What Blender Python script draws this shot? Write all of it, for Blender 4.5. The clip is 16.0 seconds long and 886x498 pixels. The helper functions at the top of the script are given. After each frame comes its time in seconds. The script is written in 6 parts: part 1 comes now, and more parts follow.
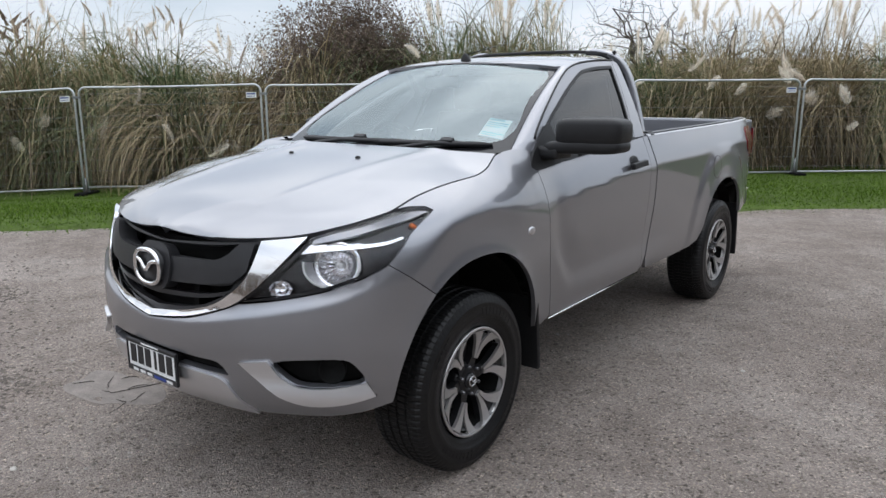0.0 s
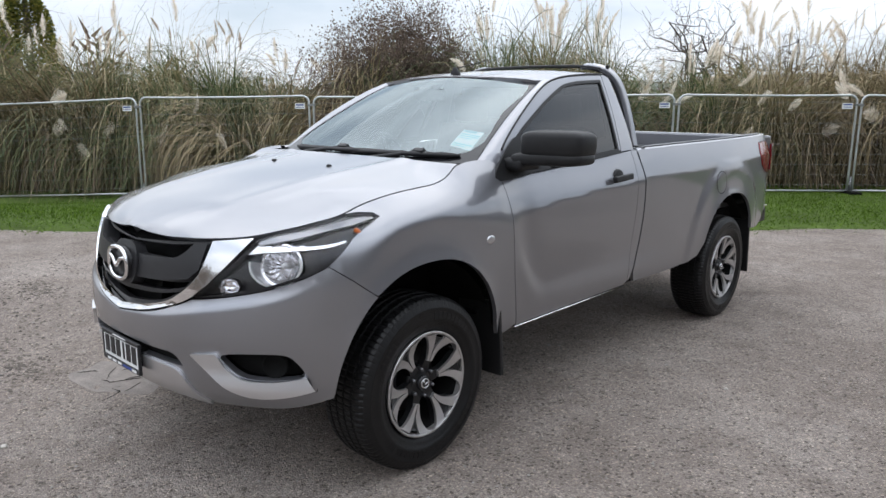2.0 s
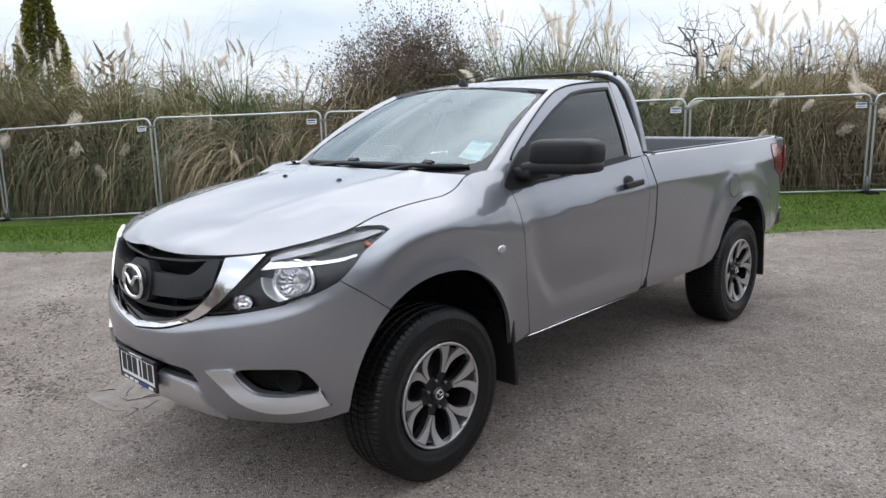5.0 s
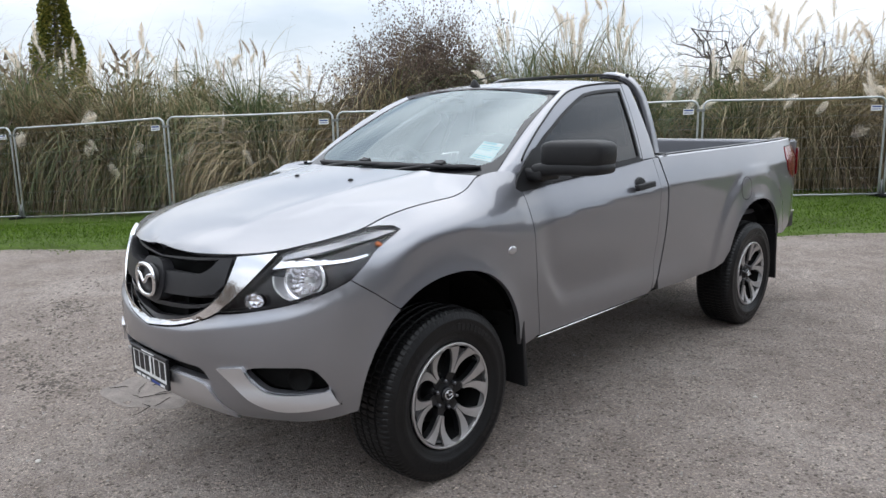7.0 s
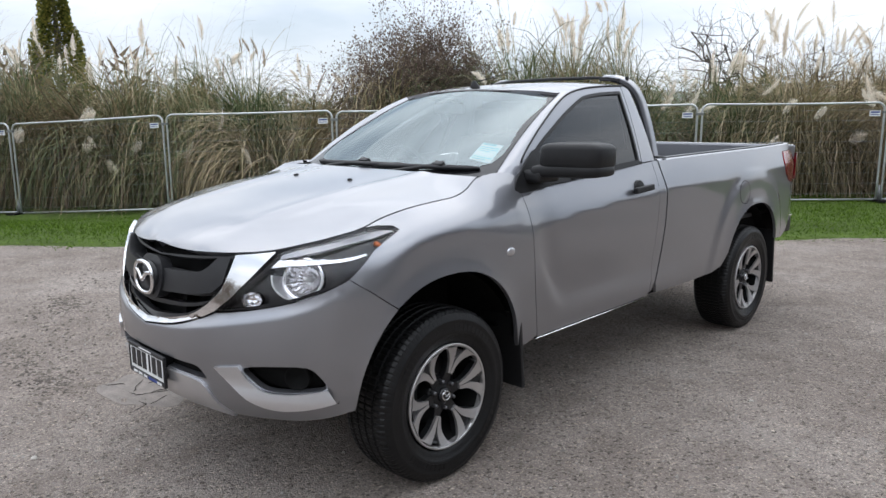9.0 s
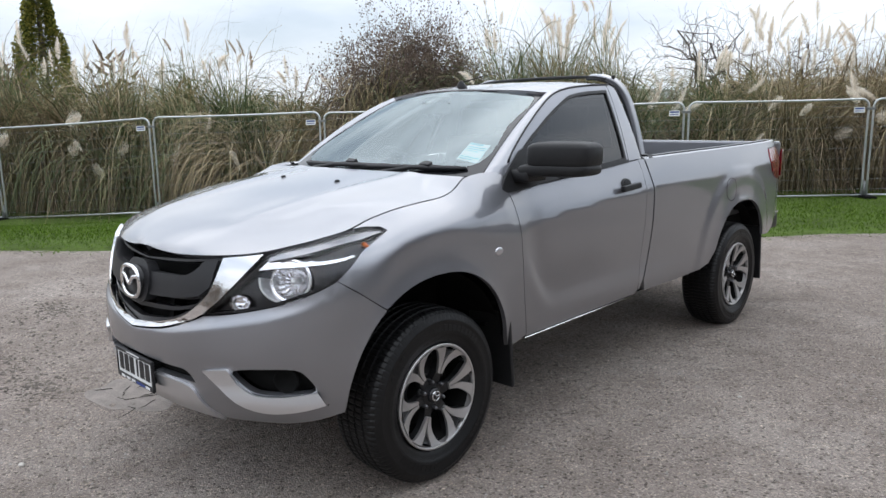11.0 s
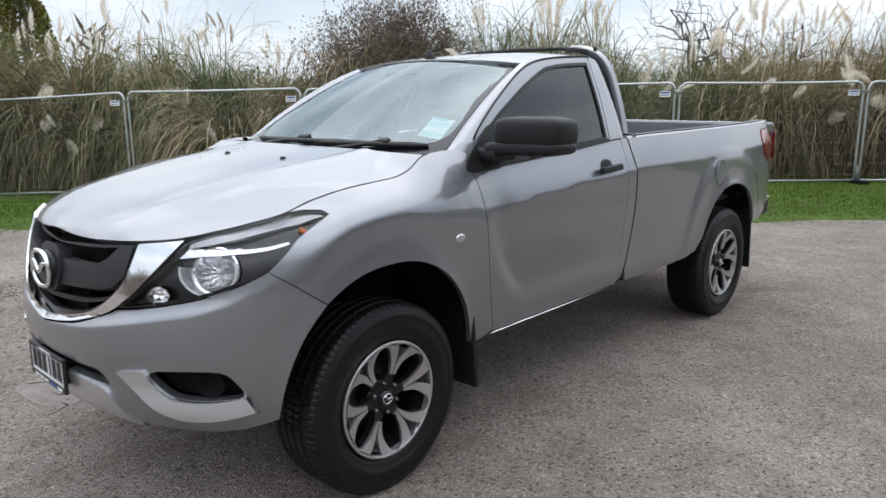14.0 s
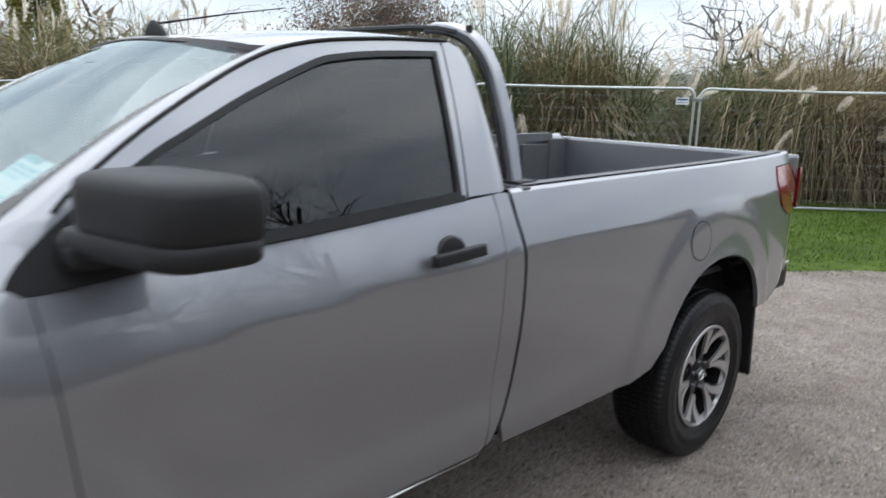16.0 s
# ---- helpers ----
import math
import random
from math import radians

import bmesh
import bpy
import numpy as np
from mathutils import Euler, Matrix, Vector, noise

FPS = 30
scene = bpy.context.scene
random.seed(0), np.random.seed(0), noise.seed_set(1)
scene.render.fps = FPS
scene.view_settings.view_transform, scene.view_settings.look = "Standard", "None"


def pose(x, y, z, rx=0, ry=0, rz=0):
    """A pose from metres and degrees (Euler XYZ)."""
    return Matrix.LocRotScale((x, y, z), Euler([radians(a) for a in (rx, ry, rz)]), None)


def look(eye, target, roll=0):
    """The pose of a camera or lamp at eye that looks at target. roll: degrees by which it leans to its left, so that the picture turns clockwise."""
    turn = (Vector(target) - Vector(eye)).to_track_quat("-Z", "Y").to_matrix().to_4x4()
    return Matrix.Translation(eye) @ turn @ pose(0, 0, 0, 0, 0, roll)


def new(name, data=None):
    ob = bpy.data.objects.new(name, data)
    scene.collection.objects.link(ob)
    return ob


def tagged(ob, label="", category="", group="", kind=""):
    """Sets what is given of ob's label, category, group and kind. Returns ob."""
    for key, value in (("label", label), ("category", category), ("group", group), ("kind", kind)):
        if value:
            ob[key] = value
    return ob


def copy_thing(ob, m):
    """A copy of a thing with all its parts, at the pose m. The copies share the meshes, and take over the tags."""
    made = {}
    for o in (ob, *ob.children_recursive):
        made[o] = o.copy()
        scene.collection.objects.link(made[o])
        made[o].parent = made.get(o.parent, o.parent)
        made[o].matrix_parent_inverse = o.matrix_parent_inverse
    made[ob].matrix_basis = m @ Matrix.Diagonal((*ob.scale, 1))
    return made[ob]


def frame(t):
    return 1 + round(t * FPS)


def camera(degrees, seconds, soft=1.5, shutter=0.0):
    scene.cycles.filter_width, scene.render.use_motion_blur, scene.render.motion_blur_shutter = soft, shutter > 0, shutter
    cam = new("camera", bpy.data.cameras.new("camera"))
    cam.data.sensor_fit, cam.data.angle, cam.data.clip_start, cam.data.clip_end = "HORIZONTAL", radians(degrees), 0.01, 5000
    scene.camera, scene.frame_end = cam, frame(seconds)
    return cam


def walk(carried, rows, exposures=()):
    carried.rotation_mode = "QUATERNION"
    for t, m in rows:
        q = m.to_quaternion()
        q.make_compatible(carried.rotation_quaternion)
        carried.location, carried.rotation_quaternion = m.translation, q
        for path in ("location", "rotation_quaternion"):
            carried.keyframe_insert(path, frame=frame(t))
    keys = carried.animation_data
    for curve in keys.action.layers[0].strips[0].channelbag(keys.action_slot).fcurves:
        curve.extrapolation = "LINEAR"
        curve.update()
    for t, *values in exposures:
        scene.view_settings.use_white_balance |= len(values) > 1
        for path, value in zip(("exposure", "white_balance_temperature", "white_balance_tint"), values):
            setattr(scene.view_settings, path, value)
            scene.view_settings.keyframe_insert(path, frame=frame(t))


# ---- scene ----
cam = camera(63.2, 16.0, shutter=0.4)
PATH = [
    (0, (2.529, -2.343, 1.592), (1.338, -0.796, 1.16), -0.1),
    (0.5, (2.617, -2.261, 1.595), (1.376, -0.753, 1.163), -0.1),
    (1, (2.837, -2.167, 1.589), (1.514, -0.727, 1.173), -0.2),
    (1.5, (2.949, -2.136, 1.59), (1.598, -0.721, 1.175), 0.0),
    (2, (2.956, -2.131, 1.591), (1.625, -0.693, 1.192), 0.4),
    (2.5, (2.96, -2.131, 1.586), (1.633, -0.686, 1.195), 0.0),
    (3, (2.961, -2.134, 1.588), (1.636, -0.688, 1.196), -0.3),
    (3.5, (2.972, -2.137, 1.592), (1.643, -0.692, 1.207), -0.8),
    (4, (2.974, -2.124, 1.588), (1.629, -0.692, 1.212), -1.2),
    (4.5, (2.975, -2.12, 1.592), (1.619, -0.698, 1.219), -1.4),
    (5, (2.975, -2.124, 1.593), (1.609, -0.71, 1.224), -1.3),
    (7.5, (2.98, -2.13, 1.594), (1.589, -0.741, 1.227), -0.9),
    (8, (2.977, -2.132, 1.596), (1.589, -0.74, 1.229), -0.5),
    (10.5, (2.981, -2.133, 1.592), (1.611, -0.722, 1.228), -0.8),
    (11, (2.984, -2.128, 1.595), (1.621, -0.71, 1.23), -0.9),
    (11.5, (2.991, -2.122, 1.6), (1.637, -0.696, 1.236), -0.3),
    (12, (2.971, -2.13, 1.594), (1.626, -0.695, 1.233), -0.3),
    (12.5, (2.974, -2.142, 1.6), (1.627, -0.707, 1.244), 0.7),
    (13, (2.986, -2.132, 1.601), (1.637, -0.699, 1.244), 0.6),
    (13.5, (2.984, -2.074, 1.597), (1.639, -0.638, 1.235), -0.2),
    (14, (2.859, -1.786, 1.554), (1.521, -0.359, 1.137), -0.2),
    (14.5, (2.715, -1.397, 1.591), (1.336, -0.029, 1.117), 0.2),
    (15, (2.626, -0.84, 1.586), (1.256, 0.542, 1.126), -0.1),
    (15.5, (2.467, -0.345, 1.583), (1.037, 0.97, 1.106), -0.1),
    (16, (2.261, 0.211, 1.614), (0.862, 1.574, 1.185), 1.7),
]
walk(cam, [(t, look(eye, target, roll)) for t, eye, target, roll in PATH],
     [(0, -0.16, 6500, 12), (1, -0.02, 6500, 12), (3, -0.02, 6500, 12), (4, 0.0, 6500, 12), (14.5, 0.0, 6500, 11), (15.5, 0.09, 6500, 10), (16, 0.12, 6500, 10)])

# ---- world, sun, exposure ----
world = bpy.data.worlds.new("overcast_sky")
scene.world = world
world.use_nodes = True
wt = world.node_tree
wt.nodes.clear()
sky = wt.nodes.new("ShaderNodeTexSky")
sky.sky_type, sky.sun_disc = "NISHITA", False
sky.sun_elevation, sky.sun_rotation = radians(38), radians(150)
sky.air_density, sky.dust_density = 1.0, 2.0
sky_bg = wt.nodes.new("ShaderNodeBackground")
sky_bg.inputs["Strength"].default_value = 0.10
wt.links.new(sky.outputs[0], sky_bg.inputs["Color"])
cloud_bg = wt.nodes.new("ShaderNodeBackground")
where = wt.nodes.new("ShaderNodeTexCoord")
drift = wt.nodes.new("ShaderNodeMapping")
drift.inputs["Scale"].default_value = (1.0, 1.0, 3.2)
cover = wt.nodes.new("ShaderNodeTexNoise")
cover.inputs["Scale"].default_value, cover.inputs["Detail"].default_value = 2.2, 6.0
ramp = wt.nodes.new("ShaderNodeValToRGB")
ramp.color_ramp.elements[0].position, ramp.color_ramp.elements[0].color = 0.30, (0.55, 0.55, 0.55, 1)
ramp.color_ramp.elements[1].position, ramp.color_ramp.elements[1].color = 0.56, (1, 1, 1, 1)
shade = wt.nodes.new("ShaderNodeValToRGB")
shade.color_ramp.elements[0].position, shade.color_ramp.elements[0].color = 0.35, (0.77, 0.87, 0.98, 1)
shade.color_ramp.elements[1].position, shade.color_ramp.elements[1].color = 0.65, (0.93, 0.98, 1.03, 1)
split = wt.nodes.new("ShaderNodeSeparateXYZ")
dome = wt.nodes.new("ShaderNodeMapRange")        # an overcast dome is brighter overhead than at the horizon
dome.interpolation_type = "SMOOTHSTEP"
dome.inputs["From Min"].default_value, dome.inputs["From Max"].default_value = 0.0, 0.9
dome.inputs["To Min"].default_value, dome.inputs["To Max"].default_value = 1.12, 2.35
wt.links.new(where.outputs["Generated"], split.inputs[0])
wt.links.new(split.outputs["Z"], dome.inputs["Value"])
wt.links.new(dome.outputs[0], cloud_bg.inputs["Strength"])
mix = wt.nodes.new("ShaderNodeMixShader")
out = wt.nodes.new("ShaderNodeOutputWorld")
wt.links.new(where.outputs["Generated"], drift.inputs["Vector"])
wt.links.new(drift.outputs[0], cover.inputs["Vector"])
wt.links.new(cover.outputs[0], ramp.inputs[0])
wt.links.new(cover.outputs[0], shade.inputs[0])
wt.links.new(shade.outputs[0], cloud_bg.inputs["Color"])
wt.links.new(ramp.outputs[0], mix.inputs[0])
wt.links.new(sky_bg.outputs[0], mix.inputs[1])
wt.links.new(cloud_bg.outputs[0], mix.inputs[2])
wt.links.new(mix.outputs[0], out.inputs[0])

sun = new("sun", bpy.data.lights.new("sun", "SUN"))
sun.data.energy, sun.data.angle, sun.data.color = 0.7, radians(75), (1.0, 0.96, 0.90)
sun.matrix_basis = look((0, 0, 20), (7.0, -4.0, 0))


# ---- materials ----
def material(name, color, rough=0.5, metal=0.0, vary=0.15, scale=20.0, bump=0.0, bump_scale=200.0, coat=0.0, spec=0.5, random_tint=0.0, island=0.0):
    """A surface with two scales of variation in tone and gloss and a fine relief."""
    m = bpy.data.materials.new(name)
    m.use_nodes = True
    t = m.node_tree
    b = t.nodes["Principled BSDF"]
    b.inputs["Roughness"].default_value, b.inputs["Metallic"].default_value = rough, metal
    b.inputs["Coat Weight"].default_value, b.inputs["Specular IOR Level"].default_value = coat, spec
    b.inputs["Coat Roughness"].default_value = 0.03
    co = t.nodes.new("ShaderNodeTexCoord")
    big, fine = t.nodes.new("ShaderNodeTexNoise"), t.nodes.new("ShaderNodeTexNoise")
    big.inputs["Scale"].default_value, big.inputs["Detail"].default_value = scale * 0.12, 4
    fine.inputs["Scale"].default_value, fine.inputs["Detail"].default_value = scale, 5
    for n in (big, fine):
        t.links.new(co.outputs["Object"], n.inputs["Vector"])
    add = t.nodes.new("ShaderNodeMath")
    add.operation = "ADD"
    t.links.new(big.outputs[0], add.inputs[0])
    t.links.new(fine.outputs[0], add.inputs[1])
    tone = t.nodes.new("ShaderNodeMapRange")
    tone.inputs["From Min"].default_value, tone.inputs["From Max"].default_value = 0.65, 1.35
    tone.inputs["To Min"].default_value, tone.inputs["To Max"].default_value = 1 - vary, 1 + vary
    t.links.new(add.outputs[0], tone.inputs["Value"])
    value = tone.outputs[0]
    for source, amount in (("ShaderNodeObjectInfo", random_tint), ("ShaderNodeNewGeometry", island)):
        if amount:
            info = t.nodes.new(source)
            r = t.nodes.new("ShaderNodeMapRange")
            r.inputs["To Min"].default_value, r.inputs["To Max"].default_value = 1 - amount, 1 + amount
            t.links.new(info.outputs["Random" if source == "ShaderNodeObjectInfo" else "Random Per Island"], r.inputs["Value"])
            mul = t.nodes.new("ShaderNodeMath")
            mul.operation = "MULTIPLY"
            t.links.new(value, mul.inputs[0])
            t.links.new(r.outputs[0], mul.inputs[1])
            value = mul.outputs[0]
    rgb = t.nodes.new("ShaderNodeVectorMath")
    rgb.operation = "SCALE"
    rgb.inputs[0].default_value = color
    t.links.new(value, rgb.inputs["Scale"])
    t.links.new(rgb.outputs[0], b.inputs["Base Color"])
    if bump:
        n = t.nodes.new("ShaderNodeTexNoise")
        n.inputs["Scale"].default_value, n.inputs["Detail"].default_value = bump_scale, 4
        t.links.new(co.outputs["Object"], n.inputs["Vector"])
        bp = t.nodes.new("ShaderNodeBump")
        bp.inputs["Strength"].default_value, bp.inputs["Distance"].default_value = bump, 1.0 / bump_scale
        t.links.new(n.outputs[0], bp.inputs["Height"])
        t.links.new(bp.outputs[0], b.inputs["Normal"])
    return m


def glass(name, tint, ior=1.5, sheen=(0.9, 0.9, 0.9)):
    """A thin pane: clear or tinted, with a Fresnel sheen of a given tint."""
    m = bpy.data.materials.new(name)
    m.use_nodes = True
    t = m.node_tree
    t.nodes.clear()
    o, mx = t.nodes.new("ShaderNodeOutputMaterial"), t.nodes.new("ShaderNodeMixShader")
    clear, gloss, fr = t.nodes.new("ShaderNodeBsdfTransparent"), t.nodes.new("ShaderNodeBsdfGlossy"), t.nodes.new("ShaderNodeFresnel")
    clear.inputs["Color"].default_value = (*tint, 1)
    gloss.inputs["Roughness"].default_value = 0.01
    gloss.inputs["Color"].default_value = (*sheen, 1)
    fr.inputs["IOR"].default_value = ior
    t.links.new(fr.outputs[0], mx.inputs[0])
    t.links.new(clear.outputs[0], mx.inputs[1])
    t.links.new(gloss.outputs[0], mx.inputs[2])
    t.links.new(mx.outputs[0], o.inputs[0])
    return m


PAINT = material("silver_metallic_paint", (0.250, 0.254, 0.278), 0.46, 0.90, 0.03, 3, 0.03, 1400, coat=1.0)
PAINT.node_tree.nodes["Principled BSDF"].inputs["Coat IOR"].default_value = 1.95
TRIM = material("bright_silver_trim", (0.64, 0.64, 0.66), 0.30, 0.85, 0.03, 8, coat=0.6)
CHROME = material("chrome", (0.82, 0.82, 0.83), 0.06, 1.0, 0.04, 6)
BLACK = material("black_textured_plastic", (0.012, 0.012, 0.013), 0.46, 0.0, 0.2, 30, 0.25, 700, spec=0.30)
GLOSSBLACK = material("gloss_black_plastic", (0.010, 0.010, 0.012), 0.18, 0.0, 0.2, 30)
GRILLE = material("dark_grey_grille_plastic", (0.020, 0.020, 0.022), 0.42, 0.0, 0.15, 25, 0.1, 600, spec=0.35)
NUT = material("dull_dark_steel", (0.16, 0.16, 0.17), 0.35, 0.9, 0.1, 30)
SPOKE = material("dark_painted_alloy", (0.011, 0.011, 0.012), 0.30, 0.0, 0.2, 30, spec=0.4)
# UNDER: black of underbody parts, and of sheets that stand in for shade
UNDER = material("dusty_underbody_and_shade_black", (0.007, 0.007, 0.007), 0.85, 0.0, 0.4, 15, spec=0.12)
RUBBER = material("tyre_rubber", (0.0055, 0.0055, 0.006), 0.42, 0.0, 0.35, 25, 0.3, 300, spec=0.32)
ALLOY = material("machined_alloy", (0.56, 0.55, 0.55), 0.42, 0.9, 0.06, 30)
LINER = material("grey_bed_liner", (0.075, 0.077, 0.082), 0.45, 0.0, 0.15, 20, 0.2, 500)
SEAT = material("dark_seat_fabric", (0.030, 0.031, 0.034), 0.9, 0.0, 0.2, 60, 0.3, 800)
DASH = material("dark_dashboard_plastic", (0.030, 0.030, 0.032), 0.6, 0.0, 0.15, 40, 0.2, 700)
RED = material("red_lamp_lens", (0.24, 0.006, 0.012), 0.08, 0.0, 0.2, 30, coat=1.0)
AMBER = material("amber_bulb", (0.55, 0.12, 0.02), 0.2, 0.0, 0.1, 30)
WHITE = material("white_label", (0.78, 0.79, 0.79), 0.5, 0.0, 0.05, 40)
CYAN = material("pale_cyan_paper", (0.74, 0.86, 0.87), 0.6, 0.0, 0.05, 40)
TEAL = material("teal_print", (0.10, 0.42, 0.46), 0.6, 0.0, 0.1, 40)
INK = material("black_print", (0.012, 0.012, 0.014), 0.5, 0.0, 0.1, 40)
BLUE = material("blue_print", (0.02, 0.05, 0.25), 0.5, 0.0, 0.1, 40)
REFLECTOR = material("satin_lamp_reflector", (0.84, 0.84, 0.86), 0.13, 1.0, 0.05, 20)
GALV = material("galvanised_steel", (0.50, 0.52, 0.53), 0.42, 0.8, 0.18, 25)
WIRE = material("dull_fence_wire", (0.24, 0.25, 0.25), 0.55, 0.6, 0.2, 20)
# sheen stronger than glass and tinted cyan, for a pale sky reflection
SCREEN_GLASS = glass("windscreen_glass", (0.84, 0.93, 0.91), 2.7, (0.86, 0.97, 1.0))
SIDE_GLASS = glass("tinted_side_glass", (0.16, 0.16, 0.17), 1.65)
LAMP_GLASS = glass("clear_lamp_cover", (0.97, 0.97, 0.98), 1.33)


# ---- mesh helpers ----
def mesh_object(name, verts, faces, mat, parent=None, label="", flat=False, normals=None):
    me = bpy.data.meshes.new(name)
    me.from_pydata([tuple(v) for v in verts], [], [tuple(f) for f in faces])
    me.materials.append(mat)
    if not flat:
        me.polygons.foreach_set("use_smooth", [True] * len(me.polygons))
    if normals is not None:
        me.normals_split_custom_set_from_vertices(normals)
    me.update()
    ob = new(name, me)
    if parent is not None:
        ob.parent = parent
    if label:
        ob["label"] = label
    return ob


def part(name, bm, mat, parent, label="", flat=True):
    """Links a bmesh as one mesh object under a thing or a part."""
    me = bpy.data.meshes.new(name)
    bmesh.ops.recalc_face_normals(bm, faces=bm.faces)
    bm.to_mesh(me)
    bm.free()
    me.materials.append(mat)
    if not flat:
        me.polygons.foreach_set("use_smooth", [True] * len(me.polygons))
    ob = new(name, me)
    if parent is not None:
        ob.parent = parent
    if label:
        ob["label"] = label
    return ob


def box(x0, x1, y0, y1, z0, z1, bevel=0.0, seg=2, bm=None):
    bm = bm or bmesh.new()
    made = bmesh.ops.create_cube(bm, size=1, matrix=Matrix.LocRotScale(((x0 + x1) / 2, (y0 + y1) / 2, (z0 + z1) / 2), None, (x1 - x0, y1 - y0, z1 - z0)))
    if bevel:
        edges = list({e for v in made["verts"] for e in v.link_edges})
        bmesh.ops.bevel(bm, geom=edges, offset=bevel, segments=seg, affect="EDGES", profile=0.7)
    return bm


def tube(points, radius, sides=8, closed=False, cap=True):
    """Vertices and faces of a round bar along points; radius may be a list."""
    pts = [Vector(p) for p in points]
    n = len(pts)
    rs = radius if isinstance(radius, (list, tuple)) else [radius] * n
    verts, faces, side = [], [], None
    for i, p in enumerate(pts):
        a = pts[(i - 1) % n] if closed or i > 0 else p
        b = pts[(i + 1) % n] if closed or i < n - 1 else p
        d = (b - a).normalized()
        if side is None:
            side = d.cross(Vector((0, 0, 1)) if abs(d.z) < 0.9 else Vector((1, 0, 0))).normalized()
        side = (side - d * side.dot(d)).normalized()
        up = d.cross(side)
        for k in range(sides):
            w = 2 * math.pi * k / sides
            verts.append(p + (side * math.cos(w) + up * math.sin(w)) * rs[i])
    for i in range(n if closed else n - 1):
        j = (i + 1) % n
        for k in range(sides):
            l = (k + 1) % sides
            faces.append((i * sides + k, i * sides + l, j * sides + l, j * sides + k))
    if cap and not closed:
        faces += [tuple(range(sides))[::-1], tuple(range((n - 1) * sides, n * sides))]
    return verts, faces


def merge(*shapes):
    verts, faces = [], []
    for v, f in shapes:
        o = len(verts)
        verts += list(v)
        faces += [tuple(i + o for i in g) for g in f]
    return verts, faces


def lathe(profile, seg=48, axis="x", arc=(0, 360), wobble=None):
    """Turns (distance along the axis, radius) round an axis."""
    verts, faces, m = [], [], len(profile)
    full = arc[1] - arc[0] >= 360
    cols = seg if full else seg + 1
    for i in range(cols):
        w = radians(arc[0] + (arc[1] - arc[0]) * i / seg)
        for j, (a, r) in enumerate(profile):
            r += wobble(i, j) if wobble else 0
            c, s = r * math.cos(w), r * math.sin(w)
            verts.append((a, c, s) if axis == "x" else (c, a, s) if axis == "y" else (c, s, a))
    for i in range(seg):
        k = (i + 1) % cols
        for j in range(m - 1):
            faces.append((i * m + j, k * m + j, k * m + j + 1, i * m + j + 1))
    return verts, faces


def inside(p, loop):
    hit, n = False, len(loop)
    for i in range(n):
        (x1, y1), (x2, y2) = loop[i], loop[(i + 1) % n]
        if (y1 > p[1]) != (y2 > p[1]) and p[0] < (x2 - x1) * (p[1] - y1) / (y2 - y1) + x1:
            hit = not hit
    return hit


def dense(loop, step):
    out = []
    for i, a in enumerate(loop):
        b = loop[(i + 1) % len(loop)]
        n = max(1, int(math.ceil(math.hypot(b[0] - a[0], b[1] - a[1]) / step)))
        out += [(a[0] + (b[0] - a[0]) * k / n, a[1] + (b[1] - a[1]) * k / n) for k in range(n)]
    return out


def fold(line, step):
    out = []
    for a, b in zip(line, line[1:]):
        n = max(1, int(math.ceil(math.hypot(b[0] - a[0], b[1] - a[1]) / step)))
        out += [(a[0] + (b[0] - a[0]) * k / n, a[1] + (b[1] - a[1]) * k / n) for k in range(n)]
    return out + [tuple(line[-1])]


def shrink(loop, d):
    """The loop moved inwards by d."""
    area = sum(a[0] * b[1] - b[0] * a[1] for a, b in zip(loop, loop[1:] + loop[:1]))
    sgn, out, n = (1 if area > 0 else -1), [], len(loop)
    for i in range(n):
        a, p, b = loop[i - 1], loop[i], loop[(i + 1) % n]
        n1, n2 = Vector((-(p[1] - a[1]), p[0] - a[0])), Vector((-(b[1] - p[1]), b[0] - p[0]))
        if n1.length < 1e-9 or n2.length < 1e-9:
            continue
        n1.normalize(), n2.normalize()
        m = n1 + n2
        m = m / max(m.dot(m) / 2, 0.5)
        out.append((p[0] + sgn * d * m.x, p[1] + sgn * d * m.y))
    return out


from mathutils.geometry import delaunay_2d_cdt


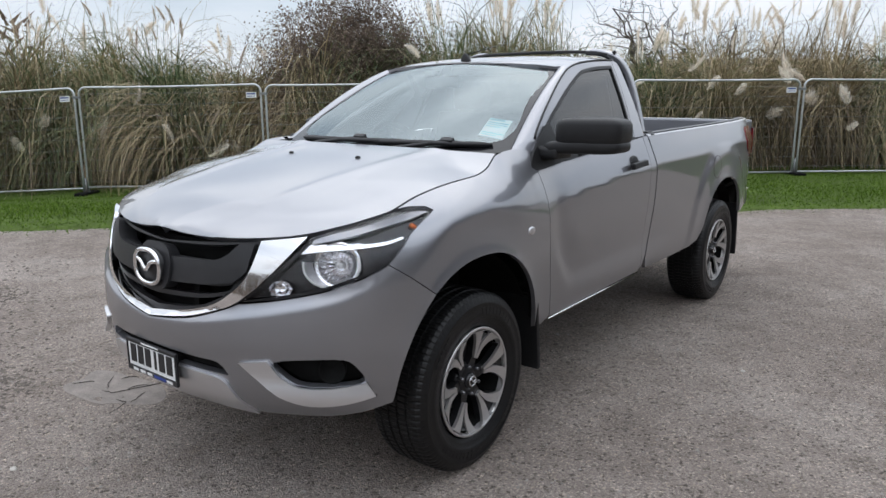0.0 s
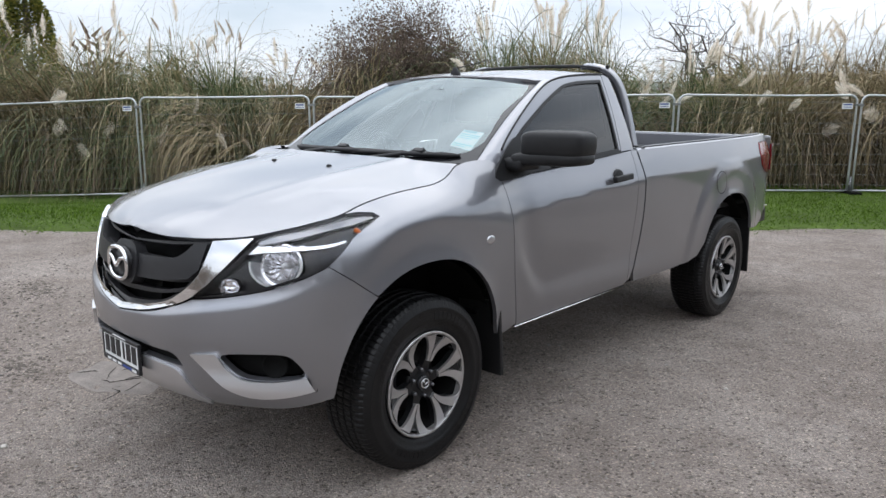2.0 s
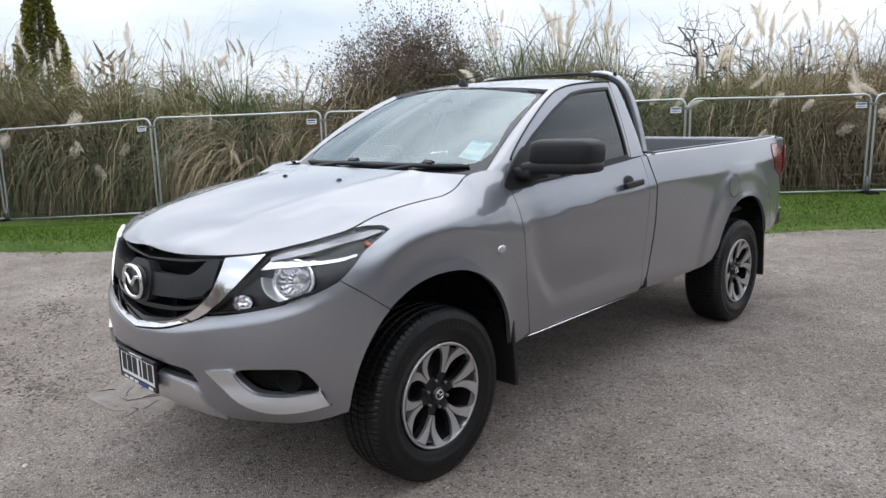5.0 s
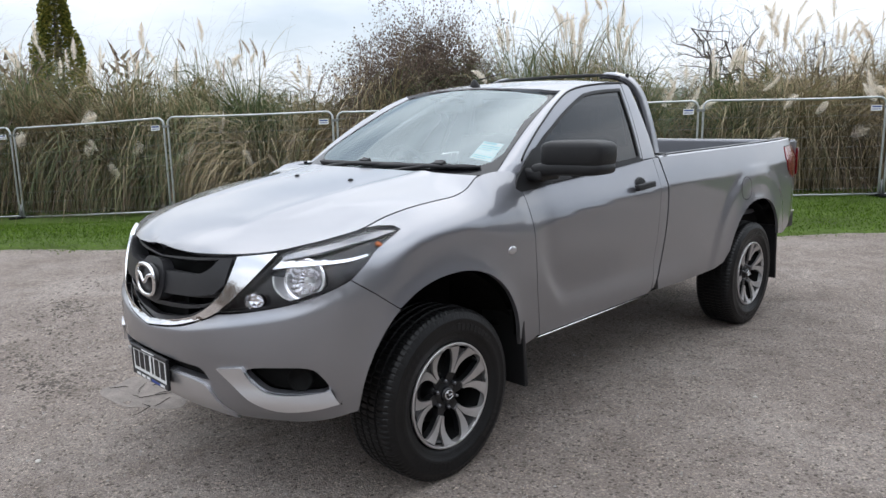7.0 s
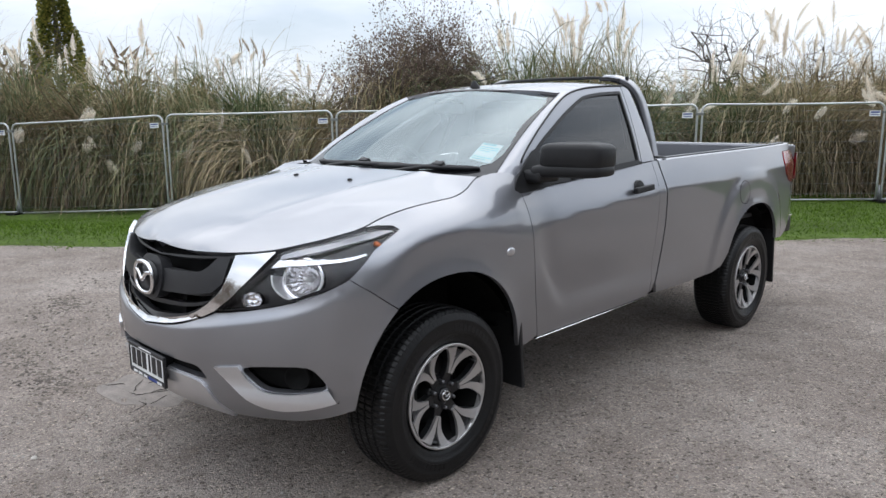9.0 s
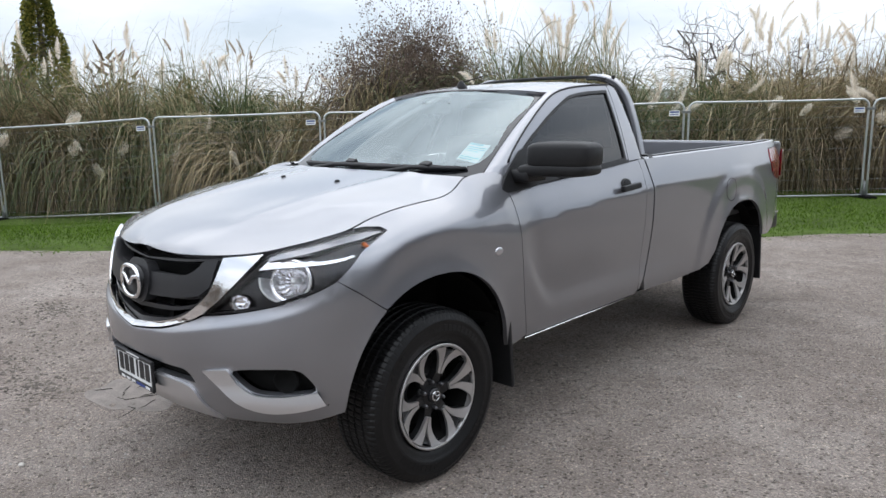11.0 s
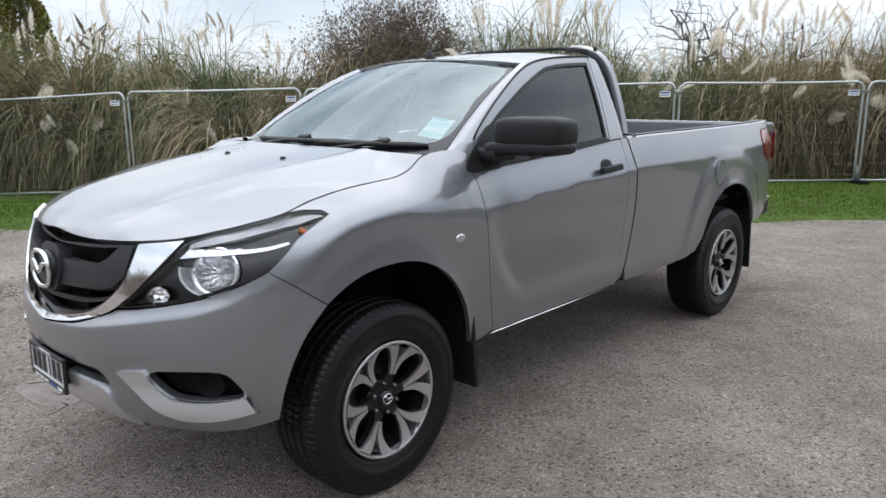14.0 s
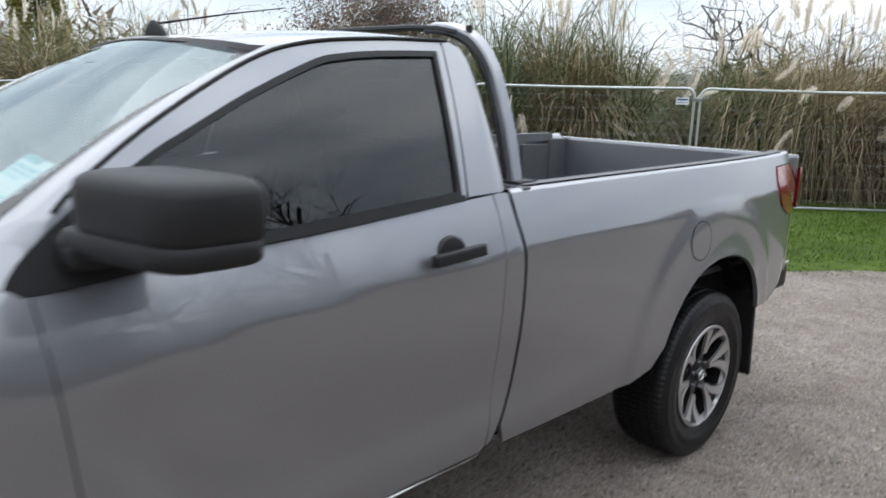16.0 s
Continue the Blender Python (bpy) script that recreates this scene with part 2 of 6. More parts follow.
def sheet(loop, fn, step, holes=(), out=(0, 0, 1), lift=0.0, rim=0.012, lines=()):
    """A curved panel: the surface fn inside a loop, less holes, lifted along its normal, with rims turned inwards.
    out: a direction that the panel faces, or a function of the place."""
    loops = [dense(l, step) for l in (loop, *holes)]
    pts, edges = [], []
    for l in loops:
        o = len(pts)
        pts += l
        edges += [(o + i, o + (i + 1) % len(l)) for i in range(len(l))]
    for l in lines:                               # folds that the mesh follows
        l = fold(l, step)
        o = len(pts)
        pts += l
        edges += [(o + i, o + i + 1) for i in range(len(l) - 1)]
    border = np.array(pts)
    xs, ys = [p[0] for p in loops[0]], [p[1] for p in loops[0]]
    grid = [(x, y) for x in np.arange(min(xs) + step / 2, max(xs), step) for y in np.arange(min(ys) + step / 2, max(ys), step)]
    for p in grid:
        if inside(p, loops[0]) and not any(inside(p, h) for h in loops[1:]) and np.min(np.hypot(*(border - p).T)) > step * 0.45:
            pts.append((float(p[0]), float(p[1])))
    v2, _, tri, *_ = delaunay_2d_cdt([Vector(p) for p in pts], edges, [], 0, 1e-6)
    v2 = [tuple(p) for p in v2]
    keep = []
    for f in tri:
        c = (sum(v2[i][0] for i in f) / len(f), sum(v2[i][1] for i in f) / len(f))
        if inside(c, loops[0]) and not any(inside(c, h) for h in loops[1:]):
            keep.append(list(f))
    e = step * 0.2
    verts, norms = [], []
    for a, b in v2:
        p = Vector(fn(a, b))
        n = (Vector(fn(a + e, b)) - Vector(fn(a - e, b))).cross(Vector(fn(a, b + e)) - Vector(fn(a, b - e)))
        n = n.normalized() if n.length > 1e-12 else Vector((0, 0, 1))
        if n.dot(Vector(out(p) if callable(out) else out)) < 0:
            n = -n
        verts.append(p + n * lift)
        norms.append(n)
    faces = []
    count = {}
    for f in keep:
        a, b, c = f[:3]
        if (verts[b] - verts[a]).cross(verts[c] - verts[a]).dot(norms[a] + norms[b] + norms[c]) < 0:
            f = f[::-1]
        faces.append(tuple(f))
        for i in range(len(f)):
            k = (f[i], f[(i + 1) % len(f)])
            count[k] = count.get(k, 0) + 1
    normals = [tuple(n) for n in norms]
    if rim:
        low = {}
        for a, b in [k for k in count if (k[1], k[0]) not in count]:
            for i in (a, b):
                if i not in low:
                    low[i] = len(verts)
                    verts += [verts[i].copy(), verts[i] - norms[i] * rim]
                    normals += [(0, 0, 0), (0, 0, 0)]
            faces.append((low[b], low[a], low[a] + 1, low[b] + 1))
    return verts, faces, normals


def panel(name, loop, fn, step, mat, parent, label="", **how):
    v, f, n = sheet(loop, fn, step, **how)
    return mesh_object(name, v, f, mat, parent, label, normals=n)


def mirrored(fn):
    return lambda a, b: (lambda p: (-p[0], p[1], p[2]))(fn(a, b))


def thing(name, label, category, group="", at=(0, 0, 0)):
    ob = new(name)
    ob.location = at
    ob.empty_display_size = 0.1
    return tagged(ob, label, category, group)


def sign_bars(name, rows, fn, mat, parent):
    """Unreadable lines of print as small bars on a flat face: rows of (u0, u1, v0, v1)."""
    verts, faces = [], []
    for u0, u1, v0, v1 in rows:
        o = len(verts)
        verts += [fn(u0, v0), fn(u1, v0), fn(u1, v1), fn(u0, v1)]
        faces.append((o, o + 1, o + 2, o + 3))
    return mesh_object(name, verts, faces, mat, parent, flat=True)

# ---- the pickup's surfaces: curves through a few stations ----
def spline(xs, ys):
    """A smooth curve through stations, without overshoot."""
    xs, ys = np.array(xs, float), np.array(ys, float)
    d = np.diff(ys) / np.diff(xs)
    m = np.zeros(len(xs))
    m[0], m[-1] = d[0], d[-1]
    for i in range(1, len(xs) - 1):
        m[i] = 0 if d[i - 1] * d[i] <= 0 else 2 * d[i - 1] * d[i] / (d[i - 1] + d[i])

    def at(x):
        x = min(max(x, xs[0]), xs[-1])
        i = min(int(np.searchsorted(xs, x, "right")) - 1, len(xs) - 2)
        h = xs[i + 1] - xs[i]
        t = (x - xs[i]) / h
        return float((2 * t**3 - 3 * t * t + 1) * ys[i] + (t**3 - 2 * t * t + t) * h * m[i]
                     + (3 * t * t - 2 * t**3) * ys[i + 1] + (t**3 - t * t) * h * m[i + 1])
    return at


def smooth(a, b, x):
    t = min(max((x - a) / (b - a), 0), 1)
    return t * t * (3 - 2 * t)


def catmull(points, steps=6, closed=False):
    """A rounded line through points."""
    pts = [np.array(p, float) for p in points]
    n, out = len(pts), []
    for i in range(n if closed else n - 1):
        p0, p1 = pts[(i - 1) % n if closed else max(i - 1, 0)], pts[i]
        p2, p3 = pts[(i + 1) % n], pts[(i + 2) % n if closed else min(i + 2, n - 1)]
        for k in range(steps):
            t = k / steps
            out.append(0.5 * (2 * p1 + (p2 - p0) * t + (2 * p0 - 5 * p1 + 4 * p2 - p3) * t * t + (3 * p1 - p0 - 3 * p2 + p3) * t**3))
    if not closed:
        out.append(pts[-1])
    return [tuple(float(c) for c in p) for p in out]


# the outline of the body seen from above (left half), from the middle of the nose to the tail
PLAN = catmull([(-0.25, -0.905), (0, -0.925), (0.25, -0.905), (0.45, -0.855), (0.62, -0.775), (0.76, -0.69), (0.862, -0.575), (0.915, -0.43), (0.932, -0.25),
                (0.937, 0.0), (0.930, 0.35), (0.907, 0.7), (0.900, 1.2), (0.903, 1.9), (0.908, 2.8), (0.912, 3.3), (0.900, 3.7), (0.862, 4.05), (0.80, 4.27)], 14)
PLAN = [p for p in PLAN if p[0] > 0 or p[1] > 0]
PLAN = [(0.0, -0.925)] + [p for p in PLAN if p[0] > 0.004]
ARC = [0.0]
for a, b in zip(PLAN, PLAN[1:]):
    ARC.append(ARC[-1] + math.hypot(b[0] - a[0], b[1] - a[1]))
ARC = np.array(ARC)
NOSE = -float(np.interp(0.0, [p[1] for p in PLAN], ARC))     # the station of the nose; station 0 is at the front axle
PX, PY = np.array([p[0] for p in PLAN]), np.array([p[1] for p in PLAN])


def plan(s):
    u = s - NOSE
    sign = -1 if u < 0 else 1
    u = abs(u)
    def at(v):
        v = min(max(v, -0.2), ARC[-1])
        return (float(np.interp(v, ARC, PX)), float(np.interp(v, ARC, PY))) if v >= 0 else (-float(np.interp(-v, ARC, PX)), float(np.interp(-v, ARC, PY)))
    e = 0.03
    a, b, p = at(u - e), at(min(u + e, ARC[-1])), at(u)
    tx, ty = b[0] - a[0], b[1] - a[1]
    n = math.hypot(tx, ty)
    return (sign * p[0], p[1]), (sign * ty / n, -tx / n)


front_inset = spline([0.36, 0.42, 0.47, 0.53, 0.62, 0.70, 0.76, 0.95, 1.07, 1.2], [0.13, 0.08, 0.040, 0.018, 0.006, 0.0, 0.002, 0.030, 0.066, 0.13])
crease = spline([-1.56, -1.32, -1.056, -0.866, -0.7, -0.5], [0.732, 0.755, 0.802, 0.838, 0.872, 0.95])      # the ledge under grille and lamps
lower_inset = spline([0.35, 0.45, 0.55, 0.70, 0.90, 1.4], [0.09, 0.045, 0.022, 0.006, 0.0, 0.0])
top_line = spline([-1.6, -1.25, -0.95, -0.70, -0.55, -0.42, -0.36, -0.25, -0.10, 0.04, 0.12, 0.20, 0.26, 0.31, 0.36, 0.42, 0.48, 0.535, 0.60, 0.8, 1.2, 1.7, 1.9, 3.0, 4.3],
                  [1.055, 1.062, 1.078, 1.115, 1.134, 1.150, 1.162, 1.195, 1.222, 1.236, 1.243, 1.262, 1.288, 1.314, 1.324, 1.329, 1.329, 1.326, 1.316, 1.30, 1.29, 1.31, 1.318, 1.332, 1.350])
top_inset = spline([-0.6, -0.36, -0.2, 0.0, 0.12, 0.20, 0.31, 0.42, 0.50, 0.57, 0.8, 1.1, 1.8, 2.2, 3.9, 4.3], [0.15, 0.152, 0.146, 0.134, 0.126, 0.130, 0.150, 0.147, 0.135, 0.121, 0.092, 0.074, 0.065, 0.060, 0.060, 0.05])
# the height at which the side begins to lean in, arching over the front wheel
lean = spline([-0.6, -0.486, -0.344, -0.175, 0.037, 0.216, 0.366, 0.46, 0.54, 0.66, 0.85, 1.1, 1.43, 1.9, 2.6, 4.3], [0.93, 0.960, 1.025, 1.095, 1.115, 1.080, 1.025, 1.000, 1.005, 1.045, 1.080, 1.103, 1.124, 1.142, 1.160, 1.185])
lean_power = spline([-0.5, 0.0, 0.3, 0.45, 0.56, 0.75, 1.2, 2.0], [1.8, 1.85, 2.2, 2.3, 1.8, 1.25, 1.12, 1.12])


def arch(s, z):
    """How near a place is to a wheel opening: 1 on its lip, more outside it."""
    best = 9.0
    for c, a, b in ((-0.02, 0.485, 0.562), (3.20, 0.478, 0.568)):
        r = (abs((s - c) / a) ** 2.25 + abs((z - 0.385) / b) ** 2.25) ** (1 / 2.25) if z > 0.385 else abs(s - c) / a
        best = min(best, r)
    return best


def inset(s, z):
    u = NOSE + abs(s - NOSE)
    w = smooth(-0.92, -0.45, u)
    zc = crease(u)
    d = (front_inset(z) + 0.020 * smooth(zc - 0.006, zc + 0.040, z)) * (1 - w)
    zt = top_line(u)
    zf = lean(u)
    k = max(z - zf, 0) / max(zt - zf, 0.03)
    new_top = top_inset(u) * min(k, 1.15) ** lean_power(u)
    old_top = top_inset(u) * math.exp(-max(zt - z, -0.02) / 0.062)
    b = smooth(-0.46, -0.22, u)
    side = lower_inset(z) + new_top * b + old_top * (1 - b)
    d += side * w
    if u > -0.6:
        r = arch(u, z)
        lip = 0.016 * math.exp(-max(r - 1, 0) / 0.10) * (1 - smooth(1.0, 1.15, z))
        if u > 2:
            lip += 0.017 * (1 - smooth(1.28, 1.47, r)) * (1 - smooth(1.16, 1.28, z))
        d -= lip * smooth(-0.6, -0.45, u)
        # the hollow at the foot of the door: its lower edge runs level, its front edge curves up
        foot = 0.645 + 0.30 * (1 - smooth(0.56, 0.95, u)) ** 1.5
        d += 0.020 * smooth(0.56, 0.75, u) * (1 - smooth(1.70, 2.7, u)) * (math.exp(-((z - foot - 0.05) / 0.20) ** 2) if z > foot + 0.05 else math.exp(-((z - foot - 0.05) / 0.085) ** 2))
    return d


def belt(s, z):
    """The body's skin: a station along its outline and a height."""
    (x, y), (nx, ny) = plan(s)
    d = inset(s, z)
    return (x - nx * d, y - ny * d, z)


EDGE = [belt(s, top_line(s)) for s in np.linspace(NOSE, 0.56, 90)]
EX, EY, EZ = (np.array([p[i] for p in EDGE]) for i in range(3))
EX[0] = 0.0
hood_mid = spline([-0.90, -0.85, -0.80, -0.72, -0.6, -0.4, -0.2, 0.0, 0.2, 0.45], [1.055, 1.075, 1.105, 1.142, 1.183, 1.225, 1.260, 1.290, 1.316, 1.345])


def hood(x, y):
    """The bonnet, over a place on the plan."""
    xe, ze = float(np.interp(y, EY, EX)), float(np.interp(y, EY, EZ))
    q = min(abs(x) / max(xe, 1e-3), 1.0)
    crown = max(hood_mid(y) - ze, 0.0)
    z = ze + crown * (1 - q**2.9)
    z += 0.007 * math.exp(-((abs(x) - 0.42 - 0.10 * y) / 0.045) ** 2) * smooth(-0.80, -0.45, y) * (1 - q**6)
    return (x, y, z)


def screen(u, v):
    """The windscreen: u across from -1 to 1, v from the scuttle to the roof."""
    b = (0.735 * u, 0.385 + 0.155 * u * u, 1.335 + 0.022 * u * u)
    t = (0.600 * u, 1.085 + 0.070 * u * u, 1.738 - 0.046 * u * u)
    k = 0.035 * 4 * v * (1 - v) / 2
    return tuple(b[i] + (t[i] - b[i]) * v + (0, -0.45 * k, 0.9 * k)[i] for i in range(3))


def cab_side(y, z):
    """The side of the cab above the belt line."""
    h = z - 1.31
    x = 0.830 - 0.36 * h - 0.22 * h * h
    return (x - 0.02 * (1 - smooth(0.45, 0.9, y)) - 7.0 * max(y - 1.835, 0) ** 2, y, z)


gutter = catmull([(0.545, 1.262), (0.60, 1.35), (0.68, 1.425), (0.85, 1.54), (1.095, 1.668), (1.275, 1.722), (1.526, 1.749), (1.79, 1.760)], 5)
GY, GZ = [p[0] for p in gutter], [p[1] for p in gutter]
roof_mid = spline([1.05, 1.2, 1.4, 1.6, 1.8, 1.9], [1.735, 1.757, 1.781, 1.793, 1.790, 1.772])


def roof(x, y):
    gz = float(np.interp(y, GY, GZ)) + 0.006 - 2.0 * max(y - 1.80, 0) ** 2
    xg = cab_side(min(y, 1.83), gz)[0] - 0.012
    q = abs(x) / xg
    return (x, y, gz + (roof_mid(y) - gz) * (1 - 0.55 * q * q - 0.45 * q**6))


# ---- the pickup ----
truck = thing("pickup_truck", "silver single-cab utility pickup parked on gravel", "pickup truck")
END = float(ARC[-1]) + NOSE


def outwards(p):
    return (p.x, -1.2 if p.y < -0.45 else 0.0, 0.25)


def sides(name, loop, mat, label="", fn=belt, out=None, step=0.035, parent=None, **how):
    """A panel on the left of the truck and its mirror image."""
    made = []
    for k, f in ((1, fn), (-1, mirrored(fn))):
        made.append(panel(name, loop, f, step, mat, parent or truck, label, out=out or outwards, **how))
    return made


def lip(centre, a, b, s0, z0, s1, z1, n=22, grow=0.0):
    """The edge of a wheel opening from one place to another, over the top."""
    a, b = a + grow, b + grow
    w0 = math.atan2(max((z0 - 0.385) / b, 0) ** 1.125, math.copysign(abs((s0 - centre) / a) ** 1.125, s0 - centre))
    w1 = math.atan2(max((z1 - 0.385) / b, 0) ** 1.125, math.copysign(abs((s1 - centre) / a) ** 1.125, s1 - centre))
    out = []
    for i in range(n + 1):
        w = w0 + (w1 - w0) * i / n
        c, q = math.cos(w), math.sin(w)
        out.append((centre + math.copysign(abs(c) ** (2 / 2.25), c) * a, 0.385 + abs(q) ** (2 / 2.25) * b))
    return out


def both(half):
    """A loop across the nose from its left half (stations from the middle outwards and back to the middle)."""
    return half + [(2 * NOSE - s, z) for s, z in half[::-1] if s > NOSE + 1e-4]


FRONT_ARCH, REAR_ARCH = (-0.02, 0.485, 0.562), (3.20, 0.478, 0.568)
ARCH_F0 = (-0.3235, 0.8515)

# bumper
lamp_low = catmull([(-1.098, 0.842), (-0.941, 0.862), (-0.763, 0.901), (-0.62, 0.946), (-0.518, 0.988)], 4)
bumper_top = catmull([(NOSE, 0.737), (-1.33, 0.766), (-1.17, 0.812), (-1.098, 0.842)], 4)[:-1] + lamp_low
bumper_low = catmull([(-0.505, 0.462), (-0.62, 0.436), (-0.80, 0.411), (-1.0, 0.402), (-1.25, 0.418), (NOSE, 0.425)], 4)
front_lip = lip(*FRONT_ARCH, *ARCH_F0, -0.505, 0.40)
front_lip = [p for p in front_lip if p[1] > 0.46]
fog_hole = catmull([(-0.955, 0.642), (-0.82, 0.660), (-0.70, 0.660), (-0.652, 0.628), (-0.622, 0.570), (-0.70, 0.558), (-0.80, 0.554), (-0.872, 0.560), (-0.925, 0.595)], 3, True)
mirror_hole = [(2 * NOSE - s, z) for s, z in fog_hole]
slot = both(catmull([(NOSE, 0.632), (-1.30, 0.624), (-1.19, 0.618), (-1.145, 0.572)], 3) + [(-1.34, 0.578), (NOSE, 0.582)])
ledge = [[(s, crease(NOSE + abs(s - NOSE)) + h) for s in np.linspace(2 * NOSE + 0.60, -0.60, 90) if crease(NOSE + abs(s - NOSE)) + h < float(np.interp(NOSE + abs(s - NOSE), [p[0] for p in bumper_top], [p[1] for p in bumper_top])) - 0.004] for h in (-0.014, -0.004)]
upper = [[(s, crease(s) + h) for s in np.linspace(a, b, 30) if crease(s) + h < float(np.interp(s, [p[0] for p in bumper_top], [p[1] for p in bumper_top])) - 0.003] for h in (0.007, 0.016) for a, b in ((NOSE, -0.60),)]
ledge += [l for l in upper if len(l) > 2] + [[(2 * NOSE - s, z) for s, z in l] for l in upper if len(l) > 2]
bumper = panel("front_bumper", both(bumper_top + [(-0.43, 0.930)] + front_lip + bumper_low), belt, 0.026, PAINT, truck, "silver painted front bumper", lines=ledge,
               holes=(fog_hole, mirror_hole, slot), out=outwards, rim=0.03)
# lower skid, fog trims and pockets
panel("skid_panel", both(catmull([(NOSE, 0.574), (-1.34, 0.570), (-1.20, 0.560), (-1.155, 0.535), (-1.115, 0.46), (-1.07, 0.402)], 3) + [(-1.25, 0.420), (NOSE, 0.430)]),
      belt, 0.035, TRIM, bumper, "bright silver lower bumper panel", out=outwards, lift=0.010, rim=0.02)
trim_loop = [(-1.09, 0.634), (-0.975, 0.650)] + catmull([(-0.935, 0.590), (-0.872, 0.555), (-0.78, 0.551), (-0.70, 0.556), (-0.617, 0.566)], 3) + \
            catmull([(-0.588, 0.517), (-0.70, 0.499), (-0.829, 0.494), (-0.941, 0.522), (-1.031, 0.582)], 3)
def shelf(s, z):
    """The fog trim stands further out towards its foot, so that it faces up."""
    (x, y), (nx, ny) = plan(s)
    p, d = belt(s, z), 0.030 * (1 - smooth(0.49, 0.60, z))
    return (p[0] + nx * d, p[1] + ny * d, z)


for flip in (False, True):
    turn = (lambda l: [(2 * NOSE - s, z) for s, z in l]) if flip else (lambda l: l)
    panel("fog_lamp_trim", turn(trim_loop), shelf, 0.025, TRIM, bumper, "bright silver fog lamp surround", out=outwards, lift=0.012, rim=0.02)
    panel("fog_pocket", turn(shrink(fog_hole, -0.012)), belt, 0.03, UNDER, bumper, "recessed black plastic pocket", out=outwards, lift=-0.060, rim=0)
    c = turn([(-0.745, 0.607)])[0]
    p, q = Vector(belt(*c)), Vector(plan(c[0])[1]).to_3d()
    v, f = lathe([(-0.06, 0.050), (-0.028, 0.050), (-0.026, 0.045), (-0.040, 0.039), (-0.046, 0.0)], 24)
    m = Matrix.Translation(p) @ q.to_track_quat("X", "Z").to_matrix().to_4x4()
    mesh_object("fog_blank", [m @ Vector(a) for a in v], f, UNDER, bumper, "round black fog lamp blank")
# black sheet gives the open slot its shade
panel("lower_grille", both([(NOSE, 0.645), (-1.13, 0.635), (-1.12, 0.56), (NOSE, 0.565)]), belt, 0.04, UNDER, bumper, "black sheet standing in for the shade inside the plate slot", out=outwards, lift=-0.035, rim=0)

# chrome surround and grille
chrome_in = catmull([(-1.008, 1.068), (-1.046, 0.968), (-1.102, 0.899), (-1.205, 0.832), (-1.337, 0.795), (-1.46, 0.776), (NOSE, 0.764)], 4)
chrome_out = catmull([(NOSE, 0.742), (-1.33, 0.772), (-1.165, 0.820), (-1.098, 0.850)], 4) + catmull([(-1.02, 0.905), (-0.945, 0.975), (-0.885, 1.035), (-0.834, 1.086)], 3)
def surround(s, z):
    """The chrome leans out a little towards its top."""
    (x, y), (nx, ny) = plan(s)
    p, d = belt(s, z), 0.03 * max(z - 0.80, 0)
    return (p[0] + nx * d, p[1] + ny * d, z)


panel("grille_surround", both(chrome_out[::1] + chrome_in)[:-1], surround, 0.02, CHROME, truck, "chrome grille surround", out=outwards, lift=0.007, rim=0.022)
upper_gap = both(catmull([(NOSE, 1.030), (-1.28, 1.040), (-1.10, 1.056)], 3) + catmull([(-1.145, 1.018), (-1.20, 0.992), (-1.32, 0.986), (NOSE, 0.984)], 3))
lower_gap = both(catmull([(NOSE, 0.884), (-1.25, 0.893), (-1.165, 0.902), (-1.125, 0.915)], 3) + catmull([(-1.16, 0.876), (-1.215, 0.845), (-1.33, 0.806), (NOSE, 0.782)], 3))
grille = panel("grille", both(chrome_in[::-1] + [(-1.30, 1.050), (NOSE, 1.035)]), belt, 0.025, GRILLE, truck, "dark grey grille insert", out=outwards, lift=-0.022, rim=0.03, holes=(upper_gap, lower_gap))
# the depth behind the openings is a sheet coloured as shade
panel("grille_back", both([(NOSE, 1.06), (-1.05, 1.07), (-1.06, 0.93), (-1.13, 0.85), (-1.35, 0.77), (NOSE, 0.75)]), belt, 0.05, UNDER, grille, "black sheet standing in for the shade behind the grille", out=outwards, lift=-0.11, rim=0)
panel("upper_bar", both(catmull([(NOSE, 0.980), (-1.32, 0.982), (-1.21, 0.990), (-1.15, 1.016), (-1.105, 1.052), (-1.04, 1.056)], 3) + [(-1.066, 0.958)] + catmull([(-1.12, 0.918), (-1.26, 0.898), (NOSE, 0.884)], 3)), belt, 0.025, GRILLE, grille,
      "broad dark grey grille bar", out=outwards, lift=0.004, rim=0.075)
panel("badge_mount", both(catmull([(NOSE, 1.022), (NOSE + 0.06, 1.018), (NOSE + 0.10, 0.985), (NOSE + 0.115, 0.93), (NOSE + 0.10, 0.87), (NOSE + 0.06, 0.852), (NOSE, 0.848)], 3)), belt, 0.03, GRILLE, grille,
      "raised shield behind the emblem", out=outwards, lift=0.014, rim=0.05)
panel("lower_bar", both(catmull([(NOSE, 0.846), (-1.30, 0.858), (-1.20, 0.872), (-1.13, 0.890)], 3) + catmull([(-1.185, 0.862), (-1.30, 0.842), (NOSE, 0.828)], 3)), belt, 0.03, GRILLE, grille, "thin lower grille blade", out=outwards, lift=-0.016, rim=0.05)
for s in (NOSE - 0.20, NOSE + 0.20):
    panel("upright", [(s - 0.014, 0.895), (s + 0.014, 0.895), (s + 0.014, 0.78), (s - 0.014, 0.78)], belt, 0.03, UNDER, grille, "", out=outwards, lift=-0.05, rim=0.05)
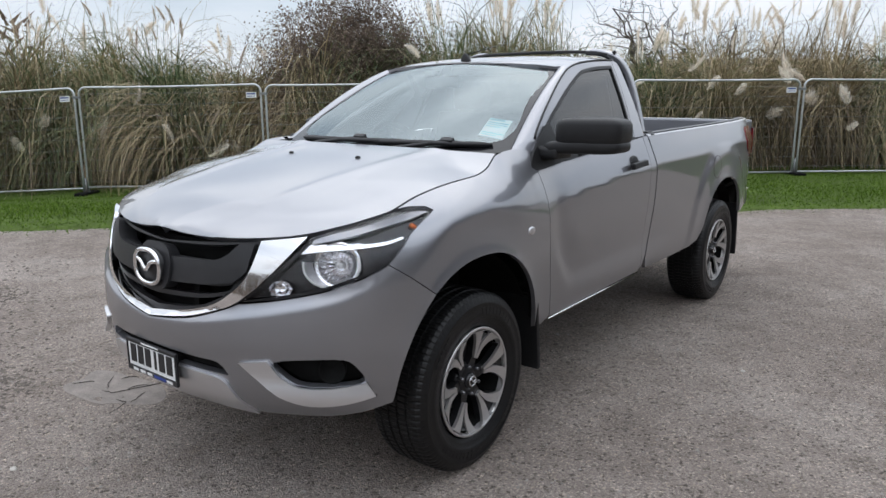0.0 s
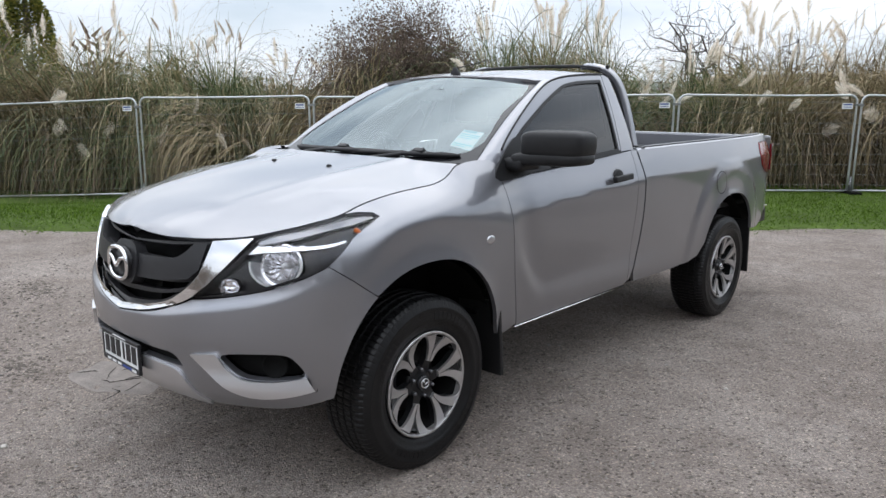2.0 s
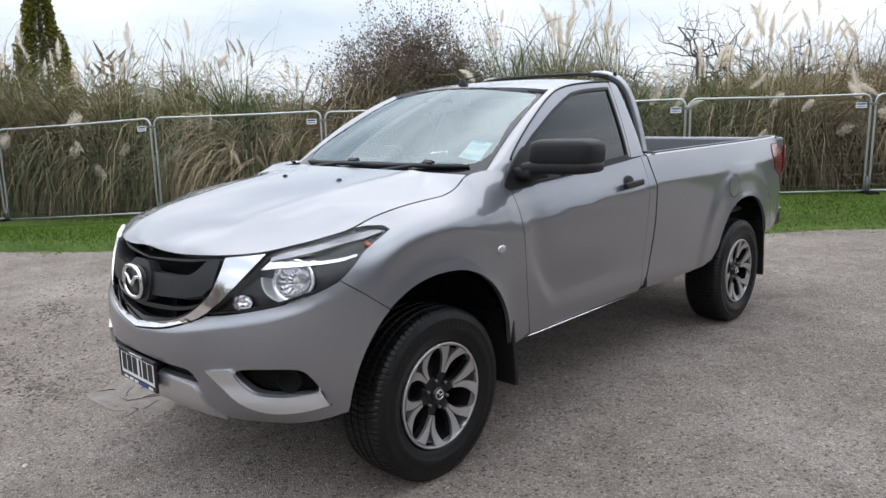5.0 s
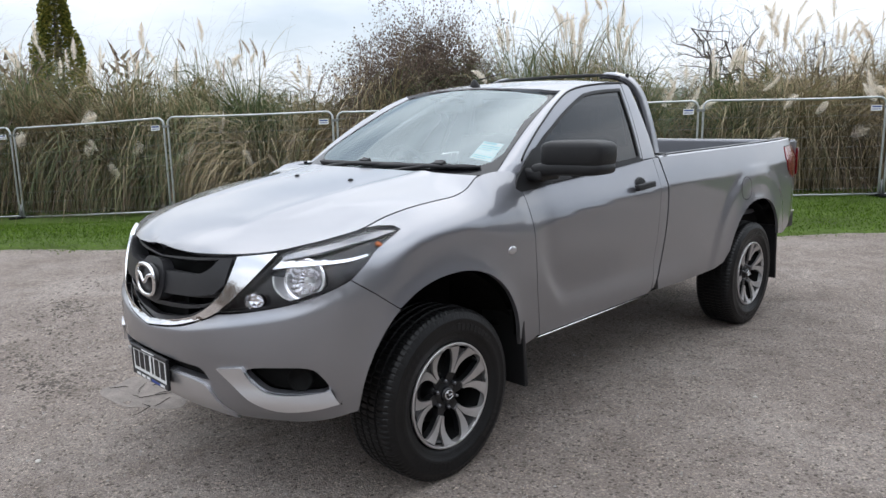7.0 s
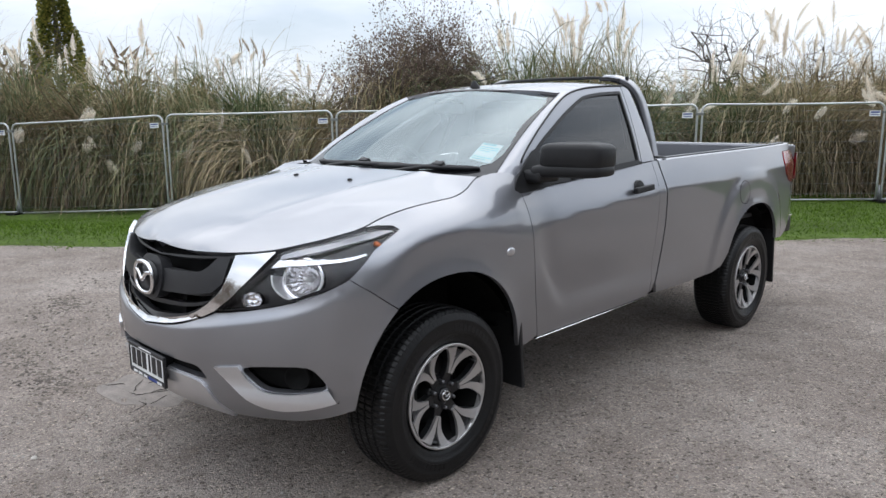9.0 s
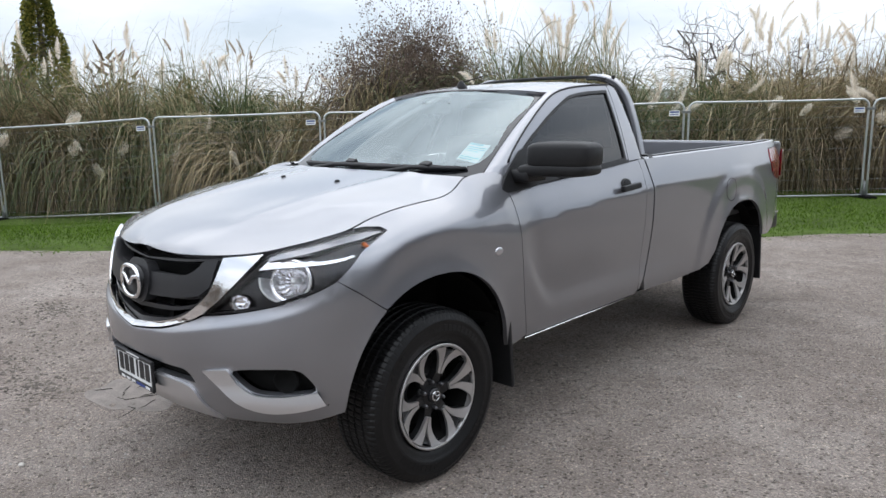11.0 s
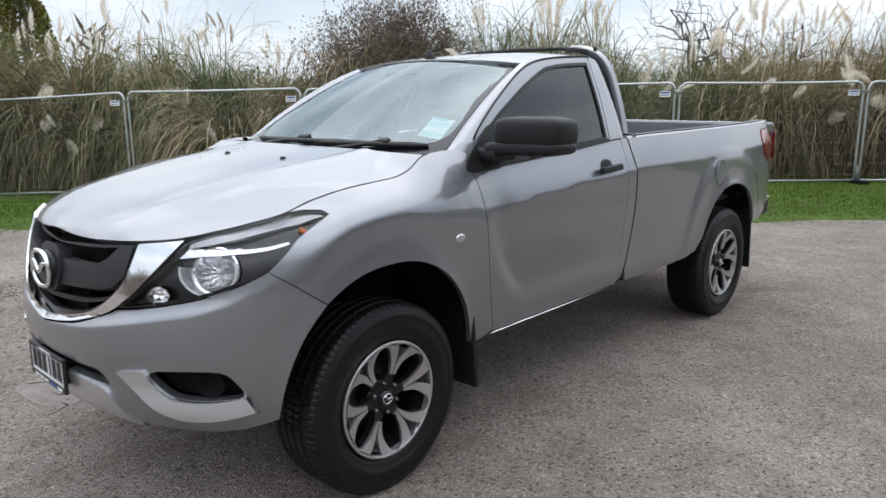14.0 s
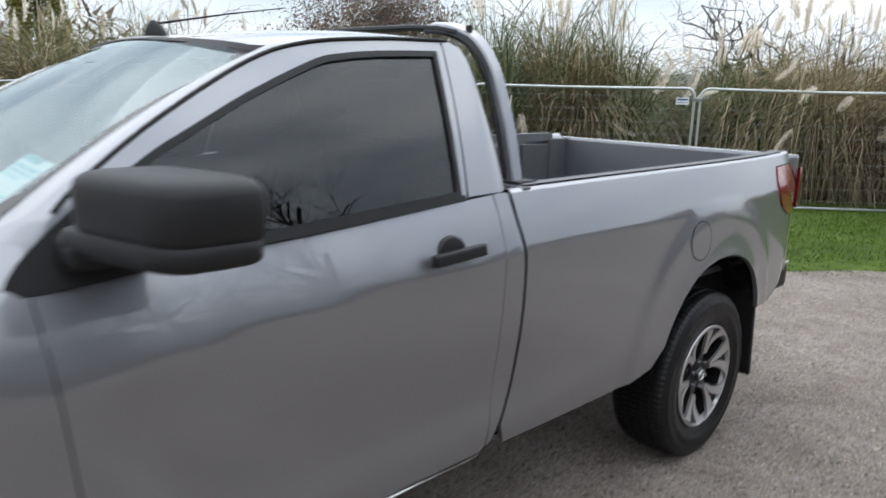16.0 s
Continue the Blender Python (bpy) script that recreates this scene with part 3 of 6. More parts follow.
# the emblem, a plain chrome ring with a wing-shaped bar
badge = [(0.082 * math.copysign(abs(math.cos(w)) ** 0.8, math.cos(w)), 0.066 * math.copysign(abs(math.sin(w)) ** 0.8, math.sin(w))) for w in np.linspace(0, 2 * math.pi, 41)[:-1]]
by = belt(NOSE, 0.93)[1] - 0.034
v, f = tube([(a, by + 0.10 * a * a, 0.935 + b) for a, b in badge], 0.0095, 8, closed=True)
v2, f2 = tube(catmull([(-0.070, by, 0.962), (-0.035, by - 0.004, 0.955), (0.0, by - 0.006, 0.925), (0.035, by - 0.004, 0.955), (0.070, by, 0.962)], 5), [0.003] + [0.009] * 19 + [0.003], 8)
v, f = merge((v, f), (v2, f2))
mesh_object("emblem", v, f, CHROME, grille, "round chrome emblem")
v, f = lathe([(by + 0.03, 0.076), (by + 0.006, 0.074), (by + 0.005, 0.0)], 32, "y")
mesh_object("emblem_base", [(a, b, c * 0.85 + 0.935) for a, b, c in v], f, GRILLE, grille)

# number plate, its characters as bars
PF = -0.932
plate = part("number_plate", box(-0.164, 0.164, PF, PF + 0.007, 0.510, 0.606, 0.002), WHITE, bumper, "white number plate")
bm = bmesh.new()
for x0, x1, z0, z1 in ((-0.173, 0.173, 0.606, 0.622), (-0.173, 0.173, 0.488, 0.510), (-0.173, -0.164, 0.510, 0.606), (0.164, 0.173, 0.510, 0.606)):
    box(x0, x1, PF - 0.004, PF + 0.010, z0, z1, 0.002, 1, bm)
part("plate_frame", bm, INK, plate, "black plate frame")
for x, w in ((-0.146, 0.040), (-0.094, 0.040), (-0.042, 0.040), (0.022, 0.016), (0.054, 0.040), (0.106, 0.040)):
    part("plate_bar", box(x, x + w, PF - 0.0025, PF, 0.526, 0.602, 0.001, 1), INK, plate)
part("plate_strip", box(0.02, 0.10, PF - 0.0052, PF - 0.004, 0.493, 0.504), BLUE, plate, "thin blue strip")
for x0, x1, z0, z1 in ((-0.13, -0.095, 0.493, 0.504), (-0.08, -0.045, 0.493, 0.504), (-0.03, 0.005, 0.493, 0.504), (0.105, 0.145, 0.493, 0.504), (-0.06, 0.06, 0.614, 0.620)):
    part("frame_print", box(x0, x1, PF - 0.0052, PF - 0.004, z0, z1), WHITE, plate)
part("plate_bracket", box(-0.15, 0.15, PF + 0.007, PF + 0.05, 0.52, 0.60), UNDER, plate)

# headlamps
lamp = [(-1.092, 0.850)] + catmull([(-0.941, 0.870), (-0.763, 0.909), (-0.62, 0.954), (-0.515, 0.997), (-0.400, 1.073), (-0.252, 1.147)], 4) + \
       catmull([(-0.262, 1.157), (-0.31, 1.160), (-0.397, 1.149), (-0.558, 1.128), (-0.730, 1.105), (-0.826, 1.080)], 4) + catmull([(-0.872, 1.035), (-0.94, 0.973), (-1.02, 0.905)], 3)


def lamp_spot(s, z, depth):
    (x, y), (nx, ny) = plan(s)
    p = Vector(belt(s, z))
    return p - Vector((nx * 0.55, ny * 0.55 - 0.45, -0.05)).normalized() * depth


def crumple(fn):
    """A reflector's rippled face."""
    def at(a, b):
        p = fn(a, b)
        d = 0.0035 * math.sin(a * 150) * math.sin(b * 190 + a * 40)
        return (p[0], p[1] + d, p[2] + d * 0.6)
    return at


for k in (1, -1):
    fn = belt if k > 0 else mirrored(belt)
    flip = (lambda p: Vector((k * p[0], p[1], p[2])))
    unit = panel("headlamp", lamp, fn, 0.03, LAMP_GLASS, truck, "clear headlamp with chrome bowl and dark housing", out=outwards, lift=0.003, rim=0.004)
    unit.visible_shadow = False
    panel("bezel", shrink(lamp, -0.004), fn, 0.03, GLOSSBLACK, unit, "dark lamp housing edge", out=outwards, lift=-0.012, rim=0.04, holes=(shrink(lamp, 0.008),))
    panel("housing", shrink(lamp, 0.004), lambda a, b, g=fn: (lambda p: (p[0] * 0.985, p[1] + 0.045, p[2]))(g(a, b)), 0.04, GLOSSBLACK, unit, "glossy dark housing", out=outwards, rim=0,
          holes=([(-0.735 + 0.096 * math.cos(w), 0.985 + 0.080 * math.sin(w)) for w in np.linspace(0, 2 * math.pi, 29)[:-1]], [(-0.945 + 0.036 * math.cos(w), 0.898 + 0.028 * math.sin(w)) for w in np.linspace(0, 2 * math.pi, 15)[:-1]]))
    top_fin = catmull([(-0.838, 1.062), (-0.76, 1.066), (-0.62, 1.068), (-0.50, 1.074), (-0.42, 1.084)], 3) + catmull([(-0.42, 1.076), (-0.50, 1.063), (-0.62, 1.054), (-0.76, 1.043), (-0.868, 1.028)], 3)
    panel("chrome_fin", top_fin, fn, 0.03, CHROME, unit, "chrome wing across the lamp", out=outwards, lift=-0.016, rim=0.025)
    panel("upper_cover", catmull([(-0.815, 1.076), (-0.725, 1.098), (-0.558, 1.120), (-0.40, 1.141), (-0.30, 1.152), (-0.27, 1.148)], 3) + catmull([(-0.36, 1.128), (-0.50, 1.112), (-0.66, 1.088), (-0.82, 1.062)], 3), fn, 0.03, PAINT, unit,
          "silver upper lamp cover", out=outwards, lift=-0.005, rim=0.01)
    panel("turn_reflector", catmull([(-0.74, 1.083), (-0.60, 1.098), (-0.47, 1.112), (-0.385, 1.118)], 3) + catmull([(-0.40, 1.088), (-0.50, 1.076), (-0.62, 1.071), (-0.75, 1.069)], 3), crumple(fn), 0.012, REFLECTOR, unit, "rippled chrome turn-signal reflector", out=outwards, lift=-0.034, rim=0.01)
    panel("outer_reflector", catmull([(-0.60, 1.045), (-0.50, 1.058), (-0.41, 1.072)], 3) + catmull([(-0.43, 1.045), (-0.50, 1.018), (-0.57, 0.998)], 3), crumple(fn), 0.012, REFLECTOR, unit, "rippled chrome outer reflector", out=outwards, lift=-0.046, rim=0.01)
    v, f = tube([flip(lamp_spot(-0.375, 1.105, 0.025)), flip(lamp_spot(-0.36, 1.092, 0.025))], [0.010, 0.009], 8)
    mesh_object("turn_bulb", v, f, AMBER, unit, "amber turn bulb")
    # main bowl: a deep chrome dish facing ahead and a little outwards
    c = flip(Vector(belt(-0.735, 0.985)) + Vector((-0.012, 0.045, 0)))
    aim = Vector((k * 0.55, -0.80, 0.22)).normalized()
    m = Matrix.Translation(c) @ aim.to_track_quat("X", "Z").to_matrix().to_4x4()
    v, f = lathe([(0.008, 0.084), (0.012, 0.078), (0.010, 0.070), (-0.004, 0.066), (-0.03, 0.058), (-0.055, 0.043), (-0.070, 0.020), (-0.072, 0.0)], 36,
                 wobble=lambda i, j: 0.0 if j < 4 or j > 6 else (0.004 if i % 2 else -0.003))
    bowl = mesh_object("bowl", [m @ Vector(p) for p in v], f, REFLECTOR, unit, "chrome reflector bowl", flat=True)
    v, f = tube([m @ Vector(p) for p in ((-0.07, 0, 0), (-0.02, 0, 0), (-0.005, 0, 0))], [0.012, 0.012, 0.006], 10)
    mesh_object("bulb", v, f, WHITE, bowl, "pale bulb")
    oval = lambda w, g: (0.020 - 0.012 * g, k * -0.020 + (0.100 - 0.012 * g) * math.cos(w), (0.080 - 0.010 * g) * math.sin(w))
    sweep = [radians(172 + 4.3 * i) if k > 0 else radians(8 - 4.3 * i) for i in range(50)]
    v, f = tube([m @ Vector(oval(w, 0)) for w in sweep], [0.0045] * 50, 6)
    mesh_object("light_guide", v, f, WHITE, unit, "pale curved light guide")
    v = [m @ Vector(oval(w, g)) for w in sweep[:32] for g in (0.2, 1.0, 2.4)]
    f = [(i * 3 + j, i * 3 + j + 1, i * 3 + j + 4, i * 3 + j + 3) for i in range(31) for j in range(2)]
    mesh_object("guide_band", v, f, TRIM, unit, "satin silver band inside the light guide")
    # park lamp near the grille
    c = flip(Vector(belt(-0.945, 0.898)) + Vector((-0.004, 0.026, 0)))
    v, f = lathe([(0.012, 0.032), (0.004, 0.028), (-0.006, 0.020), (-0.012, 0.010), (-0.014, 0.0)], 8)
    m = Matrix.Translation(c) @ aim.to_track_quat("X", "Z").to_matrix().to_4x4()
    mesh_object("park_reflector", [m @ Vector((a, b * 1.35, q * 1.0)) for a, b, q in v], f, REFLECTOR, unit, "square chrome park reflector", flat=True)

# front wings
GAP = 0.004
top_curve = [(s, top_line(s) - 0.002) for s in np.linspace(-0.36, 0.300, 20)]
wing = [(-0.3210, 0.8540), (-0.4280, 0.9325), (-0.5160, 0.9905), (-0.395, 1.081), (-0.246, 1.150), (-0.258, 1.164), (-0.31, 1.166)] + top_curve + [(0.33, 1.316), (0.36, 1.322), (0.42, 1.327), (0.48, 1.328), (0.535, 1.325), (0.566, 1.310), (0.556, 1.265)] + \
       catmull([(0.553, 1.22), (0.560, 1.106), (0.575, 0.95), (0.602, 0.71), (0.650, 0.512)], 4) + [(0.575, 0.492), (0.49, 0.487)] + lip(*FRONT_ARCH, 0.463, 0.44, -0.321, 0.854)[2:-1]
wings = sides("front_wing", wing, PAINT, "silver painted front wing", rim=0.02, step=0.018)
for w, k in zip(wings, (1, -1)):
    m = Matrix.Translation(Vector(belt(0.378, 0.981)))
    v, f = lathe([(-0.004, 0.029), (0.003, 0.028), (0.006, 0.020), (0.007, 0.0)], 24)
    q = [m @ Vector((a, b, c * 0.68)) for a, b, c in v]
    mesh_object("side_repeater", [(k * p.x, p.y, p.z) for p in q], f if k > 0 else [g[::-1] for g in f], TRIM, w, "oval clear side repeater")

# doors
door_loop = [(0.553, 1.247)] + [(s, float(np.interp(s, [0.55, 1.17, 1.70, 1.80], [1.247, 1.275, 1.309, 1.316]))) for s in np.linspace(0.6, 1.798, 14)] + \
            catmull([(1.802, 1.25), (1.800, 1.09), (1.793, 0.876), (1.785, 0.654), (1.765, 0.53)], 4) + [(1.74, 0.512), (1.2, 0.505), (0.657, 0.502)] + \
            catmull([(0.651, 0.53), (0.606, 0.71), (0.579, 0.95), (0.564, 1.106), (0.557, 1.22)], 4)
doors = sides("door", door_loop, PAINT, "silver painted cab door", rim=0.015, step=0.025)
window = catmull([(0.600, 1.290), (0.674, 1.377), (0.806, 1.467), (0.922, 1.526), (1.079, 1.601), (1.278, 1.680), (1.364, 1.700), (1.506, 1.716), (1.733, 1.728)], 3) + [(1.735, 1.720)] + \
         catmull([(1.722, 1.65), (1.698, 1.48), (1.676, 1.318)], 3) + [(1.17, 1.284), (0.70, 1.258), (0.58, 1.252)]
frame_loop = [p for p in gutter if p[0] < 1.76] + [(1.762, 1.757), (1.765, 1.74), (1.745, 1.60), (1.722, 1.46), (1.700, 1.33), (1.698, 1.312)] + [(1.17, 1.276), (0.62, 1.250)]
side_out = lambda p: (p.x, 0, 0.1)
for k, d in zip((1, -1), doors):
    fn = cab_side if k > 0 else mirrored(cab_side)
    panel("window_frame", frame_loop, fn, 0.03, PAINT, d, "silver door window frame", out=side_out, holes=(window,), rim=0.012)
    panel("window_seal", window, fn, 0.03, BLACK, d, "black rubber window seal", out=side_out, holes=(shrink(window, 0.016),), lift=0.003, rim=0.016)
    pane = panel("window_pane", shrink(window, 0.006), fn, 0.04, SIDE_GLASS, d, "dark tinted window glass", out=side_out, lift=-0.006, rim=0)
    pane.visible_shadow = False
    belt_strip = [(0.66, 1.262), (1.17, 1.288), (1.682, 1.322), (1.688, 1.306), (1.17, 1.272), (0.66, 1.246)]
    panel("belt_strip", belt_strip, fn, 0.04, BLACK, d, "black strip below the window", out=side_out, lift=0.010, rim=0.014)
    # sail plate and mirror
    panel("sail_plate", catmull([(0.496, 1.222), (0.535, 1.282), (0.632, 1.362), (0.715, 1.420)], 3) + [(0.76, 1.43), (0.79, 1.28), (0.76, 1.244), (0.62, 1.230)], fn, 0.03, BLACK, d, "black mirror mounting plate", out=side_out, lift=0.012, rim=0.016)

    def blob(c, r, e, shear=0.0, rows=14, cols=28):
        v, f = [], []
        for i in range(rows + 1):
            a = -math.pi / 2 + math.pi * i / rows
            for j in range(cols):
                b = 2 * math.pi * j / cols
                pw = lambda t, q: math.copysign(abs(t) ** q, t)
                x, y, z = r[0] * pw(math.cos(a), e[1]) * pw(math.cos(b), e[0]), r[1] * pw(math.cos(a), e[1]) * pw(math.sin(b), e[0]), r[2] * pw(math.sin(a), e[1])
                v.append((k * (c[0] + x), c[1] + y + shear * x, c[2] + z))
        for i in range(rows):
            for j in range(cols):
                q = (i * cols + j, i * cols + (j + 1) % cols, (i + 1) * cols + (j + 1) % cols, (i + 1) * cols + j)
                f.append(q if k > 0 else q[::-1])
        return v, f
    folded = k < 0
    v, f = blob((0.872, 0.86, 1.372), (0.062, 0.140, 0.060), (0.55, 0.55), 0.0) if folded else blob((1.040, 0.730, 1.401), (0.148, 0.100, 0.066), (0.42, 0.45), 0.25)
    mir = mesh_object("wing_mirror", v, f, BLACK, d, "black plastic door mirror folded against the door" if folded else "black plastic door mirror")
    v, f = blob((0.872, 0.84, 1.318), (0.066, 0.150, 0.030), (0.55, 0.6), 0.0) if folded else blob((1.014, 0.722, 1.336), (0.172, 0.096, 0.034), (0.42, 0.5), 0.25)
    v = [(a, b, c - 0.06 * max(0.98 - abs(a), 0)) for a, b, c in v]
    mesh_object("mirror_base", v, f, BLACK, mir, "lower mirror shell")
    bm = box(0.80, 0.92, 0.60, 0.76, 1.275, 1.335, 0.02)
    bmesh.ops.transform(bm, matrix=Matrix.Diagonal((k, 1, 1, 1)), verts=bm.verts)
    part("mirror_arm", bm, BLACK, mir, flat=False)
    # handle: recess disc and grip
    hx = belt(1.585, 1.17)[0]
    v, f = lathe([(0.002, 0.0), (0.003, 0.046), (0.001, 0.052), (-0.01, 0.054)], 28)
    mesh_object("handle_recess", [(k * (hx + a - 0.001 + (c + 0.0) * -0.10), b + 1.588, c * 0.85 + 1.178) for a, b, c in v], f, BLACK, d, "black recess behind the handle")
    bm = box(-0.013, 0.015, -0.098, 0.098, -0.017, 0.017, 0.010, 3)
    bmesh.ops.transform(bm, matrix=Matrix.Translation((k * (hx + 0.026), 1.590, 1.174)) @ Matrix.Rotation(radians(3), 4, "X") @ Matrix.Rotation(k * radians(-8), 4, "Y"), verts=bm.verts)
    part("door_handle", bm, BLACK, d, "black door handle", flat=False)
    # chrome line standing in for light caught on the door's lower edge
    v, f = tube([(k * 0.876, 0.645, 0.494), (k * 0.872, 1.2, 0.497), (k * 0.872, 1.74, 0.504)], 0.0042, 6)
    mesh_object("sill_strip", v, f, CHROME, d, "thin chrome line for the light along the door's bottom edge")

# cab corner below and above the belt line, sill
corner = [(1.804, 1.317), (1.83, 1.319), (1.862, 1.318)] + catmull([(1.870, 1.24), (1.882, 1.15), (1.888, 1.03), (1.882, 0.85), (1.868, 0.70), (1.820, 0.585), (1.792, 0.535)], 4) + \
         [(1.772, 0.53)] + catmull([(1.7875, 0.654), (1.7955, 0.876), (1.8025, 1.09), (1.8045, 1.25)], 3)
sides("cab_corner", corner, PAINT, "silver cab panel behind the door", rim=0.02)
pillar = [(1.705, 1.316), (1.728, 1.46), (1.750, 1.60), (1.770, 1.735), (1.770, 1.759)] + [(1.80, 1.759), (1.84, 1.745), (1.875, 1.70), (1.90, 1.60), (1.905, 1.45), (1.905, 1.319), (1.8, 1.319)]
sides("rear_pillar", pillar, PAINT, "silver rear cab pillar", fn=cab_side, out=side_out, step=0.025, rim=0.01)
bm = bmesh.new()
box(-0.80, 0.80, 1.885, 1.895, 0.55, 1.33, 0, 1, bm)
part("cab_back", bm, PAINT, truck, "silver cab rear wall")
back = lambda u, v: (u, 1.905 - 0.16 * max(v - 1.45, 0), v)
panel("upper_cab_back", [(-0.78, 1.32), (0.78, 1.32), (0.70, 1.55), (0.62, 1.74), (-0.62, 1.74), (-0.70, 1.55)], back, 0.08, PAINT, truck, "silver wall round the rear window", out=(0, 1, 0),
      holes=([(-0.60, 1.39), (0.60, 1.39), (0.55, 1.68), (-0.55, 1.68)],), rim=0.01)
rw = panel("rear_window", [(-0.61, 1.38), (0.61, 1.38), (0.56, 1.69), (-0.56, 1.69)], back, 0.1, SIDE_GLASS, truck, "tinted rear window", out=(0, 1, 0), lift=-0.005, rim=0)
rw.visible_shadow = False
for k in (1, -1):
    bm = box(min(k * 0.74, k * 0.83), max(k * 0.74, k * 0.83), 0.50, 1.80, 0.472, 0.499, 0.008)
    part("sill", bm, UNDER, truck, "dark sill under the door")

# bonnet
rear_edge = [(x, 0.316 - 0.034 * (1 - min(abs(x) / 0.778, 1) ** 2.6)) for x in np.linspace(0.776, -0.776, 31)]
edge = [(p[0] - 0.004 if p[0] > 0.3 else p[0], p[1] + (0.003 if p[0] < 0.75 else 0)) for p in EDGE if p[1] < 0.312]
bonnet_loop = [(x, y) for x, y in edge] + rear_edge + [(-x, y) for x, y in edge[::-1] if x > 0.002]
bonnet_loop = [p for i, p in enumerate(bonnet_loop) if i == 0 or math.hypot(p[0] - bonnet_loop[i - 1][0], p[1] - bonnet_loop[i - 1][1]) > 0.004]
bonnet = panel("bonnet", bonnet_loop, hood, 0.03, PAINT, truck, "silver painted bonnet", rim=0.034, out=(0, -0.3, 1))
for x in (0.228, -0.172 - 0.05):
    p = hood(x, 0.015)
    v, f = lathe([(0.0, 0.012), (0.007, 0.010), (0.010, 0.004), (0.010, 0.0)], 12, "z")
    mesh_object("washer_jet", [(a + x, b * 1.2 + 0.015, c + p[2] + 0.0) for a, b, c in v], f, BLACK, bonnet, "small black washer jet")

# scuttle, windscreen, roof
sc_v, sc_f, n = [], [], 41
for i in range(n):
    u = -1 + 2 * i / (n - 1)
    x = 0.776 * u
    a = Vector((x, 0.316 - 0.034 * (1 - min(abs(x) / 0.778, 1) ** 2.6), 0))
    a.z = hood(a.x, a.y)[2] - 0.016
    b = Vector(screen(u, -0.11)) - Vector((0, 0, 0.006))
    for t in (0, 0.3, 0.7, 1):
        q = a.lerp(b, t)
        q.z -= 0.012 * math.sin(math.pi * t)
        sc_v.append(q)
for i in range(n - 1):
    for j in range(3):
        sc_f.append((i * 4 + j, (i + 1) * 4 + j, (i + 1) * 4 + j + 1, i * 4 + j + 1))
mesh_object("scuttle", sc_v, sc_f, BLACK, truck, "black plastic scuttle below the windscreen")
rect = lambda u0, v0, u1, v1: dense([(u0, v0), (u1, v0), (u1, v1), (u0, v1)], 0.1)
ws = panel("windscreen", rect(-0.985, -0.10, 0.985, 1.0), screen, 0.06, SCREEN_GLASS, truck, "clear windscreen", out=(0, -1, 1), rim=0)
ws.visible_shadow = False
panel("windscreen_border", rect(-0.998, -0.115, 0.998, 1.02), screen, 0.06, GLOSSBLACK, ws, "black glass border", out=(0, -1, 1), lift=0.002, rim=0.006,
      holes=(catmull([(-0.925, 0.02), (-0.4, -0.035), (0, -0.045), (0.4, -0.035), (0.925, 0.02), (0.945, 0.5), (0.935, 0.965), (0.4, 0.985), (0, 0.988), (-0.4, 0.985), (-0.935, 0.965), (-0.945, 0.5)], 4, True),))
roof_front = [(x, 1.078 + 0.078 * (abs(x) / 0.6) ** 2.2) for x in np.linspace(-0.585, 0.585, 21)]
roof_side = [(cab_side(y, float(np.interp(y, GY, GZ)))[0] - 0.010, y) for y in (1.20, 1.30, 1.4, 1.5, 1.6, 1.7, 1.78)]
roof_loop = roof_front + roof_side + [(0.60, 1.83), (0.52, 1.868), (0.3, 1.882), (0, 1.888), (-0.3, 1.882), (-0.52, 1.868), (-0.60, 1.83)] + [(-x, y) for x, y in roof_side[::-1]]
roof_panel = panel("roof", roof_loop, roof, 0.04, PAINT, truck, "silver painted roof", rim=0.02)
# windscreen pillars: from the glass edge to the gutter
pg = catmull([(0.600, 1.350), (0.68, 1.425), (0.85, 1.54), (1.06, 1.652), (1.215, 1.708)], 6)
for k in (1, -1):
    rows = []
    for i, (y, z) in enumerate(pg):
        v = i / (len(pg) - 1)
        a, b = Vector(screen(1.0, v * 1.11 - 0.09)), Vector(cab_side(y, z))
        mid = (a + b) / 2 + Vector((0.35, -0.55, 0.75)).normalized() * 0.016
        rows.append([a, (a + mid) / 2 + Vector((0.2, -0.7, 0.7)) * 0.006, mid, (b + mid) / 2 + Vector((0.6, -0.3, 0.6)) * 0.006, b])
    # the foot tucks in under the wing
    fa, fb = Vector(belt(0.43, 1.318)) - Vector((0.010, 0, 0.008)), Vector(belt(0.590, 1.262)) - Vector((0.014, 0, 0))
    rows = [[fa.lerp(fb, t) for t in (0, 0.25, 0.5, 0.75, 1)]] + rows
    v = [(k * p.x, p.y, p.z) for r in rows for p in r]
    f = [(i * 5 + j, i * 5 + j + 1, (i + 1) * 5 + j + 1, (i + 1) * 5 + j) for i in range(len(rows) - 1) for j in range(4)]
    mesh_object("windscreen_pillar", v, f if k > 0 else [g[::-1] for g in f], PAINT, truck, "silver windscreen pillar")
    v, f = tube([(k * (cab_side(y, z)[0] + 0.001), y, z + 0.003) for y, z in gutter[6:] if y < 1.8], 0.0055, 6)
    mesh_object("roof_gutter", v, f, BLACK, truck, "black roof gutter seal")
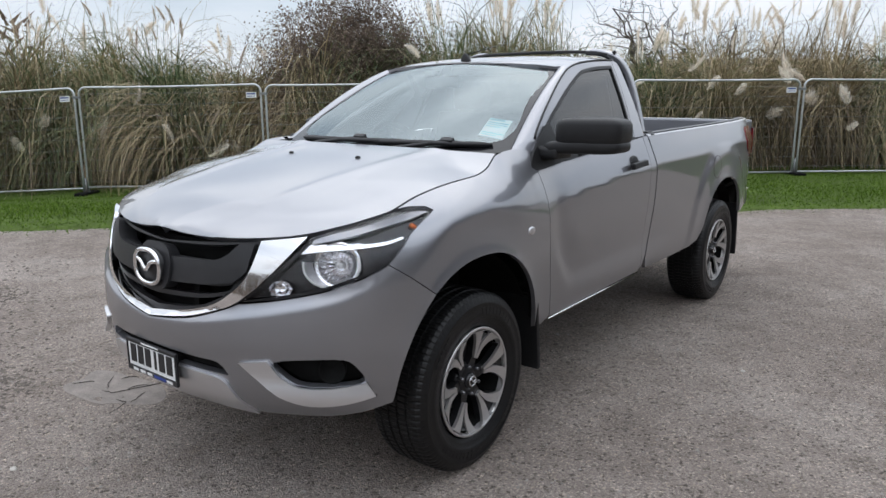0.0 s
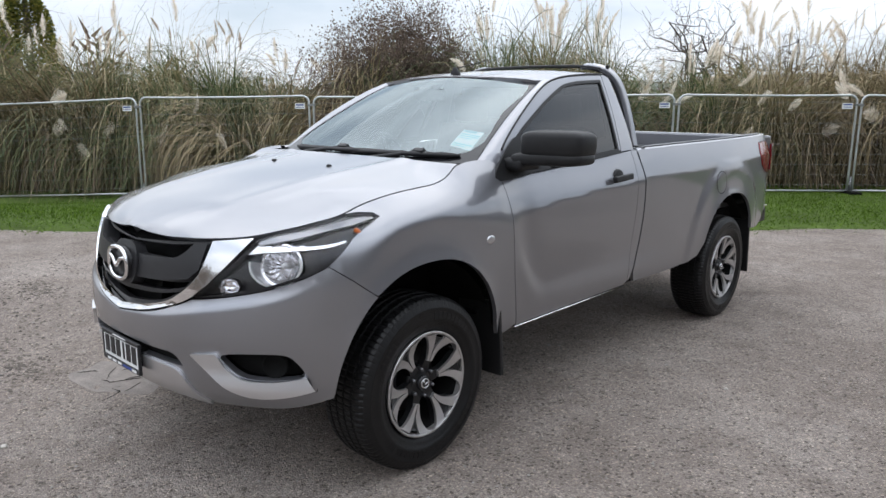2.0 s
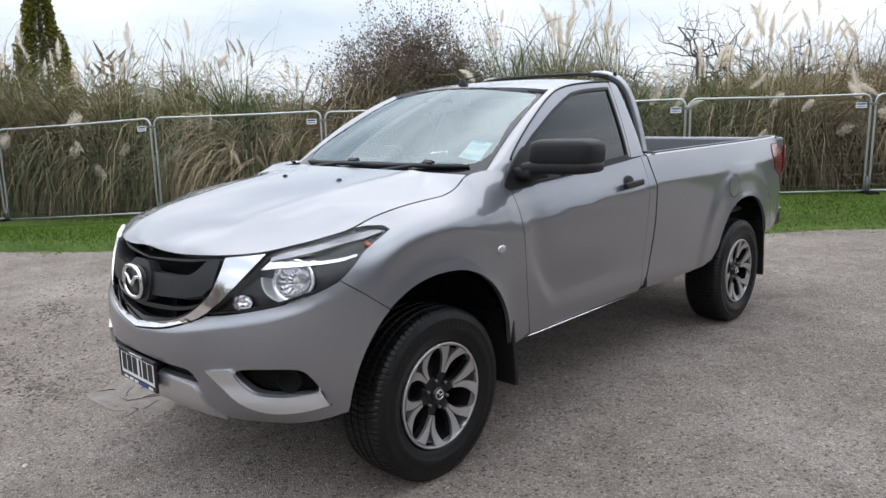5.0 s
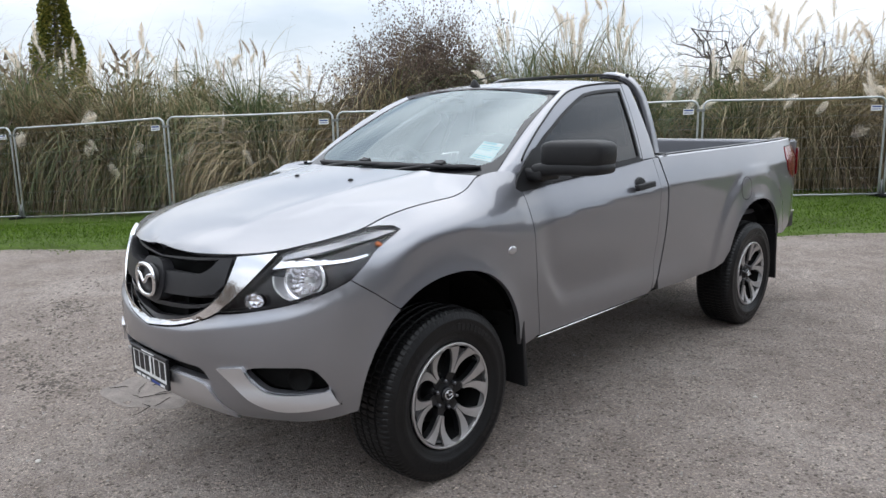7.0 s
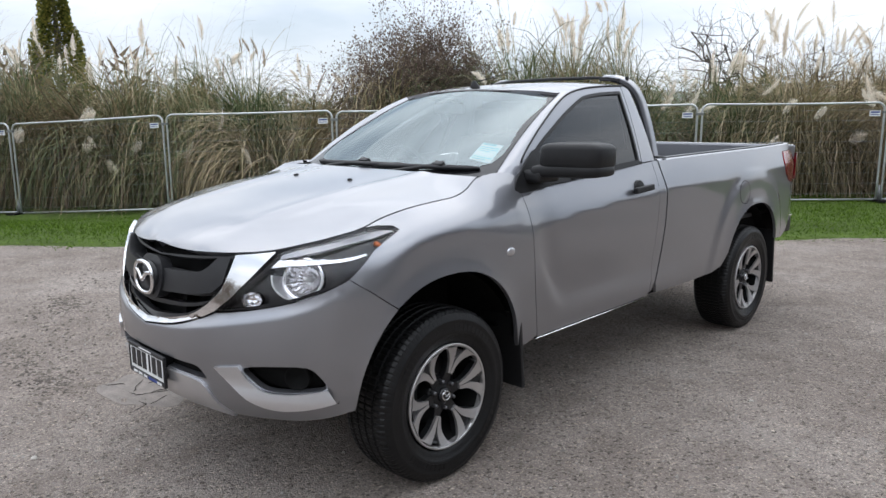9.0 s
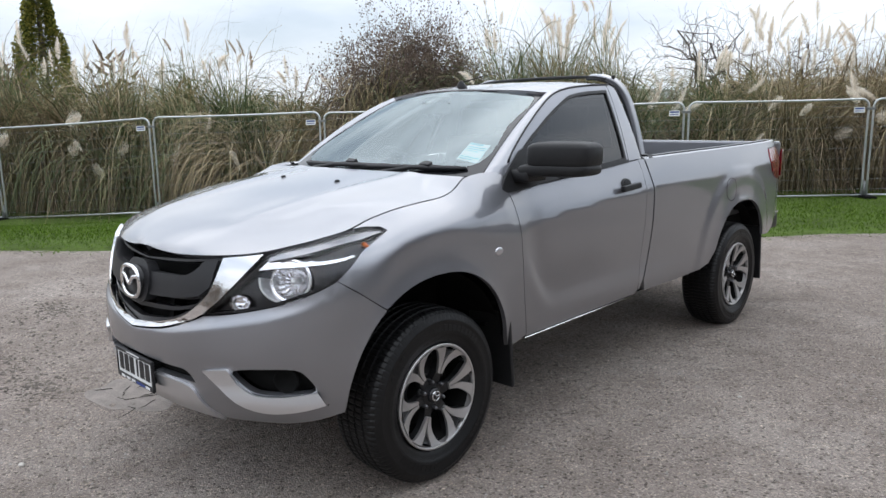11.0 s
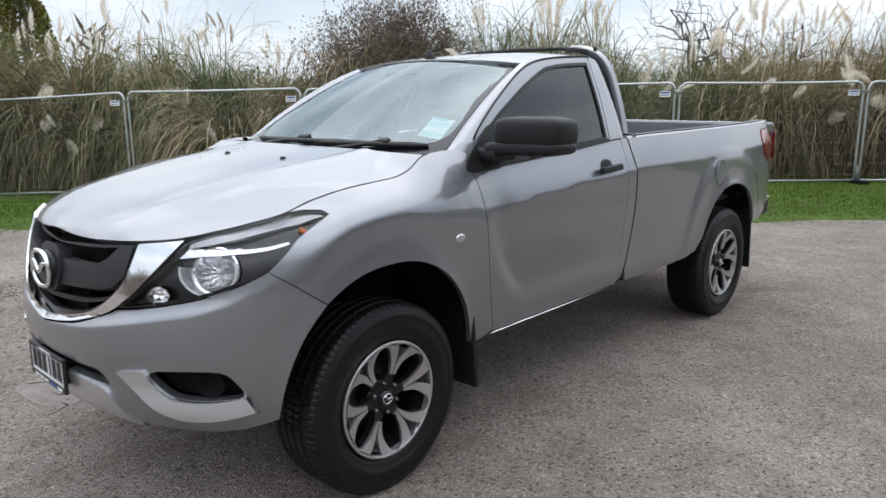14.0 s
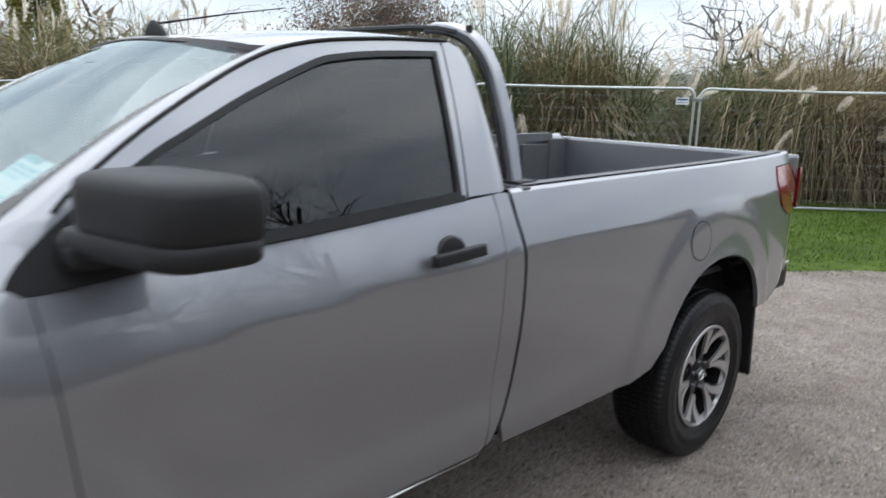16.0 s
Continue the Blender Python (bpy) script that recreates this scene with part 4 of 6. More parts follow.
# aerial
ab = roof(0, 1.165)
v, f = lathe([(0.0, 0.032), (0.012, 0.029), (0.030, 0.018), (0.044, 0.010), (0.046, 0.0)], 16, "z")
aerial = mesh_object("aerial", [(a * 0.8, b * 1.25 + 1.165 - c * 0.2, c + ab[2]) for a, b, c in v], f, BLACK, truck, "black roof aerial")
v, f = tube([(0, 1.165, ab[2] + 0.036), (0.0, 1.40, ab[2] + 0.085), (0, 1.62, ab[2] + 0.125)], [0.004, 0.003, 0.002], 6)
mesh_object("whip", v, f, BLACK, aerial, "thin black whip")

# wipers: blades resting along the foot of the glass
for u0, v0, u1, v1, um, vm, up in ((-0.82, -0.060, 0.31, -0.004, -0.134, -0.002, -0.62), (-0.06, -0.018, 0.88, -0.046, 0.588, -0.020, 0.10)):
    def on(u, v, h):
        return Vector(screen(u, v)) + Vector((0, -0.5, 0.86)) * h
    arm = [on(up + (um - up) * t, -0.13 + (vm + 0.13) * t**0.7, 0.016 + 0.006 * t) for t in (0, 0.15, 0.35, 0.55, 0.75, 0.9, 1)]
    v, f = tube(arm, [0.017, 0.016, 0.014, 0.012, 0.011, 0.010, 0.009], 6)
    w = mesh_object("wiper", v, f, INK, truck, "black windscreen wiper")
    blade = [on(u0 + (u1 - u0) * t, v0 + (v1 - v0) * t, 0.010 + 0.010 * math.sin(math.pi * t)) for t in np.linspace(0, 1, 13)]
    v, f = tube(blade, [0.008] + [0.0145] * 11 + [0.008], 6)
    mesh_object("blade", v, f, INK, w, "black wiper blade")
    c = on(um, vm, 0.024)
    bm = box(-0.035, 0.035, -0.014, 0.014, -0.013, 0.013, 0.006, 2)
    bmesh.ops.transform(bm, matrix=Matrix.Translation(c) @ Matrix.Rotation(radians(30), 4, "X"), verts=bm.verts)
    part("blade_mount", bm, INK, w, flat=False)
    v, f = lathe([(-0.02, 0.022), (0.014, 0.020), (0.020, 0.0)], 12, "z")
    mesh_object("pivot_cap", [(a + arm[0].x, b + arm[0].y, c + arm[0].z) for a, b, c in v], f, INK, w)
# sticker inside the glass
stick = panel("windscreen_sticker", [(0.735, 0.095), (0.905, 0.040), (0.915, 0.245), (0.745, 0.285)], screen, 0.05, CYAN, truck, "pale cyan sale sticker inside the windscreen", out=(0, -1, 1), lift=-0.008, rim=0)
for i, (a, b, mat) in enumerate(((0.0, 0.13, TEAL), (0.22, 0.27, TEAL), (0.33, 0.37, TEAL), (0.44, 0.47, TEAL), (0.55, 0.70, WHITE), (0.78, 0.82, TEAL), (0.88, 0.92, TEAL))):
    lerp = lambda t: ((0.745 - 0.010 * t, 0.285 - 0.19 * t), (0.915 - 0.010 * t, 0.245 - 0.205 * t))
    (l0, r0), (l1, r1) = lerp(a), lerp(b)
    cut = lambda l, r, t: (l[0] + (r[0] - l[0]) * t, l[1] + (r[1] - l[1]) * t)
    w = (0.05, 0.95) if i % 3 else (0.05, 0.7)
    panel("sticker_print", [cut(l0, r0, w[0]), cut(l0, r0, w[1]), cut(l1, r1, w[1]), cut(l1, r1, w[0])], screen, 0.05, mat, stick, "", out=(0, -1, 1), lift=-0.0065, rim=0)

# cargo bed
rail = [(s, top_line(s)) for s in np.linspace(1.880, END - 0.07, 26)]
bed_loop = rail + [(END - 0.045, 1.315), (END - 0.05, 1.305), (4.05, 1.301)] + catmull([(3.868, 1.297), (3.825, 1.21), (3.882, 1.11), (4.0, 1.050)], 4) + \
           [(END - 0.045, 1.03)] + catmull([(END - 0.06, 0.90), (END - 0.10, 0.78), (END - 0.20, 0.67), (END - 0.36, 0.606)], 3) + \
           lip(*REAR_ARCH, 3.675, 0.58, 2.735, 0.575)[1:-1] + \
           catmull([(2.70, 0.555), (2.60, 0.528), (2.48, 0.512), (2.2, 0.509), (1.86, 0.512)], 3) + catmull([(1.834, 0.58), (1.882, 0.70), (1.896, 0.85), (1.902, 1.03), (1.896, 1.15), (1.884, 1.24)], 4)
bed_sides = sides("bed_side", bed_loop, PAINT, "silver painted side of the cargo bed", rim=0.02, step=0.028)
lamp_loop = catmull([(3.874, 1.292), (3.832, 1.21), (3.888, 1.114), (4.003, 1.055)], 4) + [(4.12, 1.040), (END - 0.005, 1.04), (END - 0.005, 1.298), (4.05, 1.296)]
for k, b in zip((1, -1), bed_sides):
    fn = belt if k > 0 else mirrored(belt)
    tl = panel("tail_lamp", lamp_loop, fn, 0.03, RED, b, "red tail lamp", out=(k, 0.6, 0), lift=0.006, rim=0.03)
    panel("lamp_wrap", [(-0.02, 1.05), (0.11, 1.05), (0.11, 1.268), (-0.02, 1.268)], lambda u, v, k=k: (k * (0.795 - u), 4.275 + 0.02 - 0.3 * (u - 0.05) ** 2, v), 0.04, RED, tl, "", out=(0, 1, 0), rim=0.01)
    # top of the rail and the liner over it
    v, f = [], []
    for s, z in rail:
        p = belt(s, z)
        v += [(k * (p[0] + 0.002), p[1], z - 0.002), (k * (p[0] - 0.012), p[1], z + 0.007), (k * (p[0] - 0.045), p[1], z + 0.008), (k * (p[0] - 0.060), p[1], z - 0.02)]
    m = len(rail)
    f = [(i * 4 + j, (i + 1) * 4 + j, (i + 1) * 4 + j + 1, i * 4 + j + 1) for i in range(m - 1) for j in range(3)]
    mesh_object("bed_rail", v, f if k < 0 else [g[::-1] for g in f], PAINT, b, "silver rail top")
    # fuel flap
    if k > 0:
        loop = [(2.985 + 0.082 * math.cos(w), 1.045 + 0.082 * math.sin(w)) for w in np.linspace(0, 2 * math.pi, 33)[:-1]]
        panel("fuel_flap_gap", loop, fn, 0.03, UNDER, b, "thin dark ring round the flap", out=(k, 0, 0), lift=0.0012, rim=0, holes=(shrink(loop, 0.004),))
        panel("fuel_flap", shrink(loop, 0.004), fn, 0.02, PAINT, b, "round silver fuel flap", out=(k, 0, 0), lift=0.0016, rim=0.002)
liner = thing("bed_liner", "dark grey plastic liner lying in the truck bed", "bed liner")
IN = 0.765
bm = box(-IN, IN, 1.97, 4.20, 0.80, 0.83)
part("liner_floor", bm, LINER, liner)
for k in (1, -1):
    v = []
    for s, z in rail[1:-1]:
        x = belt(s, z)[0] - 0.022
        y = belt(s, z)[1]
        v += [(k * x, y, z + 0.013), (k * (x - 0.050), y, z + 0.013), (k * (x - 0.058), y, z - 0.035), (k * (IN - 0.02), y, z - 0.06), (k * (IN - 0.03), y, 0.82)]
    m = len(rail) - 2
    f = [(i * 5 + j, (i + 1) * 5 + j, (i + 1) * 5 + j + 1, i * 5 + j + 1) for i in range(m - 1) for j in range(4)]
    mesh_object("liner_side", v, f if k < 0 else [g[::-1] for g in f], LINER, liner, flat=True)
    for i in range(6):
        y0 = 2.10 + i * 0.34
        bm = box(min(k * (IN - 0.050), k * (IN - 0.02)), max(k * (IN - 0.050), k * (IN - 0.02)), y0, y0 + 0.27, 0.93, 1.268 + 0.005 * i, 0.010)
        part("raised_panel", bm, LINER, liner)
bm = bmesh.new()
box(-IN, IN, 1.945, 1.965, 0.55, 1.31, 0, 1, bm)
for x in (-0.5, -0.2, 0.1, 0.4):
    box(x, x + 0.16, 1.963, 1.985, 0.90, 1.24, 0.015, 2, bm)
part("liner_front", bm, LINER, liner)
bm = box(-0.84, 0.84, 1.940, 1.975, 1.305, 1.328, 0.006)
part("front_rail", bm, LINER, liner)
for k in (1, -1):
    part("corner_post", box(min(k * 0.66, k * 0.70), max(k * 0.66, k * 0.70), 1.99, 2.05, 0.83, 1.30, 0.01), GLOSSBLACK, liner)
    part("bright_bracket", box(min(k * 0.58, k * 0.63), max(k * 0.58, k * 0.63), 1.985, 2.02, 1.0, 1.285, 0.012), TRIM, liner, "shiny bracket at the bed corner")
for k in (1, -1):
    part("end_post", box(min(k * 0.70, k * 0.80), max(k * 0.70, k * 0.80), 4.06, 4.236, 0.80, 1.325, 0.01), LINER, liner)
bm = box(-0.80, 0.80, 4.235, 4.29, 0.66, 1.335, 0.02)
part("tailgate", bm, PAINT, truck, "silver tailgate")
bm = box(-0.72, 0.72, 4.28, 4.38, 0.58, 0.70, 0.02)
rb = part("rear_bumper", bm, BLACK, truck, "black rear step bumper")
for k in (1, -1):
    bm = box(min(k * 0.70, k * 0.80), max(k * 0.70, k * 0.80), 4.12, 4.33, 0.60, 0.73, 0.03)
    part("bumper_end", bm, BLACK, rb, flat=False)
    part("step_plate", box(min(k * 0.68, k * 0.80), max(k * 0.68, k * 0.80), 4.26, 4.34, 0.731, 0.742, 0.004), CHROME, rb)

# sports bar behind the cab
bar = thing("sports_bar", "silver hoop behind the cab with a dark crossbar", "sports bar")
path = catmull([(0.745, 2.010, 1.315), (0.715, 2.010, 1.44), (0.675, 2.005, 1.58), (0.630, 1.995, 1.70), (0.572, 1.975, 1.778), (0.49, 1.958, 1.814), (0.40, 1.950, 1.822)], 5)


def flat_bar(points, normal_of, half_w, half_t):
    v, f = [], []
    for i, p in enumerate(points):
        p = Vector(p)
        t = (Vector(points[min(i + 1, len(points) - 1)]) - Vector(points[max(i - 1, 0)])).normalized()
        n = Vector(normal_of(p))
        n = (n - t * n.dot(t)).normalized()
        w = t.cross(n)
        for a, b in ((-1, -0.6), (-0.8, -1), (0.8, -1), (1, -0.6), (1, 0.6), (0.8, 1), (-0.8, 1), (-1, 0.6)):
            v.append(p + w * a * half_w + n * b * half_t)
    m = len(points)
    for i in range(m - 1):
        for j in range(8):
            q = (j + 1) % 8
            f.append((i * 8 + j, i * 8 + q, (i + 1) * 8 + q, (i + 1) * 8 + j))
    f += [tuple(range(8))[::-1], tuple(range((m - 1) * 8, m * 8))]
    return v, f


for k in (1, -1):
    pts = [(k * a, b, c) for a, b, c in path]
    v, f = flat_bar(pts, lambda p: (k, 0, 0.25), 0.024, 0.016)
    mesh_object("side_post", v, f, PAINT, bar, "silver curved side post", flat=True)
    v, f = flat_bar([(a - k * 0.022, b - 0.012, c - 0.010) for a, b, c in pts], lambda p: (k, 0, 0.25), 0.015, 0.008)
    mesh_object("inner_post", v, f, GLOSSBLACK, bar, "dark inner face of the post", flat=True)
    part("base_plate", box(min(k * 0.70, k * 0.79), max(k * 0.70, k * 0.79), 1.965, 2.06, 1.325, 1.338, 0.004), BLACK, bar)
    part("bolt", box(min(k * 0.545, k * 0.565), max(k * 0.545, k * 0.565), 1.955, 1.970, 1.795, 1.825, 0.004), BLACK, bar)
v, f = flat_bar([(0.52, 1.955, 1.802), (0.44, 1.948, 1.818), (0.3, 1.942, 1.825), (0, 1.938, 1.828), (-0.3, 1.942, 1.825), (-0.44, 1.948, 1.818), (-0.52, 1.955, 1.802)], lambda p: (0, 0.1, 1), 0.022, 0.008)
mesh_object("crossbar", v, f, GRILLE, bar, "dark grey crossbar", flat=True)

# black sheets added to darken the panel gaps, wheel housings, chassis
for k in (1, -1):
    fn = belt if k > 0 else mirrored(belt)
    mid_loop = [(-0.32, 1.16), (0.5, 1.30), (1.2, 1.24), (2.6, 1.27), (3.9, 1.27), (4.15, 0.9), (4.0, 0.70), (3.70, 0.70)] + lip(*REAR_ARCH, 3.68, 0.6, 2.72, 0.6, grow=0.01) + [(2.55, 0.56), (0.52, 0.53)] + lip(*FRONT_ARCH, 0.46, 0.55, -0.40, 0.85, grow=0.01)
    panel("inner_panel", mid_loop, fn, 0.09, UNDER, truck, "black sheet added inside to keep the panel gaps dark", out=(k, 0, 0), lift=-0.035, rim=0)
    for cy in (-0.02, 3.20):
        v, f = lathe([(0.30, 0.0), (0.30, 0.535), (0.80, 0.55), (0.845, 0.545)], 24, "x", (12, 168))
        mesh_object("wheel_housing", [(k * a, b + cy, c * 1.02 + 0.385) for a, b, c in v], f, UNDER, truck, "black wheel arch liner")
bm = bmesh.new()
box(-0.42, 0.42, -0.70, 4.1, 0.40, 0.56, 0, 1, bm)
box(-0.76, 0.76, 0.62, 2.60, 0.46, 0.58, 0, 1, bm)
box(-0.76, 0.76, 1.93, 4.2, 0.60, 0.79, 0, 1, bm)
box(-0.55, 0.55, -0.66, 0.35, 0.42, 1.05, 0, 1, bm)
tagged(part("chassis", bm, UNDER, truck, "dark chassis and engine bay"), kind="stuff")
v, f = merge(tube([(-0.75, 0, 0.385), (0.75, 0, 0.385)], 0.06), tube([(-0.75, 3.22, 0.385), (0.75, 3.22, 0.385)], 0.07))
mesh_object("axle", v, f, UNDER, truck)
for k in (1, -1):
    for y, z0, z1, w in ((0.475, 0.284, 0.66, 0.13), (3.645, 0.272, 0.70, 0.13)):
        bm = box(min(k * 0.66, k * 0.915), max(k * 0.66, k * 0.915), y - 0.012, y + 0.012, z0, z1, 0.010)
        bmesh.ops.transform(bm, matrix=Matrix.Translation((0, y, z1)) @ Matrix.Rotation(radians(5), 4, "X") @ Matrix.Translation((0, -y, -z1)), verts=bm.verts)
        part("mud_flap", bm, BLACK, truck, "black rubber mud flap")

# cabin
cabin = truck
part("cabin_floor", box(-0.78, 0.78, 0.45, 1.88, 0.58, 0.60), UNDER, cabin)
v, f = [], []
for i in range(21):
    x = -0.76 + 1.52 * i / 20
    for y, z in ((0.42, 1.322), (0.55, 1.325), (0.70, 1.315), (0.80, 1.27), (0.83, 1.15), (0.80, 0.95), (0.72, 0.62)):
        v.append((x, y + 0.10 * (abs(x) / 0.76) ** 2 * (1 if y < 0.6 else 0.2), z + (0.035 * math.exp(-((x + 0.37) / 0.16) ** 2) if 0.6 < y < 0.82 and z > 1.2 else 0)))
f = [(i * 7 + j, (i + 1) * 7 + j, (i + 1) * 7 + j + 1, i * 7 + j + 1) for i in range(20) for j in range(6)]
mesh_object("dashboard", v, f, DASH, cabin, "dark dashboard")
for x in (-0.37, 0.37):
    seat = part("seat", box(x - 0.25, x + 0.25, 1.10, 1.60, 0.80, 0.98, 0.05, 3), SEAT, cabin, "dark fabric seat", flat=False)
    bm = box(x - 0.24, x + 0.24, 1.56, 1.70, 0.95, 1.46, 0.05, 3)
    bmesh.ops.transform(bm, matrix=Matrix.Translation((0, 1.6, 0.95)) @ Matrix.Rotation(radians(-12), 4, "X") @ Matrix.Translation((0, -1.6, -0.95)), verts=bm.verts)
    part("backrest", bm, SEAT, seat, flat=False)
    part("head_restraint", box(x - 0.13, x + 0.13, 1.69, 1.79, 1.46, 1.64, 0.04, 3), SEAT, seat, flat=False)
wheel_c, tilt = Vector((-0.37, 0.98, 1.235)), Matrix.Rotation(radians(-62), 3, "X")
v, f = tube([wheel_c + tilt @ Vector((0.185 * math.cos(w), 0.185 * math.sin(w), 0)) for w in np.linspace(0, 2 * math.pi, 33)[:-1]], 0.016, 8, closed=True)
steer = mesh_object("steering_wheel", v, f, DASH, cabin, "dark steering wheel")
v, f = merge(*[tube([wheel_c, wheel_c + tilt @ Vector((0.18 * math.cos(w), 0.18 * math.sin(w), 0))], 0.018, 6) for w in (radians(180), 0, radians(-90))],
             tube([wheel_c + tilt @ Vector((0, 0, 0.02)), wheel_c + tilt @ Vector((0, 0, -0.10))], 0.06, 12))
mesh_object("spokes", v, f, DASH, steer)
part("rear_view_mirror", box(-0.12, 0.12, 0.93, 0.96, 1.60, 1.665, 0.012), BLACK, cabin, "black rear-view mirror", flat=False)
v, f = tube([(0, 0.95, 1.655), (0, 0.965, 1.672)], 0.010, 6)
mesh_object("mirror_stem", v, f, BLACK, cabin)

# ---- wheels ----
def wheel_parts(parent):
    # tyre: shoulders cut into blocks, four grooves
    prof = [(-0.105, 0.232), (-0.128, 0.262), (-0.137, 0.305), (-0.134, 0.345), (-0.122, 0.372), (-0.108, 0.383), (-0.094, 0.387), (-0.076, 0.388), (-0.074, 0.383), (-0.062, 0.383), (-0.060, 0.389),
            (-0.030, 0.390), (-0.028, 0.384), (-0.016, 0.384), (-0.014, 0.390), (0.014, 0.390), (0.016, 0.384), (0.028, 0.384), (0.030, 0.390), (0.060, 0.389), (0.062, 0.383), (0.074, 0.383), (0.076, 0.388),
            (0.094, 0.387), (0.108, 0.383), (0.122, 0.372), (0.134, 0.345), (0.1355, 0.338), (0.1335, 0.334), (0.137, 0.305), (0.1365, 0.285), (0.1335, 0.282), (0.128, 0.262), (0.118, 0.244), (0.105, 0.232)]

    def cut(i, j):
        if prof[j][1] < 0.370:
            return 0
        if prof[j][1] > 0.3825:
            side = 0 if abs(prof[j][0]) > 0.07 else 2
            return -0.004 if (i + side) % 4 == 0 else 0.0
        return -0.003 if i % 4 == 0 and abs(prof[j][0]) > 0.1 else 0
    v, f = lathe(prof, 360, "x", wobble=cut)
    tyre = mesh_object("tyre", v, f, RUBBER, parent, "black all-terrain tyre")
    tyre.data.polygons.foreach_set("use_smooth", [not any(5 <= (i % len(prof)) <= 25 for i in p.vertices) for p in tyre.data.polygons])
    # raised lettering on the sidewall, as plain bars
    bar_mesh = None
    for w0, n in ((62, 9), (242, 9), (150, 5), (330, 5)):
        for i in range(n):
            if bar_mesh is None:
                v = [(x - (0.002 if r == 0.324 else 0), r * math.cos(a), r * math.sin(a)) for x in (0.1345, 0.1385) for r, a in ((0.296, 0.0), (0.324, 0.0), (0.324, 0.06), (0.296, 0.06))]
                f = [(4, 5, 6, 7), (0, 1, 5, 4), (1, 2, 6, 5), (2, 3, 7, 6), (3, 0, 4, 7)]
                ob = mesh_object("sidewall_bar", v, f, RUBBER, tyre, flat=True)
                bar_mesh = ob.data
            else:
                ob = new("sidewall_bar", bar_mesh)
                ob.parent = tyre
            ob.rotation_euler = (radians(w0 + i * 5.2), 0, 0)
    v, f = lathe([(0.108, 0.233), (0.120, 0.2375), (0.1255, 0.2370), (0.1275, 0.2345), (0.1275, 0.2270), (0.120, 0.2245), (0.098, 0.222)], 72)
    rim = mesh_object("rim", v, f, ALLOY, parent, "machined alloy rim edge")
    # barrel and added disc are coloured black as shade between the spokes
    v, f = lathe([(0.10, 0.221), (0.03, 0.212), (-0.05, 0.205), (-0.10, 0.222)], 48)
    mesh_object("barrel", v, f, UNDER, rim, "rim barrel coloured black for the shade behind the spokes")
    v, f = lathe([(-0.03, 0.205), (-0.03, 0.05)], 32)
    mesh_object("backing", v, f, UNDER, rim)
    v, f = lathe([(-0.005, 0.150), (0.005, 0.150), (0.005, 0.06)], 40)
    mesh_object("brake_disc", v, f, GRILLE, rim, "dull brake disc")
    polar = lambda r, a: (r * math.cos(a), r * math.sin(a))
    face_rows = ((0.098, 0.8, 8.0), (0.110, 0.9, 8.8), (0.128, 1.1, 9.6), (0.146, 1.5, 11.0), (0.162, 2.2, 12.8), (0.176, 3.4, 15.0), (0.190, 4.9, 17.5), (0.203, 6.5, 20.0), (0.213, 7.7, 22.0), (0.219, 8.4, 24.5), (0.2225, 8.8, 27.5), (0.2245, 4.0, 30.0), (0.2285, 0.0, 30.0))
    body_rows = ((0.050, 29.0), (0.066, 22.0), (0.082, 15.0), (0.098, 11.5), (0.112, 9.2), (0.125, 8.8), (0.140, 9.6), (0.158, 11.6), (0.175, 14.8), (0.198, 18.4), (0.214, 19.2), (0.228, 23.0))
    reach = lambda r: 0.096 + 0.030 * (r - 0.086) / 0.141 - 0.008 * math.sin(math.pi * min(max((r - 0.086) / 0.141, 0), 1))

    def arm(rows, top, thick, name, mat, label, above):
        n = len(rows)
        v = [(reach(r) + top, *polar(r, a0)) for r, a0, a1 in rows] + [(reach(r) + top, *polar(r, a1)) for r, a0, a1 in rows]
        v += [(x - thick, y, z) for x, y, z in v]
        f = [(j, j + 1, n + j + 1, n + j) for j in range(n - 1)]
        ring = list(range(n)) + list(range(2 * n - 1, n - 1, -1))
        f += [(ring[j], 2 * n + ring[j], 2 * n + ring[(j + 1) % (2 * n)], ring[(j + 1) % (2 * n)]) for j in range(2 * n)]
        return mesh_object(name, v, f, mat, above, label, flat=True)
    for i in range(6):
        base = radians(90 + 60 * i)
        spoke = arm([(r, base - radians(a), base + radians(a)) for r, a in body_rows], -0.010, 0.034, "spoke", SPOKE, "black painted spoke", rim)
        for sgn in (1, -1):
            arm([(r, base + sgn * radians(a), base + sgn * radians(b)) for r, a, b in face_rows], 0.002, 0.014, "spoke_face", ALLOY, "machined silver spoke face", spoke)
        a = base + radians(30)
        v, f = tube([(0.05, *polar(0.063, a)), (0.097, *polar(0.063, a)), (0.103, *polar(0.063, a))], [0.0095, 0.0090, 0.0055], 6)
        mesh_object("wheel_nut", v, f, NUT, rim, "dark steel wheel nut")
    v, f = lathe([(0.0, 0.078), (0.060, 0.076), (0.074, 0.070), (0.082, 0.050), (0.088, 0.034)], 36)
    mesh_object("hub", v, f, SPOKE, rim, "black hub")
    v, f = lathe([(0.088, 0.034), (0.104, 0.032), (0.107, 0.026), (0.107, 0.0)], 28)
    cap = mesh_object("centre_cap", v, f, GLOSSBLACK, rim, "black centre cap")
    v, f = tube([(0.108, 0.023 * math.cos(w), 0.020 * math.sin(w)) for w in np.linspace(0, 2 * math.pi, 25)[:-1]], 0.003, 6, closed=True)
    v2, f2 = tube([(0.109, -0.018, 0.008), (0.110, -0.007, 0.004), (0.110, 0, -0.004), (0.110, 0.007, 0.004), (0.109, 0.018, 0.008)], 0.003, 6)
    v, f = merge((v, f), (v2, f2))
